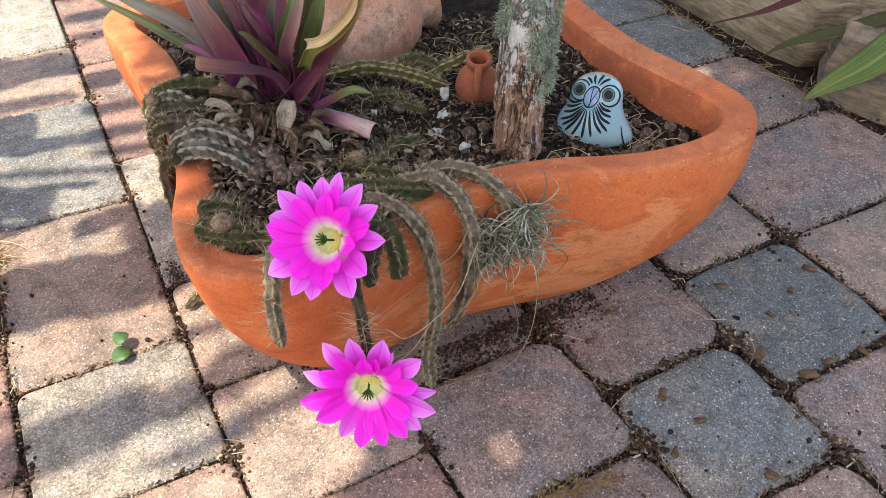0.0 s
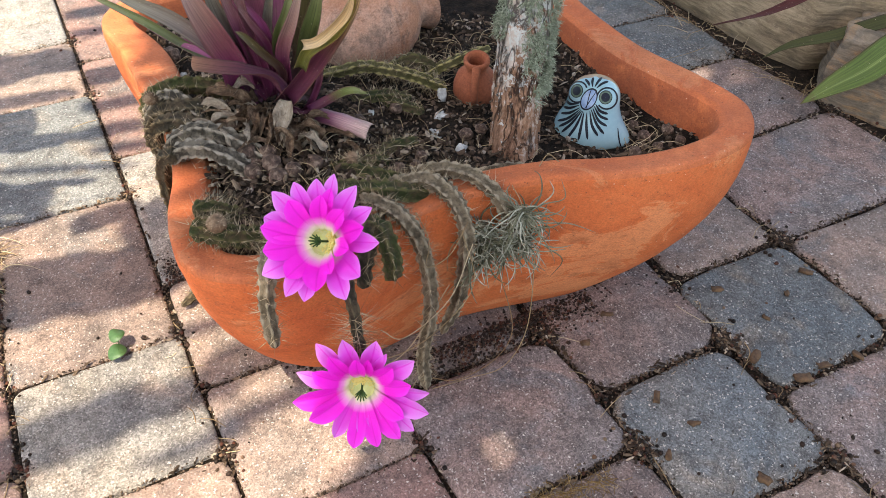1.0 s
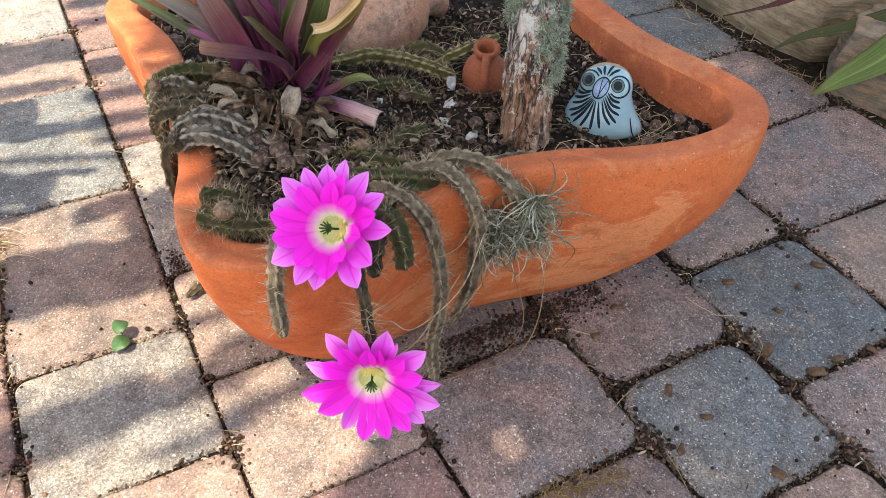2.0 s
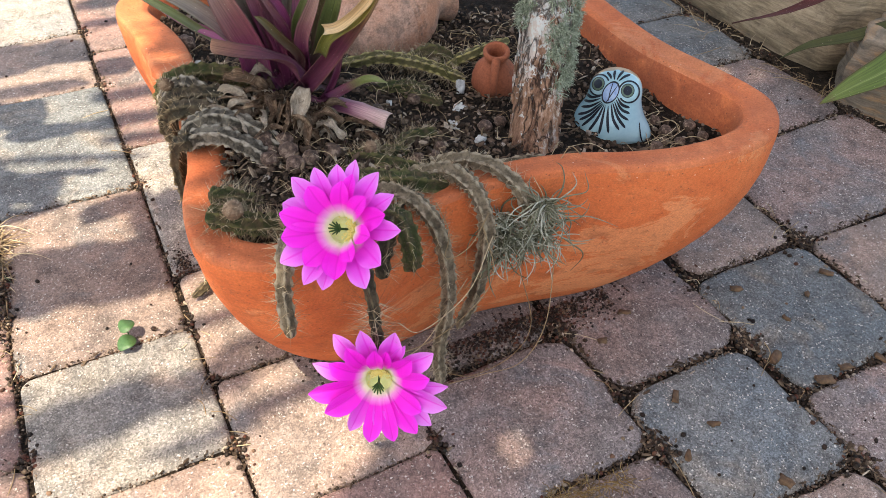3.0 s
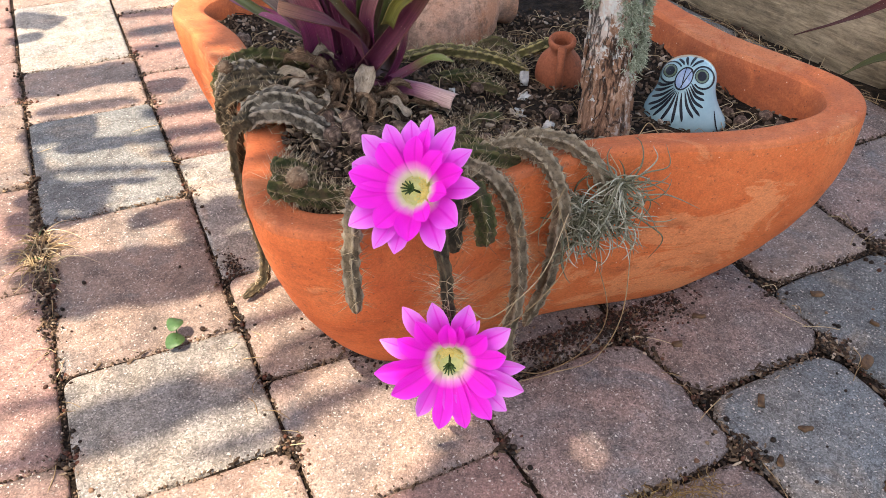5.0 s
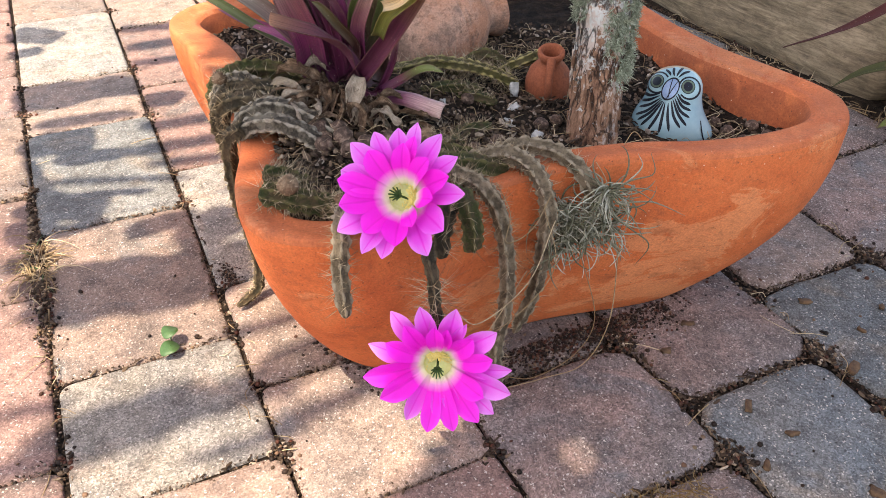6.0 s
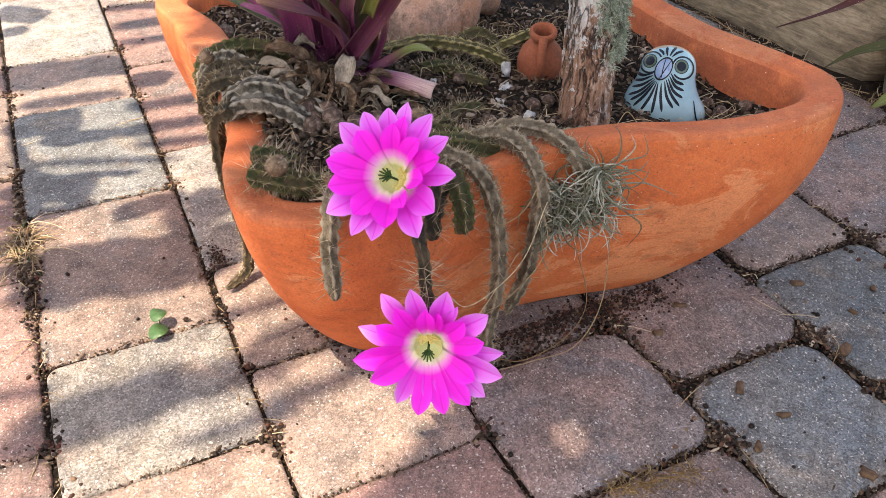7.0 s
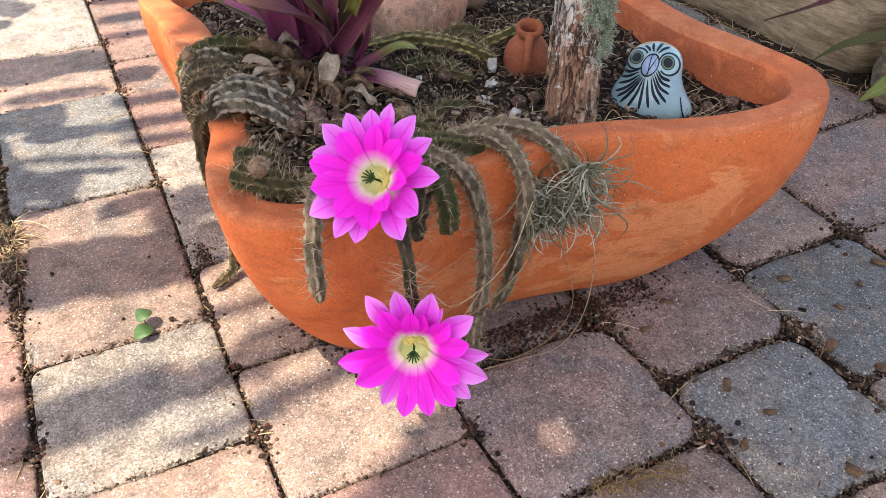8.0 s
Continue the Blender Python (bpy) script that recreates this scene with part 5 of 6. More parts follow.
def build_urn():
    thing = tagged(new("clay_urn"), "weathered terracotta urn lying on its side in the soil", "urn")
    axis = Vector((0.66, 0.62, 0.10)).normalized()
    m = Matrix.Translation((-0.079, 0.962, 0.222)) @ axis.to_track_quat("Z", "Y").to_matrix().to_4x4()
    thing.matrix_basis = m
    bm = bmesh.new()
    prof = [(0.01, -0.075), (0.032, -0.072), (0.046, -0.055), (0.056, -0.03), (0.0605, -0.005), (0.0608, 0.006), (0.0588, 0.0080), (0.0590, 0.0092), (0.0606, 0.0105), (0.0604, 0.0140), (0.0582, 0.0155), (0.0584, 0.0168), (0.0598, 0.0182), (0.0588, 0.0215), (0.0545, 0.034), (0.047, 0.048), (0.036, 0.061), (0.032, 0.067), (0.033, 0.075), (0.040, 0.083), (0.0415, 0.087), (0.039, 0.088), (0.03, 0.08), (0.026, 0.066), (0.005, 0.05)]
    lathe(bm, prof[:17], 64)
    part("body", bm, OLD_CLAY, thing)
    bm = bmesh.new()
    lathe(bm, [(0.0358, 0.0608)] + prof[17:], 64)
    part("neck", bm, OLD_CLAY, thing)


build_urn()


# ---- glazed figurine: one mesh, its painted strokes lying on the glaze ----
def build_figurine():
    """A squat bell of a body under a round head; x to its side, y to its back."""
    bm = bmesh.new()
    # height, half width, shift aside, shift back
    profile = [(0.0, 32, -2, 0), (0.004, 35.5, -3, 0), (0.011, 37.5, -4, 0), (0.019, 37, -4, 0), (0.027, 34.5, -3, 0.5), (0.035, 31, -1, 1), (0.042, 29, 0, 2), (0.049, 28.4, 1, 3),
               (0.055, 27.6, 1, 4), (0.060, 25.4, 1, 4.5), (0.064, 22, 1, 5), (0.0675, 17.2, 1, 5), (0.070, 11, 1, 5), (0.0716, 2, 1, 5)]

    def level(z):
        z = min(max(z, 0.0), 0.0716)
        for lo, hi in zip(profile, profile[1:]):
            if z <= hi[0]:
                f = (z - lo[0]) / (hi[0] - lo[0])
                return [(a + (b - a) * f) / 1000 for a, b in zip(lo[1:], hi[1:])]

    def edge(z, a):
        """Radius at a height towards a bearing, with the tail swelling low on one side."""
        off = (a + 0.25 + math.pi) % (2 * math.pi) - math.pi
        return level(z)[0] + 0.012 * math.exp(-(off / 0.5) ** 2) * math.exp(-((z - 0.002) / 0.017) ** 2)

    def inside(p):
        if p.z > 0.0716:
            return False
        r, cx, cy = level(p.z)
        return math.hypot(p.x - cx, (p.y - cy) / 0.95) < edge(p.z, math.atan2(p.y - cy, p.x - cx))

    steps = 64
    zs = [0.0008, 0.004, 0.008, 0.012, 0.016, 0.020, 0.024, 0.028, 0.032, 0.036, 0.040, 0.044, 0.048, 0.052, 0.055, 0.058, 0.0605, 0.0628, 0.0648, 0.0666, 0.068, 0.0692, 0.0702, 0.0709, 0.0714]
    rings = []
    for z in zs:
        r, cx, cy = level(z)
        rings.append([bm.verts.new((cx + edge(z, a) * math.cos(a), cy + 0.95 * edge(z, a) * math.sin(a), z)) for a in [2 * math.pi * k / steps for k in range(steps)]])
    for a, b in zip(rings, rings[1:]):
        for k in range(steps):
            f = bm.faces.new((a[k], a[(k + 1) % steps], b[(k + 1) % steps], b[k]))
            if math.sin(2 * math.pi * (k + 0.5) / steps) > 0.12 and f.calc_center_median().z > 0.036:
                f.material_index = 4
    bm.faces.new(rings[0][::-1])
    bm.faces.new(rings[-1])

    # the painter's view of the face: from the front and above
    ahead = Vector((0.0, 0.860, -0.512))
    rise = Vector((0.0, 0.512, 0.860))

    def skin(u, v, out):
        """The place on the glaze under a point (u aside, v up) of the painter's view, in millimetres."""
        p = Vector((u / 1000, 0, 0)) + rise * (v / 1000) - ahead * 0.09
        step = 0.0016
        for _ in range(90):
            if inside(p + ahead * step):
                step *= 0.5
                if step < 0.00002:
                    break
            else:
                p = p + ahead * step
        return p - ahead * (0.0003 + out)

    def stroke(pts, widths, mat, out=0.0003):
        n = 16
        path = spline([(u, v, 0) for u, v in pts], n)
        left, right = [], []
        for i, p in enumerate(path):
            q = (path[min(i + 1, n)] - path[max(i - 1, 0)]).normalized()
            f = i / n
            w = widths[0] * (1 - f) * (1 - f) + 2 * widths[1] * f * (1 - f) + widths[2] * f * f
            w *= math.sqrt(max(0.02, 1 - max(0.0, (f - 0.82) / 0.18) ** 2))
            left.append(bm.verts.new(skin(p.x - q.y * w, p.y + q.x * w, out)))
            right.append(bm.verts.new(skin(p.x + q.y * w, p.y - q.x * w, out)))
        for i in range(n):
            bm.faces.new((left[i], right[i], right[i + 1], left[i + 1])).material_index = mat

    def spot(u, v, rx, ry, mat, out, turn=0.0, hole=0.0, arc=(0, 360)):
        """A painted disc, ring or arc."""
        n = 36
        rows = []
        for k in range(n + 1):
            th = radians(arc[0] + (arc[1] - arc[0]) * k / n)
            row = []
            for share in [hole + (1 - hole) * (1 - q / 5) for q in range(5)] + [max(hole, 0.02)]:
                sx, sy = rx * share * math.cos(th), ry * share * math.sin(th)
                row.append(bm.verts.new(skin(u + sx * math.cos(turn) - sy * math.sin(turn), v + sx * math.sin(turn) + sy * math.cos(turn), out)))
            rows.append(row)
        for a, b in zip(rows, rows[1:]):
            for j in range(5):
                bm.faces.new((a[j], b[j], b[j + 1], a[j + 1])).material_index = mat

    for u, v, arc in ((-16.2, 48.0, (25, 320)), (15.5, 42.8, (-140, 165))):
        spot(u, v, 11.4, 12.0, 1, 0.0003, 0.0, 0.85, arc)
    for u, v in ((-17.2, 49.0), (14.0, 43.8)):
        spot(u, v, 6.6, 7.0, 3, 0.0005)
        spot(u, v, 7.0, 7.4, 1, 0.0008, 0.0, 0.90)
        spot(u, v, 4.5, 4.8, 1, 0.0010)
    spot(-3.2, 40.8, 8.2, 12.4, 1, 0.0009, -0.42, 0.86)
    spot(-3.2, 40.8, 7.4, 11.5, 2, 0.0006, -0.42)
    stroke([(-1.5, 52.0), (-3.6, 41.5), (-5.0, 30.5)], (0.25, 0.7, 0.3), 1, 0.0014)
    stroke([(4.6, 50.5), (-2.0, 39.0), (-7.6, 28.8)], (0.25, 0.7, 0.3), 1, 0.0014)
    # the fan of strokes under the beak: where each begins, bends and ends
    fan_left = [((-13, 36), (-23, 35.0), (-29.5, 39)), ((-13, 34), (-23.5, 30.5), (-31.5, 31.5)), ((-12, 31.5), (-23, 25.5), (-33.5, 24.3)), ((-11, 30.3), (-24.5, 19.5), (-36.5, 15.8)),
                ((-10.5, 29), (-22.5, 16.5), (-34, 9.8)), ((-9.5, 28.5), (-19.5, 14.5), (-30.5, 3.6)), ((-8.5, 28), (-14.5, 12.2), (-23, -1.8)), ((-7.3, 27.3), (-9.2, 11), (-11, -3.6))]
    fan_right = [((-4.2, 26.7), (-3.6, 13.4), (-1.2, -1.8)), ((-1.2, 28.5), (2.4, 13.4), (9.7, 2.4)), ((0, 30.4), (6.7, 15.8), (15.8, 4.9)), ((1.8, 31.6), (8.5, 19.4), (18.2, 13.4)), ((3, 34), (9.7, 24.3), (18.8, 20.6)), ((4.2, 36.4), (9.7, 29.2), (18, 26.5))]
    for row in fan_left + fan_right:
        stroke(row, (0.25, 2.1, 1.2), 1)
    for row in (((-0.5, 54), (-1.5, 59.5), (-1.2, 64.3)), ((1.8, 54), (4.5, 60), (8.0, 65)), ((3.6, 52.8), (9, 58), (15, 61)), ((-4.2, 54.6), (-5.5, 58), (-9.5, 62))):
        stroke(row, (0.3, 1.9, 1.1), 1)
    stroke([(29.5, 12), (32.5, -2), (35.5, -9)], (0.4, 1.0, 0.5), 1)
    ob = finish("ceramic_figurine", bm, [GLAZE, GLAZE_BLACK, GLAZE_BLUE, GLAZE_GREY, GLAZE_BROWN])
    ob.matrix_basis = pose(0.1805, 0.8005, 0.1757, 0, -4, -11.3) @ Matrix.Scale(0.97, 4)
    return tagged(ob, "pale blue glazed ceramic figurine with black brush strokes", "figurine")


build_figurine()


# ---- air plant and threads ----
def build_air_plant():
    thing = tagged(new("air_plant"), "grey curly air plant clinging to the planter wall", "plant")
    base = Vector((0.080, 0.634, 0.186))
    thing.location = base
    rng = random.Random(14)
    for c in range(10):
        core = Vector((rng.uniform(-0.022, 0.020), rng.uniform(-0.014, 0.0), rng.uniform(-0.040, 0.024)))
        bm = bmesh.new()
        for _ in range(40):
            d = Vector((rng.uniform(-1.0, 1.0), rng.uniform(-1.1, 0.1), rng.uniform(-0.7, 1.0))).normalized()
            ln = rng.uniform(0.018, 0.046) * rng.choice((0.8, 1.1, 1.45))
            axis = Vector((rng.uniform(-0.5, 0.5), rng.uniform(-1, 1), rng.uniform(-0.5, 0.5))).normalized()
            curl = Matrix.Rotation(rng.choice((-1, 1)) * rng.uniform(0.08, 0.42), 3, axis)
            p = core + Vector((rng.uniform(-1, 1), rng.uniform(-0.4, 0.2), rng.uniform(-1, 1))) * 0.005
            path = [p.copy()]
            for i in range(11):
                d = (curl @ d + Vector((0, 0, -0.03))).normalized()
                p = p + d * ln / 11
                p.y = min(p.y, 0.006)
                path.append(p.copy())
            tube(bm, path, lambda f: 0.0009 * (1 - f) ** 0.6 + 0.00016, 4, False)
        part("rosette", bm, AIRPLANT, thing)
    bm = bmesh.new()
    for end in (((0.045, -0.02, 0.02), (0.062, -0.012, 0.012), (0.085, -0.006, -0.002)), ((0.03, -0.014, 0.035), (0.05, -0.016, 0.045), (0.046, -0.01, 0.062)), ((0.03, -0.012, 0.034), (0.04, -0.014, 0.05), (0.036, -0.01, 0.06)), ((0.04, -0.02, -0.01), (0.055, -0.02, -0.025), (0.046, -0.016, -0.05))):
        tube(bm, spline([(0.005, -0.012, 0.01), *end], 16), lambda f: 0.0009 * (1 - f) ** 0.6 + 0.00012, 4, False)
    part("trailing_foliage", bm, AIRPLANT, thing)


build_air_plant()


def build_roots():
    """Long dry threads that trail from the air plant and the stems."""
    bm = bmesh.new()
    for pts in ([(0.11, 0.62, 0.16), (0.105, 0.585, 0.10), (0.085, 0.575, 0.055), (0.05, 0.575, 0.035), (0.015, 0.565, 0.03)],
                [(0.075, 0.60, 0.16), (0.09, 0.575, 0.11), (0.075, 0.57, 0.07), (0.04, 0.565, 0.045), (0.015, 0.57, 0.04)],
                [(0.04, 0.595, 0.21), (0.052, 0.58, 0.16), (0.02, 0.56, 0.12), (-0.02, 0.545, 0.10), (-0.06, 0.53, 0.11)],
                [(0.05, 0.59, 0.2), (0.03, 0.57, 0.15), (-0.01, 0.55, 0.12), (-0.03, 0.54, 0.14)],
                [(0.0, 0.59, 0.235), (0.012, 0.575, 0.215), (0.01, 0.57, 0.19), (0.03, 0.575, 0.2), (0.045, 0.59, 0.225)],
                [(0.085, 0.64, 0.228), (0.094, 0.625, 0.215), (0.09, 0.615, 0.19)],
                [(0.03, 0.6, 0.14), (-0.01, 0.56, 0.09), (-0.05, 0.53, 0.09)],
                [(0.11, 0.66, 0.235), (0.118, 0.665, 0.245), (0.13, 0.675, 0.23)]):
        tube(bm, spline(pts, 30), lambda f: 0.0005, 4, False)
    return tagged(part("dry_roots", bm, STRAW), "fine dry straw-coloured threads hanging from the cactus stems", "roots", kind="stuff")


build_roots()


# ---- loose litter ----
def in_pot(x, y, inset):
    """Whether a place lies within the planter's inner wall."""
    inside, j = False, len(OUTLINE) - 1
    px, py = x, y
    for i in range(len(OUTLINE)):
        a, b = OUTLINE[i] + INWARD[i] * inset, OUTLINE[j] + INWARD[j] * inset
        if (a.y > py) != (b.y > py) and px < (b.x - a.x) * (py - a.y) / (b.y - a.y) + a.x:
            inside = not inside
        j = i
    return inside


def build_soil_litter():
    rng = random.Random(21)
    items = []
    while len(items) < 6000:
        x, y = rng.uniform(-0.38, 0.32), rng.uniform(0.53, 1.05)
        if not in_pot(x, y, 0.04):
            continue
        s = rng.choice((0.0010, 0.0013, 0.0016, 0.002, 0.0024, 0.003)) * rng.uniform(0.8, 1.2)
        z = soil_height(x, y) + s * 0.3
        items.append((Vector((x, y, z)), Vector((s * rng.uniform(0.7, 1.9), s * rng.uniform(0.6, 1.2), s * rng.uniform(0.4, 0.9))), Euler((rng.uniform(-1, 1), rng.uniform(-1, 1), rng.uniform(0, 6)))))
    scatter("soil_gravel", LITTER, items, "small stones, bulbs and crumbs lying on the potting soil", "gravel", smooth=False)
    bm = bmesh.new()
    for _ in range(2200):
        x, y = rng.uniform(-0.36, 0.31), rng.uniform(0.58, 1.04)
        if not in_pot(x, y, 0.045):
            continue
        z = soil_height(x, y) + rng.uniform(0.001, 0.006)
        ln, w = rng.uniform(0.002, 0.006) * rng.choice((0.6, 0.9, 1.5)), rng.uniform(0.0006, 0.0018)
        m = Matrix.LocRotScale((x, y, z), Euler((rng.uniform(-0.5, 0.5), rng.uniform(-0.5, 0.5), rng.uniform(0, 6.3))), None)
        q = [m @ Vector(p) for p in ((-ln, -w * 0.5, 0), (-ln * 0.2, -w, 0.001), (ln, -w * 0.3, 0), (ln * 0.7, w * 0.6, 0.0005), (-ln * 0.5, w, 0.0012))]
        top = [bm.verts.new(p) for p in q]
        low = [bm.verts.new(p - Vector((0, 0, 0.0009))) for p in q]
        bm.faces.new(top)
        for k in range(5):
            bm.faces.new((top[k], low[k], low[(k + 1) % 5], top[(k + 1) % 5]))
    tagged(part("leaf_litter", bm, CHIP, smooth=False), "brown bark flakes and leaf crumbs on the soil", "litter", kind="stuff")
    bm = bmesh.new()
    for k in range(330):
        x, y = (rng.uniform(-0.3, 0.31), rng.uniform(0.6, 1.0)) if k < 270 else (rng.uniform(-0.02, 0.12), rng.uniform(0.82, 1.02))
        if not in_pot(x, y, 0.05):
            continue
        a, ln = rng.uniform(0, 6.28), rng.uniform(0.015, 0.04)
        p = Vector((x, y, soil_height(x, y) + 0.004))
        d = Vector((math.cos(a), math.sin(a), 0)) * ln
        tube(bm, spline([p, p + d * 0.5 + Vector((rng.uniform(-0.004, 0.004), rng.uniform(-0.004, 0.004), rng.uniform(0.002, 0.007))), p + d], 6), lambda f: 0.00036, 4, False)
    for _ in range(60):
        x, y = rng.uniform(0.205, 0.32), rng.uniform(0.73, 0.92)
        if not in_pot(x, y, 0.05):
            continue
        a, ln = rng.uniform(0, 6.28), rng.uniform(0.02, 0.055)
        p = Vector((x, y, soil_height(x, y) + 0.006))
        d = Vector((math.cos(a), math.sin(a), 0)) * ln
        if in_pot(x + d.x, y + d.y, 0.045):
            bow = Vector((-d.y, d.x, 0)) * rng.uniform(-0.35, 0.35)
            tube(bm, spline([p, p + d * 0.5 + bow + Vector((0, 0, rng.uniform(0.002, 0.008))), p + d + Vector((0, 0, 0.002))], 10), lambda f: 0.00055 - 0.00025 * f, 4, False)
    tagged(part("twigs", bm, STRAW), "thin dry twigs and roots lying on the soil", "twigs", kind="stuff")


build_soil_litter()
build_clutter()


def lump(name, place, size, mat, seed, label, category, turn=0.0, rag=0.16):
    """One bulb, chip or shell as a thing of its own."""
    bm = bmesh.new()
    bmesh.ops.create_icosphere(bm, subdivisions=3, radius=1.0)
    for v in bm.verts:
        v.co *= 1 + rag * noise.noise(v.co * 1.6 + Vector((seed, 0, 0))) + 0.5 * rag * noise.noise(v.co * 5 + Vector((0, seed, 0)))
        v.co = Vector((v.co.x * size[0], v.co.y * size[1], v.co.z * size[2]))
    ob = part(name, bm, mat)
    ob.matrix_basis = pose(*place, 0, 0, turn)
    return tagged(ob, label, category)


def build_bulbs():
    rng = random.Random(4)
    k = Mat("dry_bulb", 0.7, spec=0.3)
    net = k.noise(190, 6, 0.75)
    tone = k.ramp(net, [(0.35, (0.035, 0.020, 0.014)), (0.5, (0.115, 0.070, 0.050)), (0.64, (0.32, 0.225, 0.165))])
    k.color(tone).bump(net, 1.0, 0.003)
    for x, y, s in ((-0.148, 0.638, 0.0085), (-0.124, 0.632, 0.009), (-0.158, 0.663, 0.009), (-0.140, 0.666, 0.008), (0.044, 0.762, 0.0075), (-0.005, 0.688, 0.006), (0.0, 0.705, 0.006), (0.012, 0.672, 0.0055), (-0.02, 0.676, 0.006), (0.06, 0.775, 0.0065), (0.22, 0.755, 0.007), (0.245, 0.765, 0.006), (0.236, 0.792, 0.0075), (0.262, 0.800, 0.0065), (0.272, 0.779, 0.006), (0.228, 0.815, 0.006), (-0.133, 0.648, 0.0095), (-0.112, 0.640, 0.008), (-0.095, 0.655, 0.008), (-0.15, 0.650, 0.007), (-0.065, 0.745, 0.009), (-0.03, 0.79, 0.007), (-0.30, 0.905, 0.011)):
        lump("bulb", (x, y, soil_height(x, y) + s * 0.55), (s, s, s * 0.9), k.m, rng.uniform(0, 40), "small dry bulb with a netted brown skin on the soil", "bulb", rng.uniform(0, 360))
    for x, y, s, h in ((0.0175, 0.830, 0.0046, 0.0105), (0.017, 0.788, 0.006, 0.004), (0.039, 0.733, 0.005, 0.006), (0.012, 0.758, 0.006, 0.004), (-0.055, 0.775, 0.004, 0.003), (-0.26, 0.845, 0.008, 0.005), (-0.245, 0.835, 0.006, 0.005), (-0.275, 0.862, 0.006, 0.005)):
        lump("white_chip", (x, y, soil_height(x, y) + h * 0.5), (s, s * 0.7, h), SHELL, rng.uniform(0, 40), "pale chip of bark or shell on the soil", "chip", rng.uniform(0, 360), 0.75)


build_bulbs()


def build_joint_litter():
    """Seeds, grit and straw gathered along the joints and at the planter's foot."""
    rng = random.Random(33)
    items, grit = [], []

    def add(p, s):
        items.append((p, Vector((s, s * rng.uniform(0.7, 1.1), s * rng.uniform(0.6, 1.0))), Euler((rng.uniform(-1, 1), rng.uniform(-1, 1), rng.uniform(0, 6)))))

    for a, b, joints, tones in COURSES:
        for _ in range(900 if a > 0.2 else 300):
            v = rng.uniform(-1.7, -0.15)
            p = along(b, v, rng.gauss(0, 0.0035))
            add(Vector((p.x, p.y, -0.006 + rng.uniform(0, 0.004))), rng.choice((0.0008, 0.0012, 0.0018, 0.0026)))
        for j in joints:
            for _ in range(105 if a > 0.2 else 34):
                p = U * rng.uniform(a, b) + V * (j + rng.gauss(0, 0.003))
                add(Vector((p.x, p.y, -0.006 + rng.uniform(0, 0.004))), rng.choice((0.0008, 0.0012, 0.0018, 0.0026)))
            for _ in range(9):
                p = along(b, j + rng.gauss(0, 0.008), rng.gauss(0, 0.005))
                add(Vector((p.x, p.y, 0.0)), rng.uniform(0.0024, 0.0036))
            for _ in range(34):
                p = U * (rng.choice((a, b)) + rng.gauss(0, 0.007)) + V * (j + rng.gauss(0, 0.008))
                add(Vector((p.x, p.y, -0.003 + rng.uniform(0, 0.004))), rng.choice((0.0012, 0.0022, 0.0032)))
    for a, b, joints, tones in COURSES:
        for _ in range(900):
            p = along(b, rng.uniform(-1.6, -0.15), rng.gauss(0, 0.0045))
            grit.append((Vector((p.x, p.y, -0.004 + rng.uniform(0, 0.005))), Vector((1, 1, 0.7)) * rng.uniform(0.0005, 0.0016), Euler((rng.uniform(-1, 1), rng.uniform(-1, 1), rng.uniform(0, 6)))))
        for j in joints:
            for _ in range(160):
                p = U * rng.uniform(a, b) + V * (j + rng.gauss(0, 0.0042))
                grit.append((Vector((p.x, p.y, -0.004 + rng.uniform(0, 0.005))), Vector((1, 1, 0.7)) * rng.uniform(0.0005, 0.0016), Euler((rng.uniform(-1, 1), rng.uniform(-1, 1), rng.uniform(0, 6)))))
    flakes = []
    for a, b, joints, tones in COURSES:
        share = 1.0 if a > 0.2 else 0.3
        for _ in range(int(420 * share)):
            p = along(b, rng.uniform(-1.4, -0.15), rng.gauss(0, 0.005))
            flakes.append((p, rng.gauss(-1.07, 0.6)))
        for j in joints:
            for _ in range(int(70 * share)):
                p = U * rng.uniform(a, b) + V * (j + rng.gauss(0, 0.005))
                flakes.append((p, rng.gauss(0.5, 0.6)))
            for _ in range(int(130 * share)):
                p = along(b, j + rng.gauss(0, 0.009), rng.gauss(0, 0.007))
                flakes.append((p, rng.uniform(0, 6)))
    flakes = [(Vector((p.x, p.y, rng.uniform(-0.002, 0.0012))), Vector((rng.uniform(0.8, 3.2), rng.uniform(0.5, 1.1), rng.uniform(0.25, 0.6))) * rng.uniform(0.0009, 0.0022), Euler((rng.uniform(-0.5, 0.5), rng.uniform(-0.5, 0.5), a))) for p, a in flakes]
    scatter("joint_flakes", CHIP, flakes, "brown bark flakes and crumbs caught in the paver joints", "litter", smooth=False)
    scatter("joint_grit", LITTER, grit, "brown grit and crumbs of earth filling the paver joints", "grit")
    for _ in range(900):
        i = rng.randrange(len(OUTLINE))
        p = HEART + (FOOT[i] - HEART) * 0.75 - INWARD[i] * abs(rng.gauss(0, 0.016))
        if p.y > 0.95:
            continue
        add(Vector((p.x, p.y, rng.uniform(0, 0.002))), rng.choice((0.0007, 0.0012, 0.0018, 0.0026)))
    for _ in range(2600):
        f = rng.uniform(0, 1)
        p = Vector((0.0, 0.605, 0)).lerp(Vector((0.20, 0.715, 0)), f) + Vector((0.4, -0.8, 0)) * abs(rng.gauss(0, 0.019)) + Vector((-0.4, 0.8, 0)) * 0.03
        add(Vector((p.x, p.y, rng.uniform(-0.0005, 0.0025))), rng.choice((0.0006, 0.0009, 0.0012, 0.0016, 0.0022)))
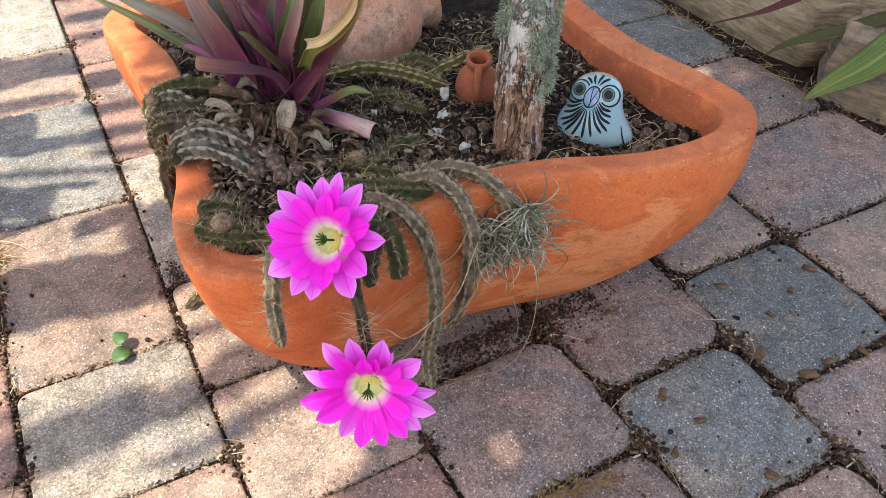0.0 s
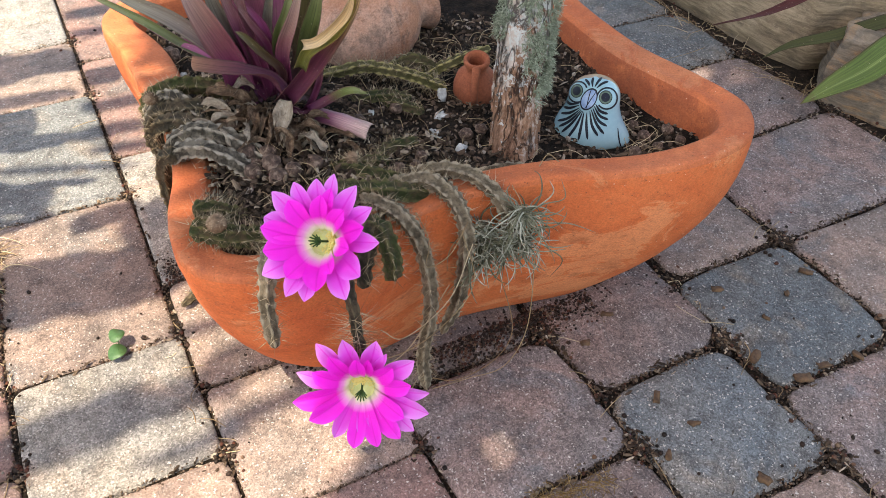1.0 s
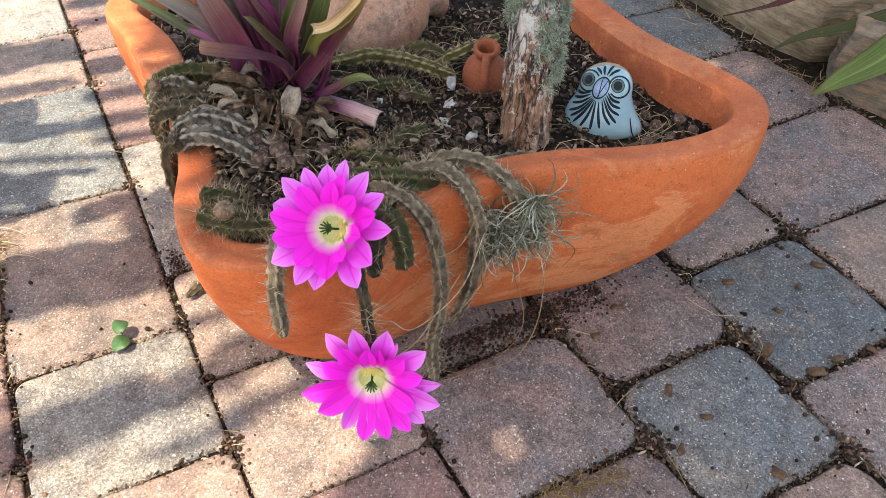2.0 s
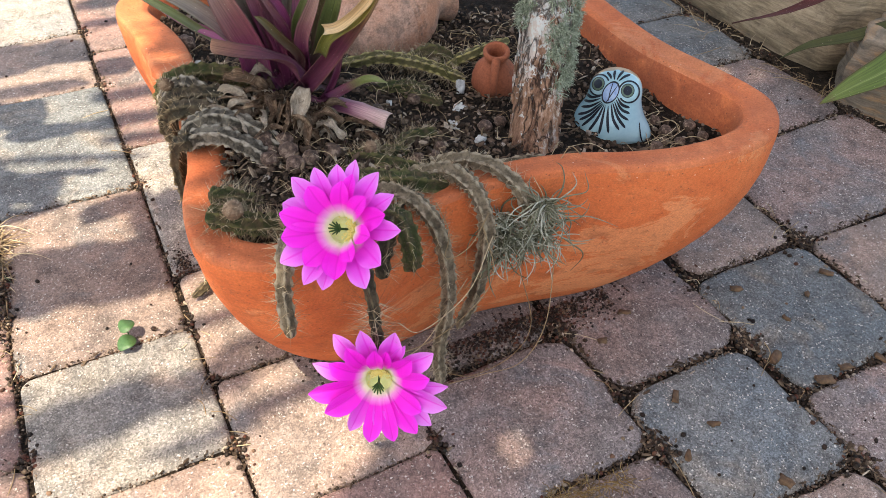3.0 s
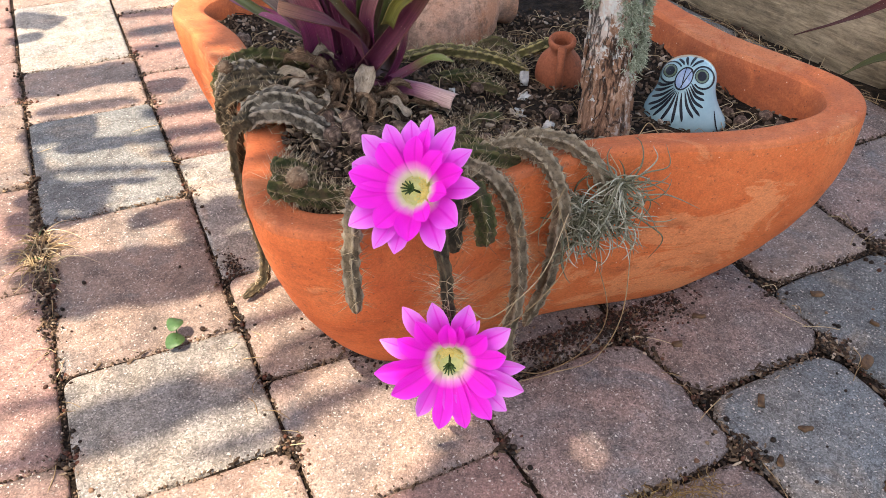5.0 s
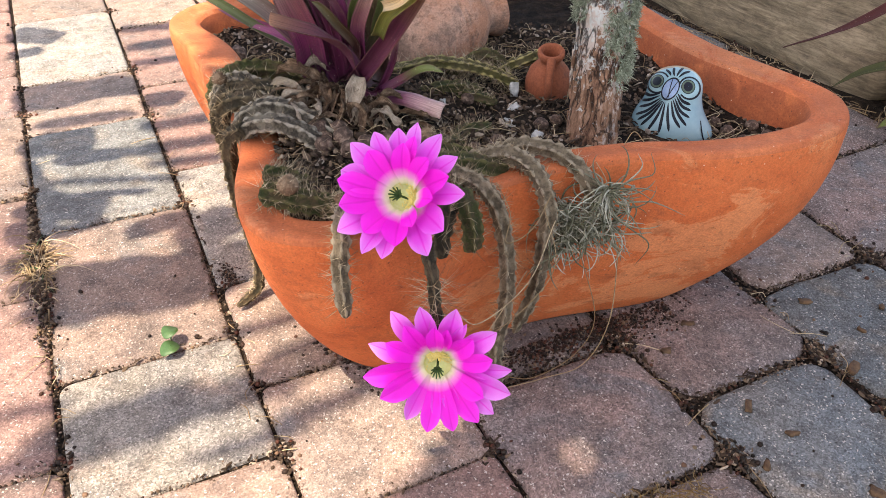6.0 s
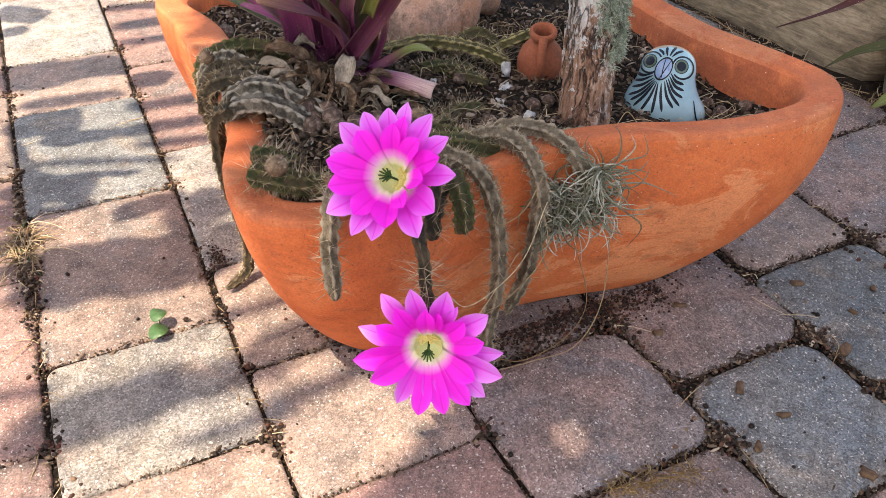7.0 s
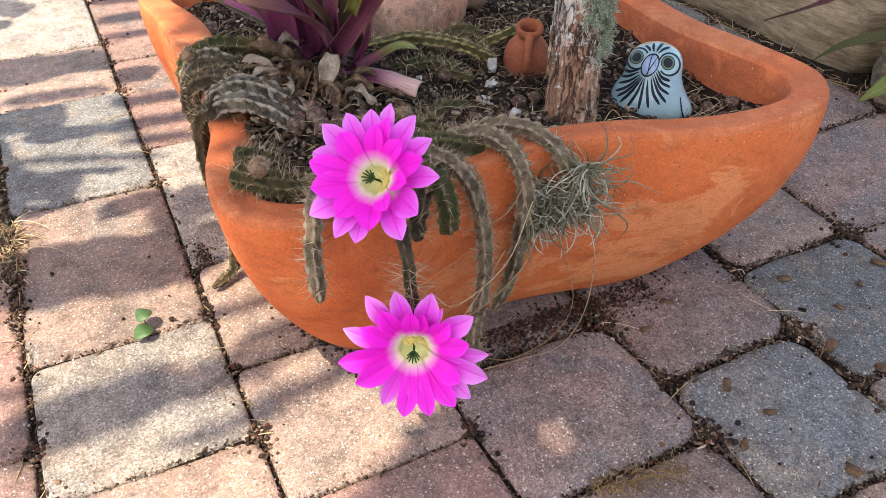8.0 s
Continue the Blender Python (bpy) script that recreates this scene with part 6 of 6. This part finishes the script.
    for _ in range(420):
        p = Vector((-0.300, 0.755, 0)) + U * rng.gauss(0, 0.005) + V * rng.gauss(0, 0.015)
        add(Vector((p.x, p.y, rng.uniform(-0.001, 0.002))), rng.choice((0.0006, 0.0008, 0.0012, 0.0018)))
    for _ in range(160):
        p = Vector((-0.475, 0.660, 0)) + U * rng.gauss(0, 0.006) + V * rng.gauss(0, 0.022)
        add(Vector((p.x, p.y, rng.uniform(-0.001, 0.003))), rng.choice((0.0006, 0.001, 0.0016, 0.0024)))
    for _ in range(260):
        x, y = rng.uniform(-0.55, 0.6), rng.uniform(0.42, 1.3)
        add(Vector((x, y, 0.0008)), rng.choice((0.0006, 0.0009, 0.0014, 0.002)))
    for a, b, joints, tones in COURSES:
        for j in joints:
            for _ in range(20 if a > 0.2 else 5):
                p = along(b, j + rng.gauss(0, 0.024), rng.gauss(0, 0.020))
                add(Vector((p.x, p.y, rng.uniform(0.0002, 0.0012))), rng.choice((0.0012, 0.0018, 0.0026, 0.0032)))
    scatter("joint_seeds", SEEDS, items, "dark round seeds and grit gathered in the paver joints", "seeds")
    bm = bmesh.new()
    for _ in range(150):
        c = rng.choice(COURSES)
        p = U * (rng.choice((c[0], c[1])) + rng.gauss(0, 0.012)) + V * rng.uniform(-1.3, -0.2)
        a, ln = rng.uniform(0, 6.28), rng.uniform(0.012, 0.045)
        d = Vector((math.cos(a), math.sin(a), 0)) * ln
        p.z = 0.0015
        tube(bm, spline([p, p + d * 0.5 + Vector((rng.uniform(-0.004, 0.004), rng.uniform(-0.004, 0.004), rng.uniform(0.001, 0.004))), p + d], 6), lambda f: rng.uniform(0.0003, 0.0006), 4, False)
    for _ in range(70):
        f = rng.random()
        p = Vector((0.37, 1.60, 0.002)).lerp(Vector((0.64, 1.17, 0.002)), f) + Vector((rng.gauss(-0.015, 0.022), rng.gauss(-0.008, 0.018), rng.uniform(0, 0.006)))
        a, ln = rng.gauss(2.0, 1.1), rng.choice((0.015, 0.03, 0.05, 0.1)) * rng.uniform(0.7, 1.2)
        d = Vector((math.cos(a), math.sin(a), rng.uniform(-0.02, 0.08))) * ln
        tube(bm, spline([p, p + d * 0.5 + Vector((rng.uniform(-0.006, 0.006), rng.uniform(-0.006, 0.006), rng.uniform(0.001, 0.006))), p + d], 6), lambda f: 0.0007 - 0.0004 * f, 4, False)
    tagged(part("straw", bm, STRAW), "thin bits of dry straw lying along the joints", "straw", kind="stuff")


build_joint_litter()


def build_chips():
    rng = random.Random(6)
    for x, y, a, ln in ((0.245, 0.582, 80, 0.012), (0.277, 0.55, 10, 0.011), (0.362, 0.64, 60, 0.017), (0.405, 0.612, 5, 0.018), (0.432, 0.630, 15, 0.012), (0.459, 0.778, -20, 0.014), (0.345, 0.745, 10, 0.012), (0.33, 0.487, -50, 0.012), (0.21, 0.70, 0, 0.012), (0.475, 0.645, -60, 0.012), (0.425, 0.74, 70, 0.008), (0.245, 0.512, 75, 0.008), (0.18, 0.655, 20, 0.010), (0.39, 0.70, -40, 0.008)):
        bm = bmesh.new()
        bmesh.ops.create_cube(bm, size=1.0)
        bmesh.ops.subdivide_edges(bm, edges=bm.edges, cuts=2, use_grid_fill=True)
        w = ln * rng.uniform(0.35, 0.55)
        for v in bm.verts:
            v.co = Vector((v.co.x * ln * 1.15, v.co.y * w * 1.25 * (1 - 0.5 * abs(v.co.x)), v.co.z * 0.0032 + 0.003 * v.co.x ** 2))
            v.co += Vector((noise.noise(v.co * 200 + Vector((x * 99, 0, 0))), noise.noise(v.co * 200 + Vector((0, y * 99, 0))), 0.4 * noise.noise(v.co * 150))) * 0.0030
        ob = part("bark_chip", bm, CHIP_BROWN)
        ob.matrix_basis = pose(x, y, 0.0028, rng.uniform(-6, 6), rng.uniform(-6, 6), a)
        tagged(ob, "small brown bark chip lying on the pavers", "bark chip", "bark chips on the pavers")


build_chips()


def build_fibres():
    """A tangle of dry golden root fibres in a joint."""
    rng = random.Random(71)
    thing = tagged(new("fibre_clump"), "tangle of dry golden root fibres lying in a paver joint", "fibres")
    a, b = Vector((0.108, 0.459, 0)), Vector((0.186, 0.483, 0))
    thing.location = (a + b) / 2
    bm = bmesh.new()
    for _ in range(150):
        f = rng.random()
        p = a.lerp(b, f) - Vector(thing.location) + Vector((rng.gauss(0, 0.004), rng.gauss(0, 0.004), rng.uniform(-0.002, 0.003)))
        w = rng.gauss(0.3, 0.5)
        path = [p.copy()]
        for _ in range(6):
            w += rng.uniform(-0.9, 0.9)
            p = p + Vector((math.cos(w), math.sin(w), rng.uniform(-0.25, 0.3))) * rng.uniform(0.0015, 0.0038)
            path.append(p.copy())
        tube(bm, path, lambda f: 0.00034, 3, False)
    tagged(part("fibre_tangle", bm, FIBRE, thing), kind="stuff")


build_fibres()


def build_weed():
    thing = tagged(new("weed_seedling"), "tiny green seedling with two round leaves in a paver joint", "weed")
    base = Vector((-0.325, 0.632, 0.0))
    thing.location = base
    for d, s in (((-0.002, 0.005, 0.016), 0.0105), ((0.001, -0.006, 0.010), 0.0120)):
        bm = bmesh.new()
        d = Vector(d)
        tube(bm, [Vector((0, 0, -0.006)), d * 0.5, d], lambda f: 0.0008, 6)
        ax = Vector((d.x, d.y, 0)).normalized()
        side = Vector((-ax.y, ax.x, 0))
        mid = bm.verts.new(d + ax * s * 0.4 + Vector((0, 0, -0.0015)))
        edge = []
        for k in range(20):
            a = 2 * math.pi * k / 20
            r = s * (1 - 0.22 * max(0, math.cos(a)) ** 6)
            edge.append(bm.verts.new(d + ax * (s * 0.4 + r * math.cos(a)) + side * r * 0.8 * math.sin(a) + Vector((0, 0, 0.002 * math.sin(2 * a)))))
        for k in range(20):
            bm.faces.new((mid, edge[k], edge[(k + 1) % 20]))
        low = bmesh.ops.extrude_face_region(bm, geom=[f for f in bm.faces if mid in f.verts])
        for g in low["geom"]:
            if isinstance(g, bmesh.types.BMVert):
                g.co.z += 0.0006
        part("leaf", bm, WEED, thing)


build_weed()


def build_grass():
    thing = tagged(new("grass_tuft"), "half-dry tuft of grass growing in a paver joint", "grass")
    base = Vector((-0.530, 0.763, 0.0))
    thing.location = base
    rng = random.Random(9)
    line = Vector((-0.477, 0.879, 0))
    for name, mat, count in (("dry_grass", STRAW, 190), ("green_grass", WEED, 12)):
        bm = bmesh.new()
        for _ in range(count):
            a = rng.uniform(0, 6.28)
            ln = rng.uniform(0.010, 0.042) * rng.choice((0.5, 0.8, 1.3))
            out = Vector((math.cos(a), math.sin(a), 0)) + line * rng.uniform(-0.8, 0.8)
            h = rng.uniform(0.02, 0.32)
            p = line * rng.gauss(0, 0.026) + Vector((rng.gauss(0, 0.006), 0, 0))
            side = Vector((-out.y, out.x, 0)) * rng.uniform(-0.25, 0.25) * ln
            tube(bm, spline([p + Vector((0, 0, -0.006)), p + out * ln * 0.3 + Vector((0, 0, ln * h * 0.6)), p + out * ln * 0.7 + side + Vector((0, 0, 0.002 + ln * h * 0.6)), p + out * ln + side * 2 + Vector((0, 0, max(0.002, ln * h * 0.2)))], 8), lambda f: 0.0010 * (1 - f) + 0.0002, 4, False)
        tagged(part(name, bm, mat, thing), kind="stuff")
    items = []
    for _ in range(800):
        p = base + line * rng.gauss(0.01, 0.075) + Vector((rng.gauss(0, 0.004), 0, rng.uniform(-0.003, 0.004)))
        sc = rng.uniform(0.0008, 0.0034)
        items.append((p, Vector((sc * rng.uniform(0.7, 2.2), sc * rng.uniform(0.5, 1.0), sc * rng.uniform(0.4, 0.9))), Euler((rng.uniform(-0.6, 0.6), rng.uniform(-0.6, 0.6), rng.uniform(0, 6)))))
    scatter("grass_litter", CHIP, items, "brown crumbs and dry roots round the grass tuft in the joint", "litter", smooth=False)


build_grass()


# ---- edging stones and the strap-leaved plant ----
def boulder(name, place, size, turn, seed, mat, label, cuts=18):
    bm = bmesh.new()
    bmesh.ops.create_cube(bm, size=2.0)
    bmesh.ops.subdivide_edges(bm, edges=bm.edges, cuts=cuts, use_grid_fill=True)
    for v in bm.verts:
        p = v.co.normalized() * (0.45 + 0.55 * max(abs(v.co.x), abs(v.co.y), abs(v.co.z)))
        q = v.co.lerp(p, 0.42)
        s = Vector((seed, seed * 0.7, 0))
        q += q.normalized() * (0.16 * noise.noise(q * 1.3 + s) + 0.07 * noise.noise(q * 3.4 + s) + 0.025 * noise.noise(q * 9 + s))
        v.co = Vector((q.x * size[0], q.y * size[1], q.z * size[2]))
    ob = part(name, bm, mat)
    ob.matrix_basis = pose(*place, 0, 0, turn)
    return tagged(ob, label, "stone", "edging stones")


boulder("edging_stone", (0.548, 1.662, 0.06), (0.42, 0.165, 0.17), -60, 3.0, SANDSTONE, "long tan sandstone edging block beside the pavers")
boulder("edging_stone", (0.752, 1.182, 0.022), (0.14, 0.10, 0.098), -37, 9.0, FIELDSTONE, "rounded grey and orange edging stone beside the pavers")

strap_plant = tagged(new("strap_leaved_plant"), "strap-leaved plant with green and dark red leaves over the edging stones", "plant")
strap_plant.location = (0.98, 1.25, 0.0)
STRAP = Vector(strap_plant.location)
blade([(0.95, 1.22, 0.10), (0.86, 1.17, 0.165), (0.752, 1.15, 0.150), (0.672, 1.13, 0.125), (0.629, 1.125, 0.086), (0.592, 1.130, 0.055), (0.554, 1.133, 0.022)], 0.050, CORDY_GREEN, strap_plant, STRAP, channel=0.25, taper=0.0)
blade([(0.96, 1.25, 0.10), (0.87, 1.23, 0.15), (0.775, 1.22, 0.145), (0.704, 1.21, 0.130), (0.616, 1.22, 0.091), (0.56, 1.24, 0.064), (0.529, 1.262, 0.028)], 0.026, CORDY_OLIVE, strap_plant, STRAP, channel=0.2, taper=0.2)
blade([(0.97, 1.25, 0.12), (0.80, 1.12, 0.34), (0.60, 1.06, 0.30), (0.47, 1.10, 0.19), (0.415, 1.195, 0.118)], 0.022, CORDY_RED, strap_plant, STRAP, channel=0.2, taper=0.3)
blade([(0.98, 1.28, 0.12), (0.90, 1.25, 0.36), (0.78, 1.20, 0.46), (0.68, 1.22, 0.44)], 0.026, CORDY_RED, strap_plant, STRAP, channel=0.2, taper=0.3)
blade([(0.99, 1.24, 0.12), (1.05, 1.18, 0.4), (1.14, 1.1, 0.5), (1.25, 1.05, 0.42)], 0.03, CORDY_GREEN, strap_plant, STRAP, channel=0.2, taper=0.3)


# ---- unseen shade tree, added so its leaves break the sunlight ----
CROWN_Z = 2.7
SLIDE = SUN_FROM / SUN_FROM.z * CROWN_Z


def sun_edge(y):
    """Where full shade begins, as x on the ground."""
    pts = [(-1.0, -0.2), (0.40, -0.15), (0.455, -0.09), (0.53, -0.035), (0.575, -0.13), (0.62, -0.18), (0.66, -0.195), (0.72, -0.205), (0.90, -0.27), (1.1, -0.315), (1.6, -0.33), (3.0, -0.35)]
    for (y0, x0), (y1, x1) in zip(pts, pts[1:]):
        if y <= y1:
            return x0 + (x1 - x0) * (y - y0) / (y1 - y0)
    return -0.35


def lit(x, y):
    if x < sun_edge(y):
        return True
    for px, py, r in ((0.080, 0.516, 0.045), (0.455, 1.255, 0.025), (0.53, 1.22, 0.02)):
        if math.hypot(x - px, y - py) < r:
            return True
    return False


STRIPE = radians(33)
ALONG, ACROSS = Vector((math.cos(STRIPE), math.sin(STRIPE), 0)), Vector((-math.sin(STRIPE), math.cos(STRIPE), 0))


def build_shade_tree():
    thing = tagged(new("unseen_shade_tree"), "unseen overhanging tree with narrow green leaves, added to shade the paving", "tree")
    thing.location = (-1.9, -2.0, 0)
    root = Vector(thing.location)
    bm = bmesh.new()
    tube(bm, spline([(0, 0, -0.05), (0.05, 0.02, 0.9), (0.12, 0.1, 1.9), (0.35, 0.35, 2.55), (0.75, 0.8, 2.76)], 24), lambda f: 0.09 - 0.06 * f, 12)
    part("trunk", bm, TREE_BARK, thing)
    for end in ((1.4, 1.2, 2.82), (1.5, 1.4, 2.85), (1.6, 1.6, 2.8), (1.1, 1.15, 2.84), (2.3, 3.4, 2.9), (3.1, 3.2, 2.85), (2.7, 4.0, 2.9)):
        bm = bmesh.new()
        e = Vector(end)
        tube(bm, spline([(0.6, 0.65, 2.70), Vector((0.6, 0.65, 2.70)).lerp(e, 0.5) + Vector((0.05, -0.04, 0.06)), e], 12), lambda f: 0.022 - 0.016 * f, 8)
        part("limb", bm, TREE_BARK, thing)
    for mid, end in (((1.0, 2.0, 2.2), (1.02, 2.62, 1.04)), ((0.9, 2.5, 2.2), (0.92, 2.85, 1.06)), ((1.2, 2.1, 2.1), (1.10, 2.45, 1.04)), ((1.5, 1.5, 2.3), (1.78, 2.16, 0.91))):
        bm = bmesh.new()
        tube(bm, spline([(0.75, 0.8, 2.76), mid, end], 16), lambda f: 0.0030 - 0.0015 * f, 6)
        part("drooping_twig", bm, TREE_BARK, thing)
    rng = random.Random(77)
    verts, faces, uv = [], [], []

    def leaf(c, a, ln, w, z):
        """A narrow leaf lying nearly level in the crown, by its place of shade."""
        d, s = Vector((math.cos(a), math.sin(a), 0)), Vector((-math.sin(a), math.cos(a), 0))
        base = len(verts)
        top = Vector((c[0], c[1], 0)) + SLIDE * (z / CROWN_Z) - root
        tilt = rng.uniform(-0.12, 0.12)
        for i in range(7):
            f = i / 6 - 0.5
            ww = w * (1 - abs(2 * f) ** 2.4) * 0.5 + 0.0015
            for sx in (-1, 1):
                p = top + d * (f * ln) + s * (sx * ww)
                p.z += -0.05 * ln * f * f * 4 + tilt * sx * ww
                verts.append(tuple(p))
                uv.append((0.5 + 0.5 * sx, i / 6))
        for i in range(6):
            k = base + 2 * i
            faces.append((k, k + 1, k + 3, k + 2))

    made = 0
    while made < 2300:
        x, y = rng.uniform(-0.35, 0.85), rng.uniform(0.2, 1.75)
        a, ln, w = rng.uniform(0, 3.14), rng.uniform(0.12, 0.3), rng.uniform(0.035, 0.06)
        d, s = Vector((math.cos(a), math.sin(a), 0)), Vector((-math.sin(a), math.cos(a), 0))
        made += 1
        if any(lit(x + d.x * f * ln + s.x * g, y + d.y * f * ln + s.y * g) for f in (-0.5, -0.3, -0.1, 0.1, 0.3, 0.5) for g in (-w / 2, w / 2)):
            if rng.random() < 0.5:
                ln, w = ln * 0.35, w * 0.5
                if any(lit(x + d.x * f * ln, y + d.y * f * ln) for f in (-0.5, 0, 0.5)):
                    continue
            else:
                continue
        leaf((x, y), a, ln, w, CROWN_Z + rng.uniform(-0.15, 0.15))
    # more unseen leaves overhead, added to hold back sky light from above
    for _ in range(1100):
        x, y, z = rng.uniform(-1.0, 1.6), rng.uniform(0.85, 2.8), CROWN_Z + rng.uniform(-0.25, 0.35)
        ground_x, ground_y = x - SLIDE.x * z / CROWN_Z, y - SLIDE.y * z / CROWN_Z
        leaf((ground_x, ground_y), rng.uniform(0, 3.14), rng.uniform(0.2, 0.36), rng.uniform(0.05, 0.075), z)
    # low leaves ring a gap to shape one sun spot, higher tips dim it
    for k in range(9):
        a = 2 * math.pi * k / 9 + 0.2
        for r, ln, w in ((0.034, 0.046, 0.032), (0.060, 0.085, 0.042)):
            leaf((0.082 + 0.92 * r * math.cos(a), 0.514 + 1.16 * r * math.sin(a)), a + math.pi / 2 + rng.uniform(-0.15, 0.15), ln, w * rng.uniform(0.92, 1.08), 0.90 + rng.uniform(-0.02, 0.02))
    for k in range(-2, 3):
        leaf((0.082 + 0.022 * k, 0.514), 1.4 + rng.uniform(-0.08, 0.08), 0.16, 0.0125, CROWN_Z + rng.uniform(-0.1, 0.1))
    # unseen leaves set by wanted shade strips: from and to (along, across), width, height of the leaves
    over_near = [(-0.054, 0.626, 0.056, 0.623, 0.062, 2.20), (0.046, 0.624, 0.144, 0.609, 0.043, 2.20), (0.057, 0.551, 0.131, 0.543, 0.016, 2.20), (0.135, 0.697, 0.208, 0.690, 0.018, 2.00), (0.158, 0.640, 0.216, 0.646, 0.020, 2.40), (0.125, 0.552, 0.238, 0.560, 0.022, 2.20), (0.133, 0.617, 0.207, 0.613, 0.014, 2.00), (-0.091, 0.620, -0.056, 0.613, 0.023, 2.40), (-0.083, 0.691, -0.049, 0.684, 0.017, 2.40)]
    over_middle = [(-0.017, 0.990, 0.050, 0.992, 0.018, 1.05), (0.092, 0.950, 0.153, 0.950, 0.031, 1.30), (-0.031, 0.863, 0.164, 0.812, 0.096, 1.50), (0.135, 0.900, 0.211, 0.917, 0.063, 1.70), (0.135, 0.817, 0.197, 0.833, 0.067, 1.70), (-0.053, 0.944, -0.023, 0.941, 0.031, 1.60), (-0.045, 1.013, -0.008, 1.005, 0.053, 1.20)]
    over_far = [(0.001, 1.252, 0.083, 1.228, 0.066, 1.05), (0.040, 1.178, 0.113, 1.160, 0.031, 1.05), (0.077, 1.174, 0.171, 1.142, 0.021, 1.60), (0.009, 1.125, 0.153, 1.058, 0.015, 2.00), (-0.017, 1.078, 0.056, 1.024, 0.051, 1.05), (-0.003, 1.188, 0.008, 1.064, 0.014, 1.05), (0.063, 1.061, 0.116, 1.040, 0.012, 1.05), (0.012, 1.428, 0.087, 1.418, 0.092, 1.30), (0.096, 1.414, 0.184, 1.404, 0.070, 1.30), (0.037, 1.313, 0.150, 1.292, 0.028, 1.60), (0.040, 1.742, 0.104, 1.689, 0.057, 1.05), (0.028, 1.638, 0.064, 1.632, 0.034, 1.05)]
    over_pink = [(0.195, 1.322, 0.233, 1.310, 0.042, 1.05), (0.173, 1.227, 0.259, 1.212, 0.031, 1.90), (0.159, 1.156, 0.239, 1.139, 0.031, 1.90), (0.151, 1.104, 0.231, 1.084, 0.020, 1.90), (0.221, 1.567, 0.295, 1.560, 0.038, 1.90), (0.209, 1.488, 0.278, 1.472, 0.028, 1.90), (0.231, 1.670, 0.313, 1.644, 0.035, 1.90)]
    for al0, ac0, al1, ac1, width, z in over_near + over_middle + over_far + over_pink:
        a, b = ALONG * al0 + ACROSS * ac0, ALONG * al1 + ACROSS * ac1
        way = math.atan2((b - a).y, (b - a).x)
        reach = (b - a).length
        ln = min(0.15, max(0.05, reach * 0.55)) * (0.7 if z < 2 else 1.0)
        soft = z > 1.7
        w = min(0.030, max(0.009, width * 0.45)) if soft else min(0.045, max(0.010, width * 0.7))
        for _ in range(int(10 + 15 * reach * width / (ln * w) + 4 * reach / ln)):
            c = a.lerp(b, rng.random()) + Vector((-math.sin(way), math.cos(way), 0)) * rng.uniform(-0.5, 0.5) * max(0.0, width - 0.4 * w)
            leaf((c.x, c.y), way + rng.uniform(-1, 1) * (0.06 if soft else 0.30), ln * rng.uniform(0.7, 1.2), w * rng.uniform(0.7, 1.1), z + rng.uniform(-0.06, 0.10))
    me = bpy.data.meshes.new("crown")
    me.from_pydata(verts, [], faces)
    layer = me.uv_layers.new(name="UVMap")
    for lp in me.loops:
        layer.data[lp.index].uv = uv[lp.vertex_index]
    me.materials.append(SHADE_LEAF)
    crown = new("crown", me)
    crown.parent = thing


build_shade_tree()
build_pavers()
